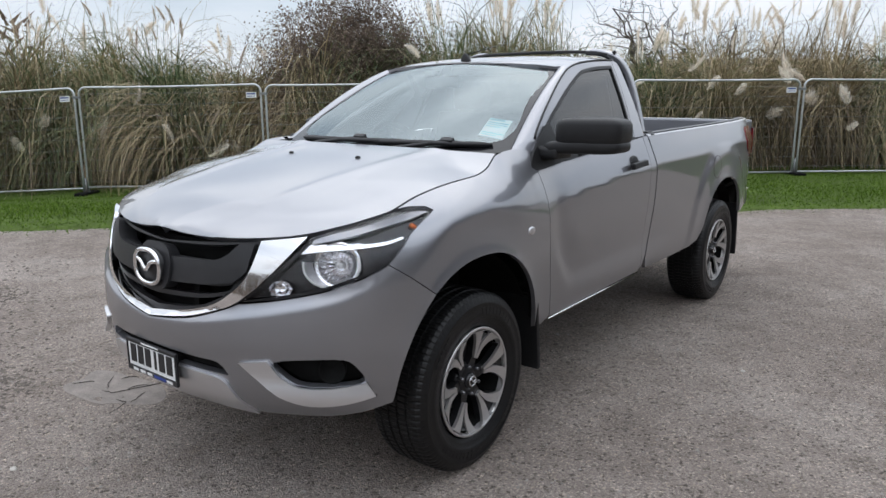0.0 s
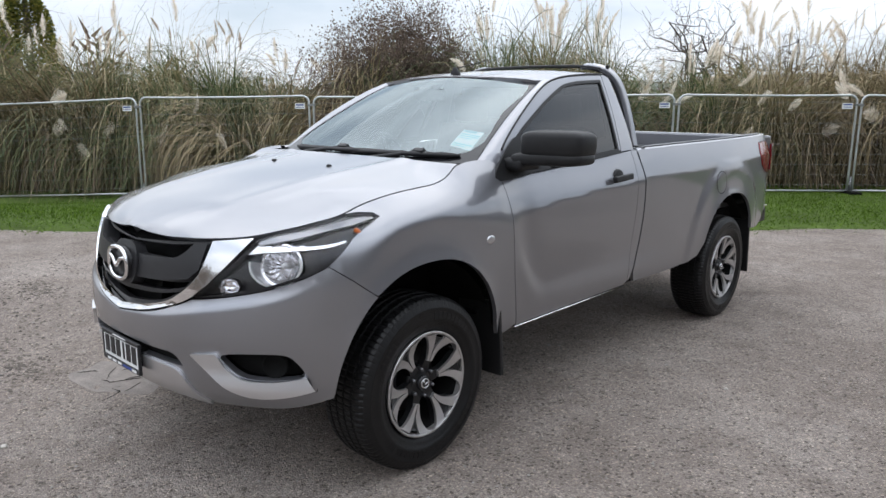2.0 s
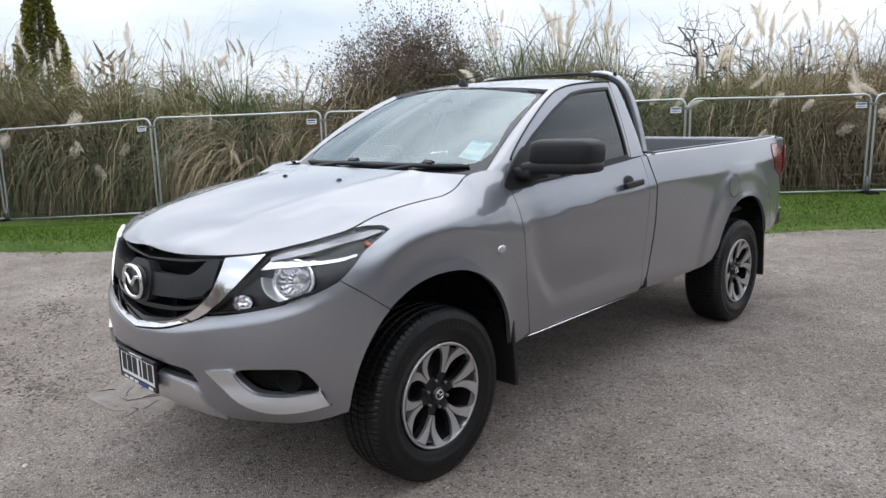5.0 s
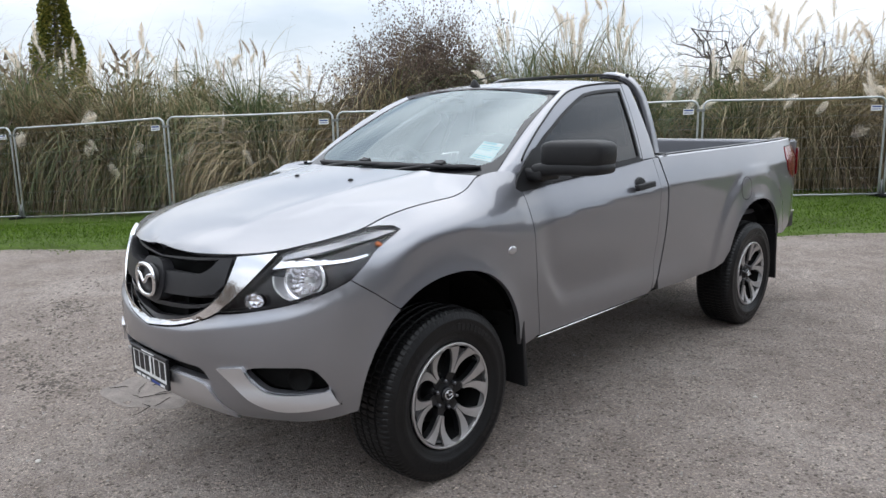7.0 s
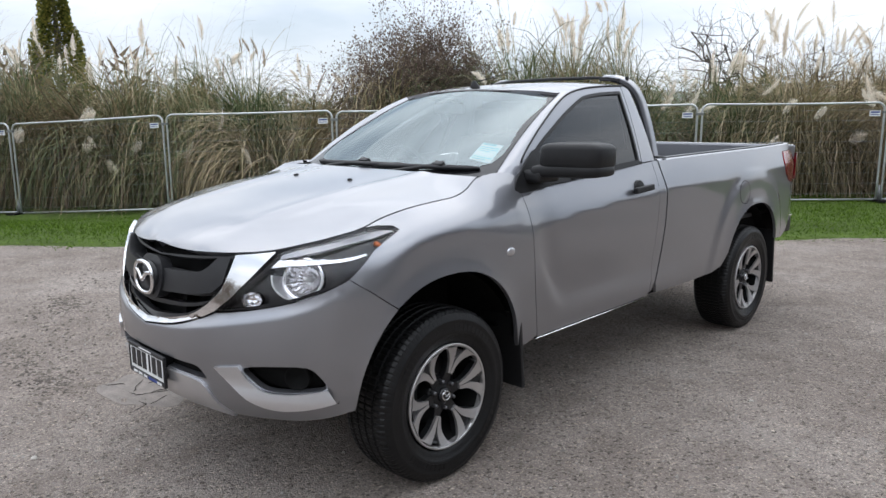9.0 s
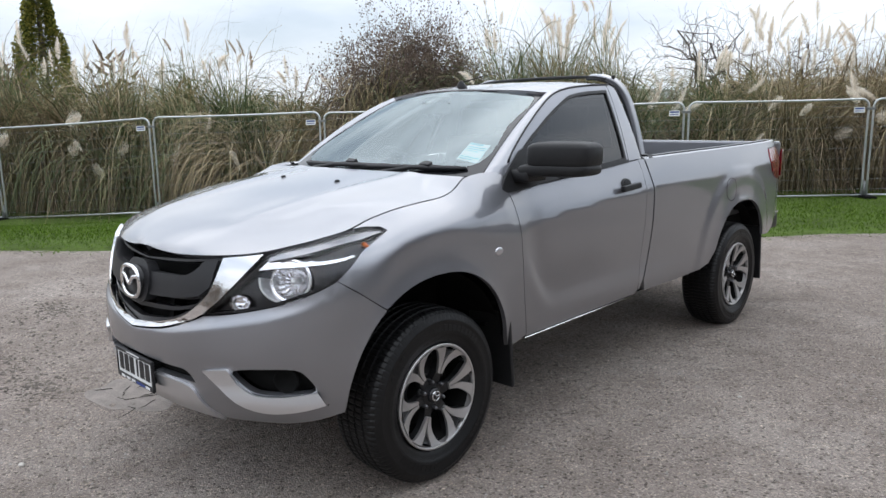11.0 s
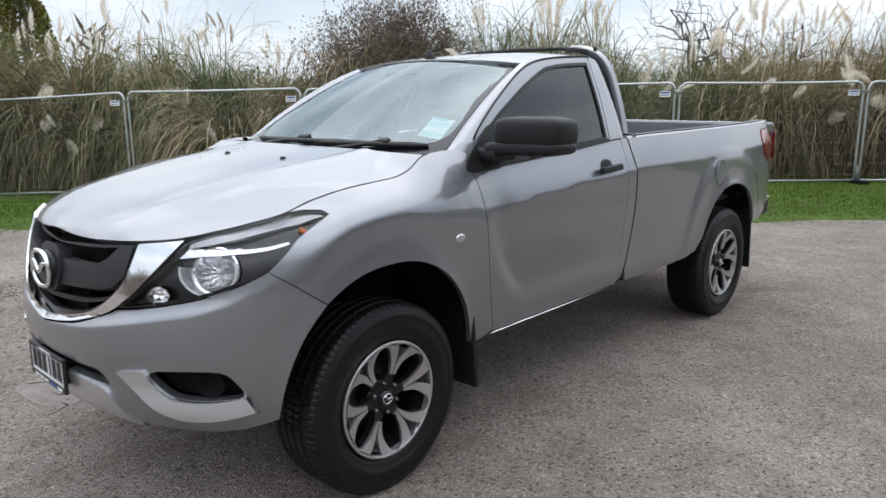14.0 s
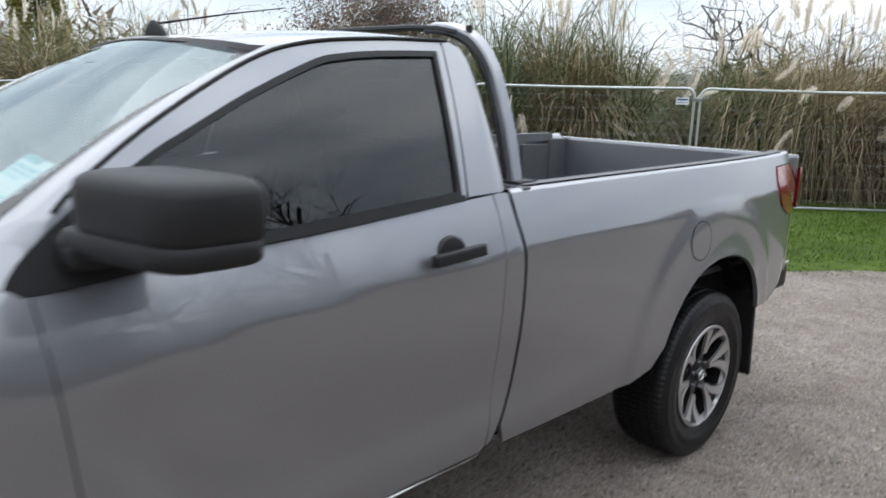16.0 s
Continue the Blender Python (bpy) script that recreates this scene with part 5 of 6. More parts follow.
    mesh_object("cap_emblem", v, f, CHROME, cap, "small chrome emblem")
    v, f = tube([(0.10, *polar(0.205, radians(60))), (0.13, *polar(0.203, radians(60)))], 0.004, 6)
    mesh_object("valve", v, f, BLACK, rim)


first = new("wheel")
first.parent = truck
first["label"] = "alloy wheel with twin spokes and black tyre"
wheel_parts(first)
first.matrix_basis = pose(0.775, 0.0, 0.385, -22, 0, 0)
for x, y, turn, rz in ((0.775, 3.22, -18, 0), (-0.775, 0.0, 10, 180), (-0.775, 3.22, 60, 180)):
    copy_thing(first, pose(x, y, 0.385, 0, 0, rz) @ pose(0, 0, 0, turn, 0, 0))

# ---- ground ----
def fbm(x, y, s):
    return noise.fractal(Vector((x * s, y * s, 0.0)), 1.0, 2.0, 4)


FENCE_A, FENCE_D = Vector((-11.22, 4.35, 0)), Vector((-0.54, 13.05, 0))
ALONG = (FENCE_D - FENCE_A).normalized()
ACROSS = Vector((-ALONG.y, ALONG.x, 0))          # away from the camera


def fence_coords(x, y):
    d = Vector((x, y, 0)) - FENCE_A
    return d.dot(ALONG), d.dot(ACROSS)


def ground_z(x, y):
    a, c = fence_coords(x, y)
    drop = (-0.44 * (1 - smooth(-6.0, 12.5, a)) - 0.06) * smooth(-5.0, 0.0, c)
    bank = 0.9 * smooth(3.0, 16.0, c) if c > 3 else 0
    return drop + bank + 0.012 * fbm(x, y, 0.7) * smooth(2.2, 5.0, math.hypot(x, y - 1.5))


def mat_ground():
    m = material("gravel", (0.30, 0.28, 0.255), 0.92, 0.0, 0.10, 6)
    t = m.node_tree
    b = t.nodes["Principled BSDF"]
    b.inputs["Specular IOR Level"].default_value = 0.25
    co = t.nodes.new("ShaderNodeTexCoord")
    def noise_node(scale, detail=6, rough=0.6):
        n = t.nodes.new("ShaderNodeTexNoise")
        n.inputs["Scale"].default_value, n.inputs["Detail"].default_value, n.inputs["Roughness"].default_value = scale, detail, rough
        t.links.new(co.outputs["Object"], n.inputs["Vector"])
        return n.outputs[0]
    def stones(scale):
        n = t.nodes.new("ShaderNodeTexVoronoi")
        n.inputs["Scale"].default_value = scale
        t.links.new(co.outputs["Object"], n.inputs["Vector"])
        return n
    def ramp_node(src, stops):
        r = t.nodes.new("ShaderNodeValToRGB")
        e = r.color_ramp.elements
        e[0].position, e[0].color = stops[0][0], (*stops[0][1], 1)
        e[1].position, e[1].color = stops[-1][0], (*stops[-1][1], 1)
        for p, c in stops[1:-1]:
            e.new(p).color = (*c, 1)
        t.links.new(src, r.inputs[0])
        return r.outputs[0]
    def mix_node(fac, a, c, kind="MIX"):
        x = t.nodes.new("ShaderNodeMix")
        x.data_type, x.blend_type = "RGBA", kind
        for src, sock in ((fac, x.inputs[0]), (a, x.inputs[6]), (c, x.inputs[7])):
            if isinstance(src, (float, int)):
                sock.default_value = src
            else:
                t.links.new(src, sock)
        return x.outputs[2]
    small, mid = stones(130), stones(72)
    base = ramp_node(noise_node(0.55, 5), [(0.30, (0.232, 0.196, 0.172)), (0.5, (0.303, 0.261, 0.234)), (0.70, (0.376, 0.331, 0.303))])
    grain = ramp_node(noise_node(95, 8, 0.88), [(0.30, (0.26, 0.25, 0.25)), (0.5, (0.97, 0.97, 0.97)), (0.72, (1.76, 1.74, 1.71))])
    pebble = ramp_node(small.outputs["Color"], [(0.0, (0.42, 0.41, 0.41)), (0.35, (0.86, 0.86, 0.86)), (0.75, (1.08, 1.07, 1.06)), (1.0, (2.0, 1.97, 1.92))])
    col = mix_node(0.85, base, grain, "MULTIPLY")
    col = mix_node(0.9, col, pebble, "MULTIPLY")
    speck = ramp_node(mid.outputs["Color"], [(0.0, (0.30, 0.29, 0.29)), (0.16, (0.45, 0.44, 0.43)), (0.23, (1.0, 1.0, 1.0)), (0.78, (1.0, 1.0, 1.0)), (0.86, (1.30, 1.26, 1.20)), (1.0, (1.75, 1.68, 1.60))])
    col = mix_node(0.9, col, speck, "MULTIPLY")
    blot = ramp_node(noise_node(3.2, 7, 0.72), [(0.30, (0.70, 0.68, 0.67)), (0.5, (1.0, 1.0, 1.0)), (0.70, (1.18, 1.18, 1.18))])
    col = mix_node(0.9, col, blot, "MULTIPLY")
    t.links.new(col, b.inputs["Base Color"])
    h = t.nodes.new("ShaderNodeMath")
    h.operation = "ADD"
    t.links.new(small.outputs["Distance"], h.inputs[0])
    t.links.new(noise_node(120, 6, 0.7), h.inputs[1])
    bp = t.nodes.new("ShaderNodeBump")
    bp.inputs["Strength"].default_value, bp.inputs["Distance"].default_value = 1.0, 0.010
    bp.invert = True
    t.links.new(h.outputs[0], bp.inputs["Height"])
    t.links.new(bp.outputs[0], b.inputs["Normal"])
    return m


GRAVEL = mat_ground()
SOIL = material("grass_soil", (0.060, 0.092, 0.020), 0.95, 0.0, 0.45, 8, 0.6, 60, spec=0.1)


def lines(lo, hi, near, far_lo, far_hi, grow=1.35):
    xs = list(np.arange(lo, hi + near / 2, near))
    for end, sgn in ((far_hi, 1), (far_lo, -1)):
        p, d = (xs[-1] if sgn > 0 else xs[0]), near
        while (end - p) * sgn > 0:
            d *= grow
            p += sgn * d
            xs = xs + [p] if sgn > 0 else [p] + xs
    return xs


gx, gy = lines(-14, 8, 0.25, -1500, 1500), lines(-7, 18, 0.25, -1500, 1500)
verts = [(x, y, ground_z(x, y) if abs(x) < 60 and abs(y) < 60 else 0.0) for y in gy for x in gx]
w = len(gx)
faces = [(j * w + i, j * w + i + 1, (j + 1) * w + i + 1, (j + 1) * w + i) for j in range(len(gy) - 1) for i in range(w - 1)]
ground = mesh_object("ground", verts, faces, GRAVEL)
tagged(ground, "grey-brown compacted gravel yard with scattered stones", "gravel ground", kind="structure")


def grass_edge(a):
    """Distance from the fence to the worn edge of the grass, on the yard side."""
    return -max(5.65 - 0.122 * (a - 1.2), 4.35) + 0.14 * fbm(a, 3.1, 0.5) + 0.06 * fbm(a, 9.2, 2.2)


# grass verge: a thin turf over the ground, from the worn edge back under the plants
cols = np.arange(-14, 26.01, 0.2)
v, f = [], []
for a in cols:
    e = grass_edge(a)
    for q in (0, 0.015, 0.05, 0.15, 0.35, 0.6, 1.0):
        c = e + (9 - e) * q
        p = FENCE_A + ALONG * a + ACROSS * c
        v.append((p.x, p.y, ground_z(p.x, p.y) + (0.030 if q > 0.02 else 0.012 if q > 0 else -0.01)))
f = [(i * 7 + j, (i + 1) * 7 + j, (i + 1) * 7 + j + 1, i * 7 + j + 1) for i in range(len(cols) - 1) for j in range(6)]
turf = mesh_object("grass_verge", v, f, SOIL)
tagged(turf, "short green grass verge along the fence", "grass verge", kind="structure")

# ---- fence ----
JOINTS = [(-7.05, 0.75), (-3.55, 0.35), (0.0, 0.0), (3.48, -0.12), (6.85, -0.20), (10.31, -0.24), (13.62, -0.10), (17.25, 0.0), (20.7, 0.1)]
TOPS = [1.36, 1.49, 1.640, 1.695, 1.73, 1.757, 1.768, 1.775, 1.78]
HEIGHTS = [2.00, 2.00, 1.985, 1.96, 1.91, 1.875, 1.87, 1.86]


def fence_place(a, c, z=0.0):
    p = FENCE_A + ALONG * a + ACROSS * c
    return Vector((p.x, p.y, z))


def fence_panel(i):
    (a0, c0), (a1, c1) = JOINTS[i], JOINTS[i + 1]
    p0, p1 = fence_place(a0, c0), fence_place(a1, c1)
    d = (p1 - p0).normalized()
    p0, p1 = p0 + d * 0.045, p1 - d * 0.045
    L, H = (p1 - p0).length, HEIGHTS[i]
    t0, t1 = TOPS[i], TOPS[i + 1]
    if i in (1, 3):
        t0, t1 = t0 - 0.02, t1 - 0.01
    rise = (t1 - t0) / L
    root = thing("fence_panel", "galvanised temporary mesh fence panel standing on the grass", "fence panel", "fence panels along the verge", tuple(p0))

    def at(u, h, off=0.0):
        q = d * u
        n = Vector((-d.y, d.x, 0)) * off
        return (q.x + n.x, q.y + n.y, t0 - H + rise * u + h)
    R = 0.13
    loop = [at(0.0, 0.0)] + [at(0.0, h) for h in (0.4, 0.8, 1.2)]
    loop += [at(R - R * math.cos(w), H - R + R * math.sin(w)) for w in np.linspace(0, math.pi / 2, 7)]
    loop += [at(L * k / 8, H - 0.012 * math.sin(math.pi * k / 8)) for k in range(1, 8)]
    loop += [at(L - R + R * math.sin(w), H - R + R * math.cos(w)) for w in np.linspace(0, math.pi / 2, 7)]
    loop += [at(L, h) for h in (1.2, 0.8, 0.4, 0.0)]
    v, f = tube(loop, 0.0205, 8)
    fr = mesh_object("frame", v, f, GALV, root, "bent steel tube frame")
    v, f = tube([at(0.0, 0.13), at(L / 2, 0.125), at(L, 0.13)], 0.018, 8)
    mesh_object("bottom_rail", v, f, GALV, fr, "steel bottom rail")
    shapes = []
    for h in np.linspace(0.24, H - 0.12, 9):
        shapes.append(tube([at(0, h), at(L * 0.5, h - 0.01), at(L, h)], 0.0027, 4, cap=False))
    for u in np.arange(0.08, L, 0.09):
        shapes.append(tube([at(u, 0.13), at(u, H)], 0.0013, 3, cap=False))
    v, f = merge(*shapes)
    tagged(mesh_object("wire_mesh", v, f, WIRE, root, "thin welded wire mesh"), kind="stuff")
    # label near the far top corner
    u, h = L - 0.27, H - 0.24
    v = [at(u + du, h + dh, s) for s in (-0.020, -0.028) for du, dh in ((0, 0), (0.19, 0), (0.19, 0.10), (0, 0.10))]
    f = [(4, 5, 6, 7), (3, 2, 1, 0), (0, 1, 5, 4), (1, 2, 6, 5), (2, 3, 7, 6), (3, 0, 4, 7)]
    tag = mesh_object("label_plate", v, f, WHITE, root, "small white label", flat=True)
    sign_bars("label_print", [(0.015, 0.175, 0.060, 0.085), (0.015, 0.12, 0.022, 0.036), (0.13, 0.17, 0.022, 0.036)], lambda a, b: at(u + a, h + b, -0.0295), BLUE, tag)
    # coupler to the next panel and its stake
    for h in (H - 0.17,):
        q = at(L + 0.045, h)
        bm = box(-0.075, 0.075, -0.028, 0.028, -0.022, 0.022, 0.006)
        bmesh.ops.transform(bm, matrix=Matrix.Translation(q) @ Matrix.Rotation(math.atan2(d.y, d.x), 4, "Z"), verts=bm.verts)
        part("coupler", bm, WIRE, root, "steel coupler")
    q = at(L + 0.045, 0)
    foot_z = ground_z(p0.x + q[0], p0.y + q[1])
    bm = box(-0.10, 0.10, -0.28, 0.28, foot_z - 0.02, foot_z + 0.09, 0.02)
    bmesh.ops.transform(bm, matrix=Matrix.Translation((q[0], q[1], 0)) @ Matrix.Rotation(math.atan2(d.y, d.x), 4, "Z"), verts=bm.verts)
    part("foot", bm, UNDER, root, "dark rubber foot in the grass")
    v, f = tube([(q[0], q[1], foot_z + 0.02), (q[0], q[1], foot_z + 0.35)], 0.019, 8)
    mesh_object("stake", v, f, WIRE, root, "dull steel stake")


for i in range(8):
    fence_panel(i)


# ---- plants ----
def leafy(name, stops, rough=0.65, through_light=0.25):
    """Leaves: colours spread piece by piece, some light through them."""
    m = bpy.data.materials.new(name)
    m.use_nodes = True
    t = m.node_tree
    b = t.nodes["Principled BSDF"]
    b.inputs["Roughness"].default_value = rough
    b.inputs["Specular IOR Level"].default_value = 0.3
    g, r = t.nodes.new("ShaderNodeNewGeometry"), t.nodes.new("ShaderNodeValToRGB")
    co, n = t.nodes.new("ShaderNodeTexCoord"), t.nodes.new("ShaderNodeTexNoise")
    n.inputs["Scale"].default_value, n.inputs["Detail"].default_value = 2.5, 3
    t.links.new(co.outputs["Object"], n.inputs["Vector"])
    e = r.color_ramp.elements
    e[0].position, e[0].color = stops[0][0], (*stops[0][1], 1)
    e[1].position, e[1].color = stops[-1][0], (*stops[-1][1], 1)
    for p, c in stops[1:-1]:
        e.new(p).color = (*c, 1)
    add = t.nodes.new("ShaderNodeMath")
    add.operation = "MULTIPLY_ADD"
    add.inputs[1].default_value = 0.6
    t.links.new(n.outputs[0], add.inputs[0])
    half = t.nodes.new("ShaderNodeMath")
    half.operation = "MULTIPLY_ADD"
    half.inputs[1].default_value, half.inputs[2].default_value = 0.8, -0.2
    t.links.new(g.outputs["Random Per Island"], half.inputs[0])
    who, nudge = t.nodes.new("ShaderNodeObjectInfo"), t.nodes.new("ShaderNodeMapRange")
    nudge.inputs["To Min"].default_value, nudge.inputs["To Max"].default_value = -0.48, 0.06
    t.links.new(who.outputs["Random"], nudge.inputs["Value"])
    t.links.new(nudge.outputs[0], half.inputs[2])
    t.links.new(half.outputs[0], add.inputs[2])
    t.links.new(add.outputs[0], r.inputs[0])
    t.links.new(r.outputs[0], b.inputs["Base Color"])
    if through_light:
        tr, mx, o = t.nodes.new("ShaderNodeBsdfTranslucent"), t.nodes.new("ShaderNodeMixShader"), t.nodes["Material Output"]
        t.links.new(r.outputs[0], tr.inputs["Color"])
        mx.inputs[0].default_value = through_light
        t.links.new(b.outputs[0], mx.inputs[1])
        t.links.new(tr.outputs[0], mx.inputs[2])
        t.links.new(mx.outputs[0], o.inputs[0])
    return m


LEAF = leafy("pampas_leaf", [(0.0, (0.035, 0.056, 0.022)), (0.35, (0.085, 0.120, 0.050)), (0.62, (0.175, 0.205, 0.098)), (0.82, (0.33, 0.29, 0.155)), (1.0, (0.52, 0.43, 0.28))])
TAN_LEAF = leafy("tan_pampas_leaf", [(0.0, (0.075, 0.060, 0.033)), (0.35, (0.155, 0.125, 0.068)), (0.62, (0.265, 0.205, 0.115)), (0.82, (0.38, 0.30, 0.18)), (1.0, (0.50, 0.41, 0.26))])
DRY = leafy("dry_pampas_leaf", [(0.0, (0.070, 0.048, 0.036)), (0.4, (0.150, 0.105, 0.075)), (0.7, (0.26, 0.190, 0.130)), (1.0, (0.40, 0.31, 0.21))])
PLUME = leafy("cream_plume", [(0.0, (0.84, 0.77, 0.68)), (0.5, (0.91, 0.86, 0.78)), (1.0, (0.95, 0.92, 0.86))], 0.9, 0.55)
# tan seed heads, darkened in colour because the sky stands behind them
BACKLIT_PLUME = leafy("backlit_plume", [(0.0, (0.46, 0.37, 0.29)), (1.0, (0.70, 0.60, 0.48))], 0.9, 0.4)
STALK = material("plume_stalk", (0.36, 0.29, 0.17), 0.8, 0.0, 0.2, 10)
BARK = material("grey_bark", (0.115, 0.098, 0.085), 0.9, 0.0, 0.35, 14, 0.5, 90)
DARK_BARK = material("dark_brown_bark", (0.062, 0.050, 0.044), 0.9, 0.0, 0.35, 14, 0.5, 90)
TWIG = material("brown_twigs", (0.125, 0.090, 0.076), 0.9, 0.0, 0.3, 14)
GRASS = leafy("grass_blade", [(0.0, (0.045, 0.085, 0.010)), (0.4, (0.085, 0.150, 0.018)), (0.75, (0.130, 0.200, 0.030)), (1.0, (0.25, 0.24, 0.07))], 0.85, 0.3)
GRASS.node_tree.nodes["Principled BSDF"].inputs["Specular IOR Level"].default_value = 0.06
CONIFER = leafy("conifer_spray", [(0.0, (0.040, 0.060, 0.014)), (0.35, (0.110, 0.130, 0.026)), (0.7, (0.26, 0.25, 0.045)), (1.0, (0.42, 0.36, 0.09))], 0.8, 0.2)
BUSH_LEAF = leafy("small_brown_leaf", [(0.0, (0.075, 0.055, 0.042)), (0.6, (0.145, 0.105, 0.082)), (1.0, (0.21, 0.165, 0.12))], 0.8, 0.2)


def ribbons(paths, widths):
    """Thin tapered blades along paths."""
    verts, faces = [], []
    for path, w in zip(paths, widths):
        n = len(path)
        o = len(verts)
        for i, p in enumerate(path):
            d = (path[min(i + 1, n - 1)] - path[max(i - 1, 0)])
            s = d.cross(Vector((0.3, 0.2, 1.0)))
            s = s.normalized() if s.length > 1e-6 else Vector((1, 0, 0))
            k = w * (1 - (i / (n - 1)) ** 2 * 0.9) * (0.7 + 0.3 * min(i, 1))
            verts += [p - s * k, p + s * k]
        faces += [(o + 2 * i, o + 2 * i + 1, o + 2 * i + 3, o + 2 * i + 2) for i in range(n - 1)]
    return verts, faces


def pampas_leaves(rng, count, length, dry=False):
    """Arching blades that hang in tufts, each tuft bent its own way."""
    paths, widths = [], []
    for tuft in range(34):
        t_az, t_lean = rng.uniform(0, 2 * math.pi), (rng.uniform(0.30, 0.95) if dry else rng.choice((rng.uniform(0.02, 0.25), rng.uniform(0.2, 0.6), rng.uniform(0.5, 0.85))))
        t_droop = rng.uniform(1.6, 3.1) if dry else rng.choice((rng.uniform(1.5, 2.2), rng.uniform(2.0, 2.7), rng.uniform(2.5, 3.2)))
        t_len, t_curl = length * rng.uniform(0.66, 1.22) * (0.80 if t_lean < 0.25 and t_droop < 2.3 else 1.0), rng.uniform(-0.10, 0.10)
        t_at = Vector((rng.gauss(0, 0.20), rng.gauss(0, 0.20), 0))
        for _ in range(count // 34):
            az = t_az + rng.gauss(0, 0.20)
            p = t_at + Vector((rng.gauss(0, 0.05), rng.gauss(0, 0.05), 0))
            L, lean, droop = t_len * rng.uniform(0.7, 1.1), t_lean + rng.gauss(0, 0.09), t_droop + rng.gauss(0, 0.25)
            if rng.random() < 0.06 and not dry:
                lean, droop, L = rng.uniform(0, 0.4), rng.uniform(0.4, 1.4), L * 0.66
            path, n = [p.copy()], 8
            for i in range(n):
                t = (i + 1) / n
                ang = lean + droop * t**1.7
                p = p + Vector((math.cos(az) * math.sin(ang), math.sin(az) * math.sin(ang), math.cos(ang))) * L / n
                az += t_curl + rng.uniform(-0.10, 0.10)
                path.append(Vector((p.x, p.y, max(p.z, 0.02))))
            paths.append(path)
            widths.append(rng.uniform(0.0035, 0.0105))
    return ribbons(paths, widths)


def plume_mesh(rng, length, fat, bend):
    """A feathery seed head: short plumes hanging off one side of a curved axis."""
    paths, widths = [], []
    axis = []
    p, ang = Vector((0, 0, 0)), 0.1
    for i in range(9):
        axis.append(p.copy())
        ang += bend / 8
        p = p + Vector((math.sin(ang), 0, math.cos(ang))) * length / 8
    for _ in range(300):
        t = rng.random() ** 0.9
        k = t * 7.99
        i = int(k)
        b = axis[i].lerp(axis[i + 1], k - i)
        d = (axis[i + 1] - axis[i]).normalized()
        az = rng.uniform(0, 2 * math.pi)
        side = Vector((math.cos(az), math.sin(az), 0))
        l = 1.25 * fat * (0.30 + math.sin(math.pi * min(t * 0.80 + 0.15, 1))) * (1.08 - t) ** 0.45 * rng.uniform(0.6, 1.2)
        m = b + (d * 0.75 + side * 0.55).normalized() * l * 0.55
        e = b + (d * 1.15 + side * 0.82 + Vector((0.35 if bend > 0 else -0.35, 0, -0.25))).normalized() * l
        paths.append([b, m, e])
        widths.append(rng.uniform(0.0030, 0.0068))
    v, f = ribbons(paths, widths)
    return v, f


rng = random.Random(7)
leaf_meshes, tan_meshes, dry_meshes, plume_meshes = [], [], [], []


def mesh_only(name, v, f, mat):
    me = bpy.data.meshes.new(name)
    me.from_pydata([tuple(p) for p in v], [], f)
    me.materials.append(mat)
    me.polygons.foreach_set("use_smooth", [True] * len(me.polygons))
    return me


for k in range(5):
    leaf_meshes.append(mesh_only("leaves", *pampas_leaves(rng, 900, 2.4), LEAF))
    tan_meshes.append(mesh_only("leaves", *pampas_leaves(rng, 900, 2.4), TAN_LEAF))
    dry_meshes.append(mesh_only("dry_leaves", *pampas_leaves(rng, 300, 2.0, True), DRY))
for k in range(6):
    plume_meshes.append(mesh_only("plume", *plume_mesh(rng, rng.uniform(0.52, 0.78), rng.uniform(0.075, 0.120), rng.uniform(0.15, 0.6) * (1 if k % 2 else -1)), PLUME))
thin_plumes = [mesh_only("plume", *plume_mesh(rng, 0.55, 0.055, rng.uniform(-0.2, 0.3)), BACKLIT_PLUME) for k in range(2)]
leaf_top = spline([-12, -4, -1.0, 1.0, 1.9, 2.6, 3.3, 4.2, 5.8, 6.6, 8.0, 9.2, 9.75, 10.3, 10.9, 12.0, 14.0, 20.0], [3.1, 3.1, 3.05, 2.75, 2.5, 2.3, 2.3, 2.6, 2.8, 2.9, 3.1, 3.1, 2.5, 1.3, 2.0, 2.45, 2.5, 2.5])


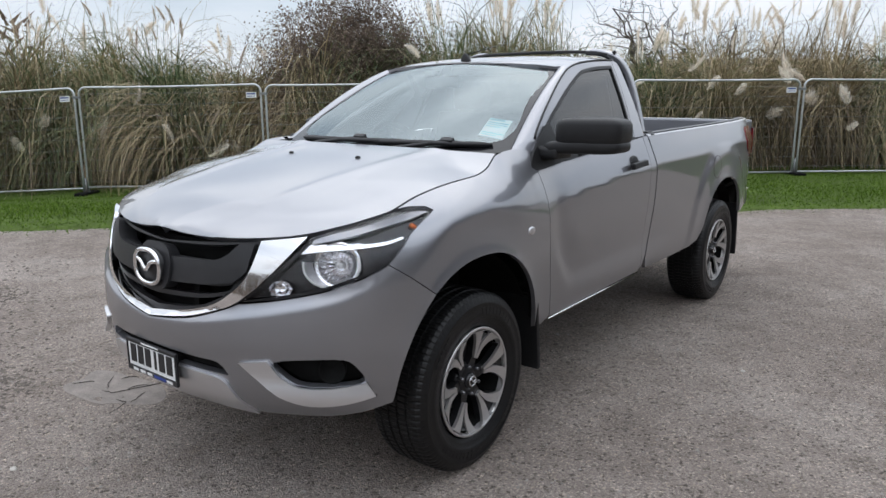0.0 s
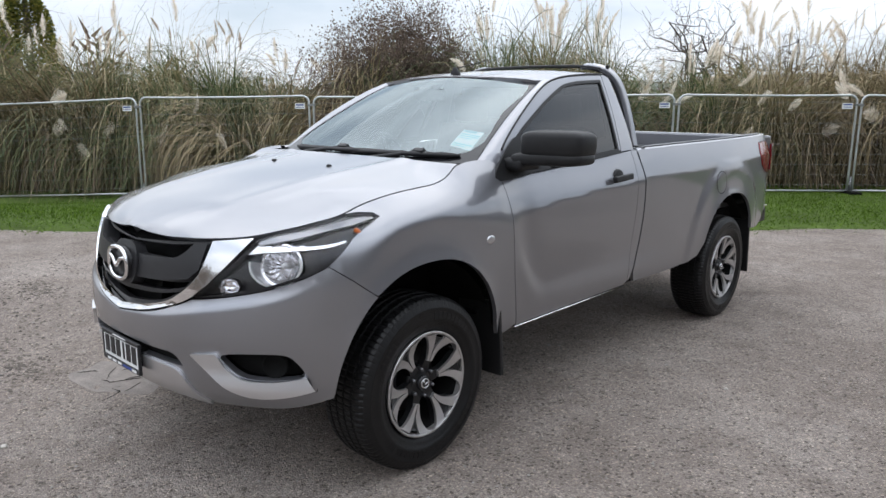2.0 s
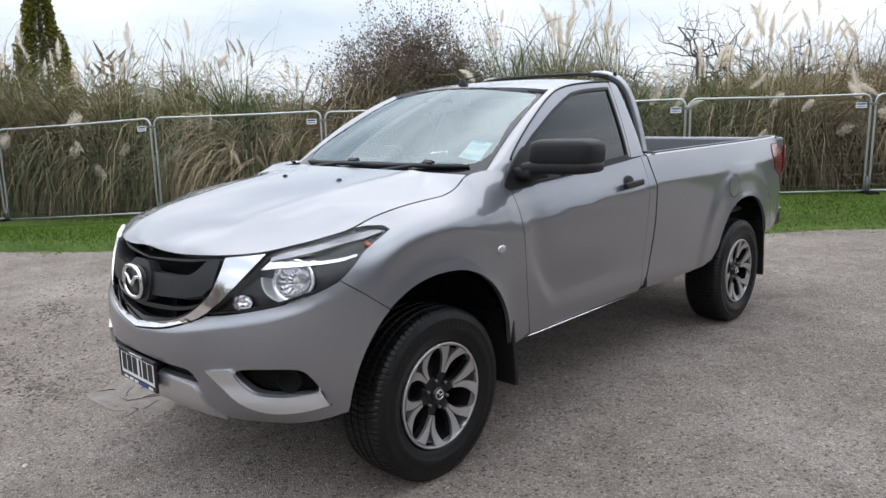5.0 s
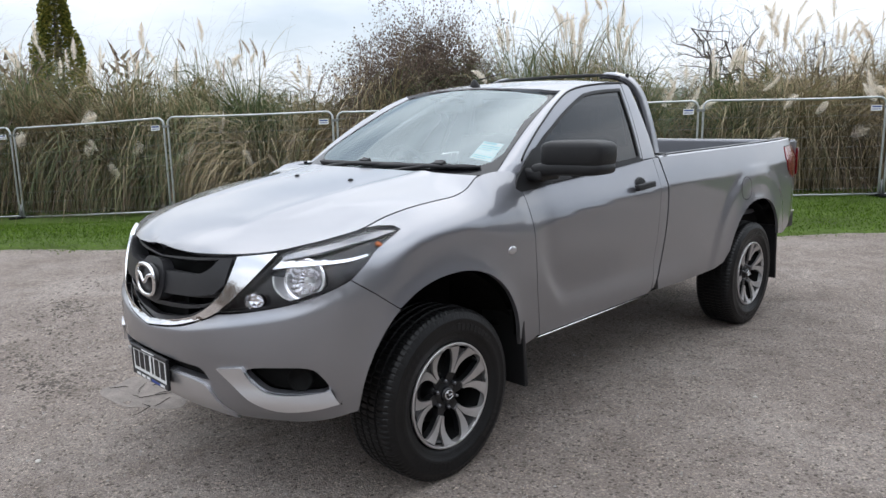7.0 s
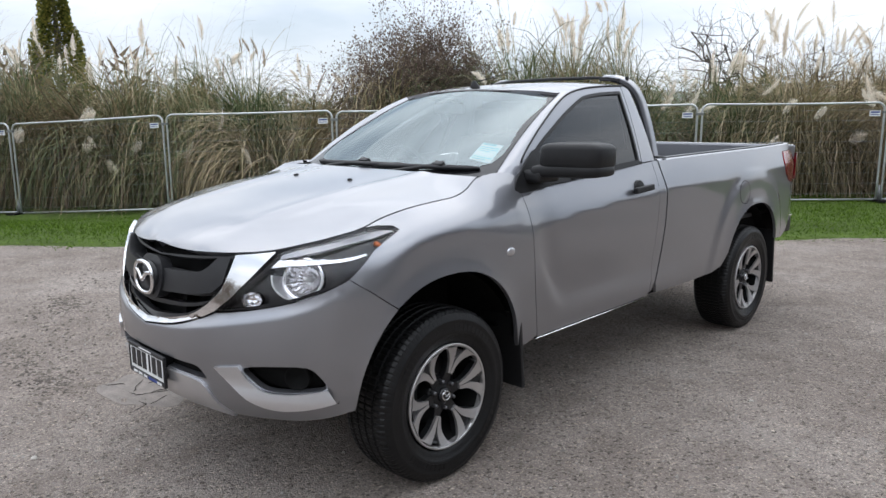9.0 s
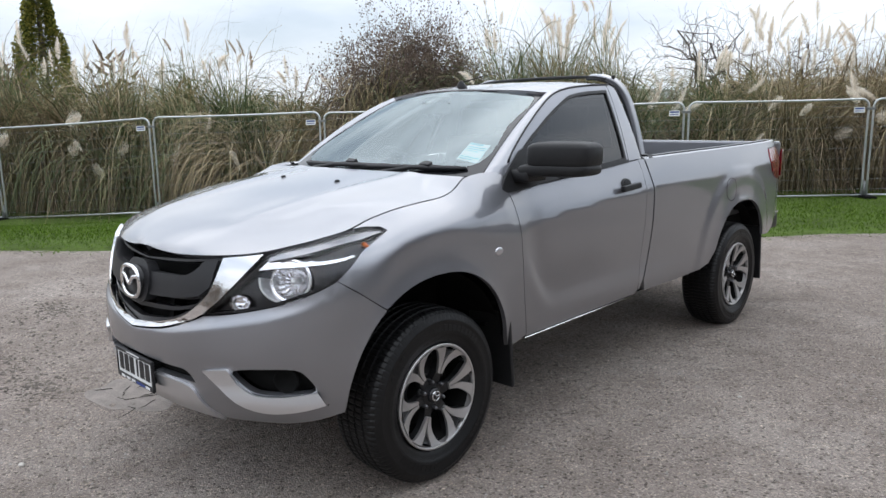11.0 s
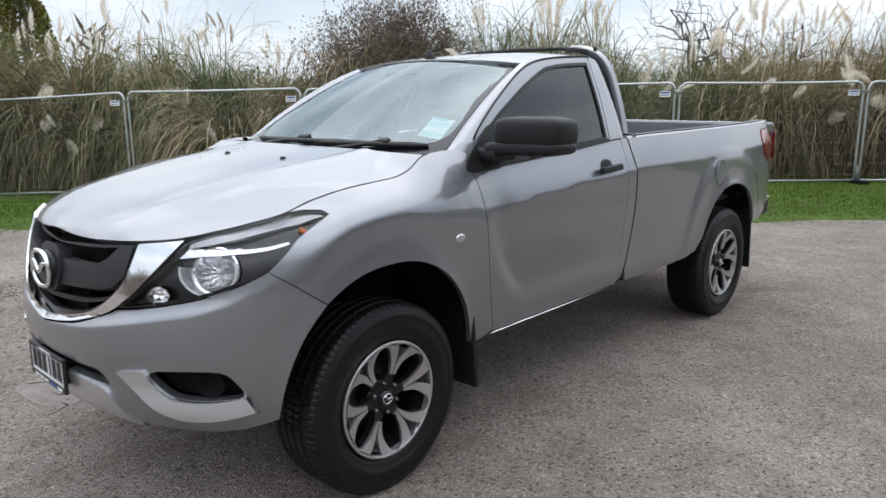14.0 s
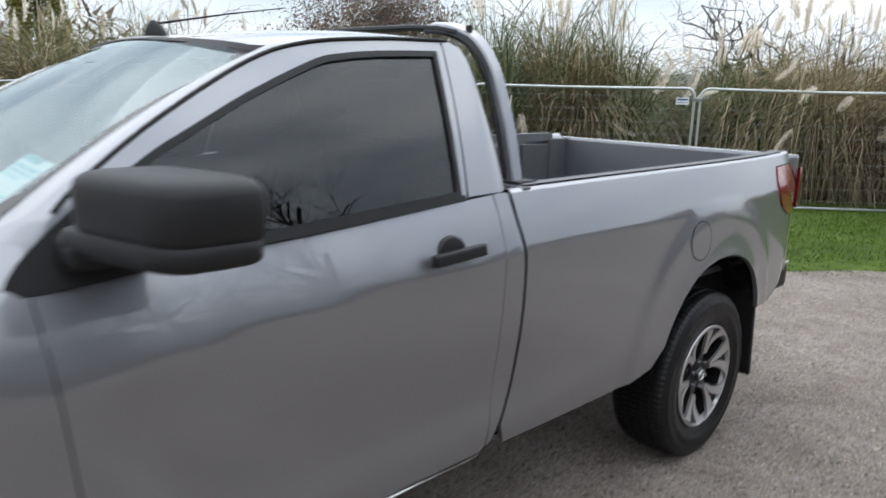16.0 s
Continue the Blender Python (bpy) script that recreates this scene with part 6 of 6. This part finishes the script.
def pampas(a, c, height, plumes, tall, lean=None):
    p = fence_place(a, c)
    p.z = ground_z(p.x, p.y) - 0.03
    root = thing("pampas_clump", "arching green and tan pampas grass clump with feathery plumes" if plumes else "arching green and tan pampas grass clump behind the fence", "pampas grass", "pampas clumps behind the fence", tuple(p))
    root.rotation_euler = (0, 0, rng.uniform(0, 6.28))
    s = height / 1.16
    root.scale = (0.82 * min(s, 1.5), 0.82 * min(s, 1.5), s)
    tan = rng.random() < (0.55 if a > 9.3 else 0.40 if a > 6.5 else 0.28)
    for name, meshes in (("leaves", tan_meshes if tan else leaf_meshes), ("dry_leaves", dry_meshes)):
        ob = new(name, rng.choice(meshes))
        ob.parent = root
        ob["label"] = ("long tan blades" if tan else "long green blades") if name == "leaves" else "dry tan blades"
    towards = math.atan2(-ACROSS.y, -ACROSS.x) - root.rotation_euler.z
    for _ in range(plumes):
        az, ln = (rng.uniform(0, 6.28) if lean is None else towards + rng.uniform(-0.9, 0.9)), (lean if lean is not None else rng.uniform(0.02, 0.22))
        h = 1.12 * tall * rng.uniform(0.82, 1.05) / s
        top = Vector((math.cos(az) * math.sin(ln) * h, math.sin(az) * math.sin(ln) * h, math.cos(ln) * h))
        if lean is not None:
            out, up = rng.uniform(1.30, 1.75) / root.scale.x, tall * rng.uniform(0.50, 1.0) / s
            top = Vector((math.cos(az) * out, math.sin(az) * out, up))
        v, f = tube([(0, 0, 0.1), tuple(top * 0.5 + Vector((0, 0, 0.08 * h))), tuple(top)], [0.005, 0.004, 0.003], 4)
        st = mesh_object("stalk", v, f, STALK, root, "pale plume stalk")
        thin = -2.5 < a < 3.4 and rng.random() < 0.3
        pl = new("plume", rng.choice(thin_plumes if thin else plume_meshes))
        pl.parent = st
        pl["label"] = "slender tan seed plume, coloured darker for the light behind it" if thin else "feathery cream seed plume"
        pl.location = top
        if lean is None:
            pl.rotation_euler = (rng.uniform(-0.15, 0.15), ln * 1.5, az)
        else:                                    # nodding over, more along the fence than across it
            pl.rotation_euler = (rng.uniform(-0.2, 0.2), rng.uniform(0.5, 2.1), towards + rng.choice((-1, 1)) * rng.uniform(0.9, 1.7))
        k = rng.uniform(0.6, 1.0)
        pl.scale = (k, k, k / s)


# rows behind the fence, nearest first
for row, (c0, gap) in enumerate(((2.05, 1.0), (2.95, 1.15), (4.0, 1.35))):
    a = -8.5 + 0.4 * row
    while a < 21:
        h = leaf_top(a) * rng.uniform(0.86, 1.06) * (0.90 if row == 0 else 1.0)
        if not (9.75 < a < 10.75 and row > 0):
            rich = 7.0 < a < 9.6 or 11.0 < a < 18
            n = (rng.choice((1, 2, 2, 3)) if row == 0 else rng.choice((5, 6, 7, 8)) if rich else rng.choice((2, 3, 3)))
            if 4.0 < a < 5.9:
                n = 0
            pampas(a, c0 + rng.uniform(-0.25, 0.25), h, n, h + rng.uniform(0.15, 0.75) if row else rng.choice((1.5, 1.8, 2.1, 2.4)), None if row else rng.choice((0.4, 0.6, 0.8, 0.95)))
        a += gap * rng.uniform(0.85, 1.15)


# bare trees and shrubs: tapered limbs that fork again and again
def branching(rng, base, height, radius, depth, spread, fork, up=0.15, wiggle=0.25, taper=(0.62, 0.82)):
    shapes, tips = [], []

    def grow(p, d, length, r, level):
        pts, rs, n = [p.copy()], [r], 6 if level < 2 else 4
        for i in range(n):
            d = (d + Vector((rng.gauss(0, wiggle), rng.gauss(0, wiggle), rng.gauss(0, wiggle) + up)) * 0.5).normalized()
            p = p + d * length / n
            pts.append(p.copy())
            rs.append(r * (1 - 0.32 * (i + 1) / n))
        shapes.append(tube(pts, rs, 6 if level < 2 else 4 if level < 4 else 3, cap=False))
        if level >= depth:
            tips.append((p.copy(), d.copy()))
            return
        for k in range(fork(level)):
            j = rng.randint(2, n)
            side = Vector((rng.gauss(0, 1), rng.gauss(0, 1), rng.gauss(0, 0.6))).normalized()
            grow(pts[j], (d * (1 - spread) + side * spread).normalized(), length * rng.uniform(0.55, 0.85), rs[j] * rng.uniform(*taper), level + 1)
        tips.append((p.copy(), d.copy()))
    grow(Vector(base), Vector((0, 0, 1)), height, radius, 0)
    return shapes, tips


def bare_tree(rng, height, depth=5, spread=0.55, fork=lambda l: 3 if l < 3 else 2, radius=0.16, mat=None, wiggle=0.3, up=0.12, taper=(0.50, 0.68)):
    shapes, tips = branching(rng, (0, 0, -0.1), height * 0.30, radius, depth, spread, fork, up, wiggle, taper)
    return mesh_only("trunk", *merge(*shapes[:1]), mat or BARK), mesh_only("crown", *merge(*shapes[1:]), mat or BARK), tips


def place_tree(name, meshes, at, label, category, rz=0.0, scale=1.0, group=""):
    root = thing(name, label, category, group, at)
    root.rotation_euler = (0, 0, rz)
    root.scale = (scale, scale, scale)
    for n, me in zip(("trunk", "crown"), meshes):
        ob = new(n, me)
        ob.parent = root
    return root


def on_ground(p):
    return (p[0], p[1], ground_z(p[0], p[1]))


t_rng = random.Random(21)
gnarled = bare_tree(t_rng, 8.0, 5, 0.60, lambda l: 5 if l < 1 else 3, 0.11, DARK_BARK, 0.80, 0.14, (0.58, 0.76))
q = fence_place(12.4, 6.5)
place_tree("bare_tree", gnarled[:2], on_ground(q), "leafless gnarled grey tree behind the pampas grass", "tree", 0.4, 1.12)
q = fence_place(15.0, 7.2)
place_tree("bare_tree", gnarled[:2], on_ground(q), "leafless gnarled grey tree behind the pampas grass", "tree", 2.6, 0.95)

# brown shrub
s_rng = random.Random(5)
shapes, tips = [], []
for k in range(18):
    az = k * 0.37
    sh, tp = branching(s_rng, (0.35 * math.cos(az), 0.35 * math.sin(az), 0), 1.35, 0.040, 5, 0.52, lambda l: 4 if l < 2 else 3, 0.18, 0.36)
    shapes += sh
    tips += tp
shrub = thing("twiggy_shrub", "dense brown twiggy shrub with sparse small leaves", "shrub", at=on_ground(fence_place(4.9, 3.0)))
shrub.scale = (1.06, 1.06, 1.22)
v, f = merge(*shapes)
tagged(mesh_object("twig_mass", v, f, TWIG, shrub, "fine brown twigs"), kind="stuff")
v, f = [], []
for p, d in tips:
    for k in range(4):
        c = p + Vector((s_rng.gauss(0, 0.06), s_rng.gauss(0, 0.06), s_rng.gauss(0, 0.06)))
        s = Vector((s_rng.gauss(0, 1), s_rng.gauss(0, 1), s_rng.gauss(0, 1))).normalized() * 0.026
        u = s.cross(d).normalized() * 0.016
        o = len(v)
        v += [c - s, c + u, c + s, c - u]
        f.append((o, o + 1, o + 2, o + 3))
mesh_object("small_leaves", v, f, BUSH_LEAF, shrub, "sparse small brown leaves")

# conifer far off
c_rng = random.Random(9)
cone = thing("conifer", "dark green conical conifer with yellowish tips", "conifer", at=(-41.2, 12.3, 0.3))
v, f = tube([(0, 0, -0.3), (0, 0, 4), (0, 0, 9)], [0.28, 0.2, 0.04], 8)
mesh_object("trunk", v, f, BARK, cone)
v, f = [], []
for k in range(17000):
    t = c_rng.random() ** 0.75
    az = c_rng.uniform(0, 2 * math.pi)
    z = 0.8 + 8.3 * t
    wave = noise.noise(Vector((math.cos(az) * 1.6, math.sin(az) * 1.6, z * 1.1)))
    reach = (2.15 * (1 - t) ** 0.72 + 0.05) * (0.92 + 0.30 * wave)
    r = reach * (0.25 + 0.75 * c_rng.random() ** 0.5)
    c = Vector((r * math.cos(az), r * math.sin(az), z + c_rng.gauss(0, 0.06) - 0.10 * r))
    d = Vector((math.cos(az), math.sin(az), c_rng.uniform(-0.3, 0.6))).normalized() * c_rng.uniform(0.14, 0.32) * (0.35 + 0.65 * (1 - t))
    s = d.cross(Vector((c_rng.gauss(0, 1), c_rng.gauss(0, 1), 1))).normalized() * 0.075
    o = len(v)
    v += [c, c + d * 0.6 + s, c + d, c + d * 0.6 - s]
    f.append((o, o + 1, o + 2, o + 3))
mesh_object("crown", v, f, CONIFER, cone, "dense sprays of needles")

# bare trees behind the camera and around the yard
tall = [bare_tree(random.Random(k), 15.0, 6, 0.52, lambda l: 5 if l < 2 else 3, 0.30, BARK, 0.30, 0.16)[:2] for k in (31, 44, 57)]
o_rng = random.Random(3)
for i in range(13):
    y = -26 + i * 4.6 + o_rng.uniform(-1.2, 1.2)
    x = 13.5 + o_rng.uniform(-1.5, 2.5) - 0.004 * (y - 8) ** 2
    if y < 13:
        place_tree("bare_tree", tall[i % 3], (x, y, 0), "tall leafless tree at the edge of the yard", "tree", o_rng.uniform(0, 6), o_rng.uniform(0.8, 1.15), "bare trees round the yard")
thicket = [bare_tree(random.Random(k), 8.5, 6, 0.60, lambda l: 6 if l < 1 else 4 if l < 3 else 3, 0.10, BARK, 0.34, 0.12, (0.60, 0.80))[:2] for k in (61, 73)]
for i in range(7):
    place_tree("bare_tree", thicket[i % 2], (12.0 + o_rng.uniform(-0.8, 1.2), 3.0 + i * 1.1 + o_rng.uniform(-0.4, 0.4), 0), "dense leafless tree with fine twigs beside the yard", "tree", o_rng.uniform(0, 6), o_rng.uniform(1.0, 1.25), "bare trees round the yard")
for x, y, s in ((-45, 10.5, 0.9), (-43, 16.5, 0.62), (-48, 9.0, 0.8), (-42, 22, 0.45)):
    place_tree("bare_tree", tall[int(abs(x)) % 3], (x, y, 0.5), "tall leafless tree far behind the fence", "tree", x, s * 0.6, "far bare trees")

# hedge and scrub all round, too far to tell the plants apart
h_rng = random.Random(12)
v, f = [], []


def scrub(x, y, z0, r, h, n, leaf):
    for _ in range(n):
        az, el = h_rng.uniform(0, 2 * math.pi), h_rng.random()
        k = r * math.sqrt(h_rng.random()) * (1 - 0.55 * el)
        c = Vector((x + k * math.cos(az), y + k * math.sin(az), z0 + h * el * (0.75 + 0.5 * h_rng.random())))
        d = Vector((h_rng.gauss(0, 0.5), h_rng.gauss(0, 0.5), h_rng.uniform(0.2, 1.2))).normalized() * leaf * h_rng.uniform(0.6, 1.4)
        s = d.cross(Vector((h_rng.gauss(0, 1), h_rng.gauss(0, 1), 0.3))).normalized() * leaf * 0.16
        o = len(v)
        v.extend((c - s, c + s, c + d))
        f.append((o, o + 1, o + 2))


for i in range(40):
    y = -32 + i * 1.55
    scrub(15.8 - 0.004 * (y - 8) ** 2 + h_rng.uniform(-0.8, 0.8), y, -0.1, 1.8, h_rng.uniform(2.4, 4.0), 1200 if y > 1 else 450, 0.40)
for i in range(34):
    x = -40 + i * 1.7
    scrub(x, -28 + h_rng.uniform(-2, 2), -0.1, 1.9, h_rng.uniform(2.5, 4.5), 320, 0.6)
for i in range(22):
    y = -30 + i * 2.0
    scrub(-34 + h_rng.uniform(-2, 2), y, -0.1, 2.0, h_rng.uniform(2.0, 4.0), 230, 0.6)
for i in range(60):
    p = fence_place(-14 + i * 0.85, 13 + h_rng.uniform(-2, 3))
    scrub(p.x, p.y, ground_z(p.x, p.y) - 0.1, 1.6, h_rng.uniform(0.9, 1.7) if 9 < -14 + i * 0.85 < 12.5 else h_rng.uniform(1.2, 2.0), 420, 0.26)
hedge = mesh_object("scrub_belt", v, f, BUSH_LEAF)
tagged(hedge, "brown scrub and hedges round the yard", "scrub", kind="stuff")

# low hill shape standing in for a house roof behind a gap in the grass
FAR_GREY = material("far_grey", (0.20, 0.21, 0.19), 0.95, 0.0, 0.25, 0.6)
v, f = [], []
for i in range(61):
    u = i / 60
    for j in range(9):
        q = j / 8
        x, y = -135 + 240 * u, 150 + 60 * q - 25 * u
        h = 8.5 * math.sin(math.pi * min(max(q * 1.05, 0), 1)) * (0.55 + 0.45 * math.sin(3.0 * u + 0.5) + 0.16 * fbm(x, y, 0.03)) * smooth(0, 0.12, u) * smooth(0, 0.12, 1 - u)
        v.append((x, y, -0.5 + h))
f = [(i * 9 + j, (i + 1) * 9 + j, (i + 1) * 9 + j + 1, i * 9 + j + 1) for i in range(60) for j in range(8)]
tagged(mesh_object("far_hill", v, f, FAR_GREY), "low grey-green hill shape standing in for a far house roof", "hill", kind="structure")

# ---- grass blades, stones, worn ground ----
def scatter_grass():
    r = np.random.RandomState(4)
    v, f = [], []
    n = 150000
    a = r.uniform(-9, 21, n)
    q = r.uniform(0, 1, n) ** 0.85
    for i in range(n):
        e = grass_edge(a[i])
        c = e + (1.2 - e) * q[i]
        if q[i] < 0.05 and r.rand() < 0.5:
            c = e - abs(r.randn()) * 0.12
        p = FENCE_A + ALONG * float(a[i]) + ACROSS * float(c)
        z = ground_z(p.x, p.y) + 0.02
        w, h = r.uniform(0.004, 0.009), r.uniform(0.02, 0.062) * (0.6 if q[i] < 0.08 else 1)
        az = r.uniform(0, 3.14)
        dx, dy = math.cos(az) * w, math.sin(az) * w
        lx, ly = r.randn() * 0.03, r.randn() * 0.03
        o = len(v)
        v += [(p.x - dx, p.y - dy, z), (p.x + dx, p.y + dy, z), (p.x + lx, p.y + ly, z + h)]
        f.append((o, o + 1, o + 2))
    return v, f


v, f = scatter_grass()
tagged(mesh_object("grass_blades", v, f, GRASS), "short lush green grass on the verge", "grass", kind="stuff")

STONE = leafy("loose_stone", [(0.0, (0.15, 0.135, 0.12)), (0.5, (0.29, 0.27, 0.25)), (0.85, (0.40, 0.38, 0.36)), (1.0, (0.60, 0.58, 0.55))], 0.9, 0)
r = np.random.RandomState(8)
v, f = [], []
for i in range(15000):
    if i < 9500:
        x, y = r.uniform(-3.2, 3.4), r.uniform(-2.2, 5.0)
    else:
        x, y = r.uniform(-9, 6), r.uniform(-2.5, 11)
    a, c = fence_coords(x, y)
    if c > grass_edge(a):
        continue
    s = 0.0028 + 0.0060 * r.rand() ** 3 + (0.006 if r.rand() < 0.015 else 0)
    z = ground_z(x, y) + s * 0.25
    o = len(v)
    w = r.uniform(0, 6.28)
    for k in range(5):
        t = w + k * 1.257
        q = s * r.uniform(0.75, 1.25)
        v.append((x + q * math.cos(t), y + q * math.sin(t), z - s * 0.3))
    v.append((x + r.randn() * s * 0.2, y + r.randn() * s * 0.2, z + s * r.uniform(0.4, 0.8)))
    f += [(o + k, o + (k + 1) % 5, o + 5) for k in range(5)]
tagged(mesh_object("loose_gravel", v, f, STONE, flat=True), "scattered small loose stones", "gravel", kind="stuff")
for x, y, s in ((1.52, 1.80, 0.011), (-1.95, 0.30, 0.012), (2.35, 1.9, 0.010), (-0.651, -1.238, 0.014)):
    o = bmesh.new()
    bmesh.ops.create_icosphere(o, subdivisions=2, radius=s)
    for q in o.verts:
        q.co = Vector((q.co.x * 1.3, q.co.y, q.co.z * 0.65)) * (1 + 0.25 * noise.noise(q.co * 90 + Vector((x, y, 0))))
    st = part("pebble", o, material("pale_pebble", (0.5, 0.47, 0.43), 0.9, 0, 0.2, 60) if "pale_pebble" not in bpy.data.materials else bpy.data.materials["pale_pebble"], None, flat=False)
    st.location = (x, y, ground_z(x, y) + s * 0.4)
    tagged(st, "small pale stone lying on the gravel", "stone", "pale stones")

# smooth cracked patch in front of the bumper
PATCH = material("smooth_packed_patch", (0.215, 0.188, 0.170), 0.9, 0.0, 0.30, 110, 0.7, 160)
loop = [(-1.14 + (0.33 + 0.05 * math.sin(3 * w) + 0.03 * math.sin(5 * w + 1)) * math.cos(w) * 0.95 + 0.05 * math.sin(w), -0.53 + (0.20 + 0.03 * math.sin(2 * w + 1)) * math.sin(w)) for w in np.linspace(0, 2 * math.pi, 40)[:-1]]
def patch_fn(x, y):
    return (x, y, ground_z(x, y) + 0.002 + 0.004 * fbm(x, y, 6))
vv, ff, nn = sheet(loop, patch_fn, 0.04, rim=0.01)
patch = mesh_object("worn_patch", vv, ff, PATCH, normals=nn)
tagged(patch, "smooth worn patch of packed gravel with cracks", "ground patch", kind="structure")
k_rng = random.Random(2)
shapes = []
for x, y, az, L in ((-1.05, -0.50, 0.5, 0.26), (-1.05, -0.50, 2.2, 0.13), (-1.05, -0.50, -1.7, 0.16), (-0.95, -0.45, -0.9, 0.14), (-1.15, -0.56, 2.9, 0.20), (-0.98, -0.60, 0.2, 0.22), (-1.22, -0.44, 1.1, 0.12), (-1.30, -0.55, -2.4, 0.13)):
    pts = [(x, y)]
    for i in range(6):
        az += k_rng.gauss(0, 0.35)
        x, y = x + math.cos(az) * L / 6, y + math.sin(az) * L / 6
        pts.append((x, y))
    shapes.append(tube([(px, py, ground_z(px, py) + 0.0075) for px, py in pts], [0.001] + [0.0022] * 4 + [0.0015, 0.0006], 4, cap=False))
mesh_object("crack", *merge(*shapes), UNDER, patch, "thin dark cracks", flat=True)
# broken earth further out
v, f = [], []
for cx, cy, n, sx, sy in ((-3.58, -0.12, 420, 0.22, 0.10), (-2.42, -0.82, 260, 0.30, 0.10), (-1.68, -0.84, 240, 0.14, 0.10), (-3.0, -0.45, 160, 0.5, 0.12), (-4.6, 0.5, 160, 0.4, 0.25)):
    for _ in range(n):
        x, y, s = cx + k_rng.gauss(0, sx), cy + k_rng.gauss(0, sy), k_rng.uniform(0.004, 0.022)
        z = ground_z(x, y)
        o = len(v)
        for j in range(5):
            t = j * 1.257 + k_rng.random()
            q = s * k_rng.uniform(0.7, 1.4)
            v.append((x + q * math.cos(t), y + q * math.sin(t), z - 0.003))
        v.append((x, y, z + s * k_rng.uniform(0.2, 0.6)))
        f += [(o + j, o + (j + 1) % 5, o + 5) for j in range(5)]
tagged(mesh_object("broken_crust", v, f, material("dark_crust", (0.115, 0.098, 0.084), 0.95, 0, 0.3, 30, island=0.4), flat=True), "broken dark crust on the gravel", "gravel crust", kind="stuff")
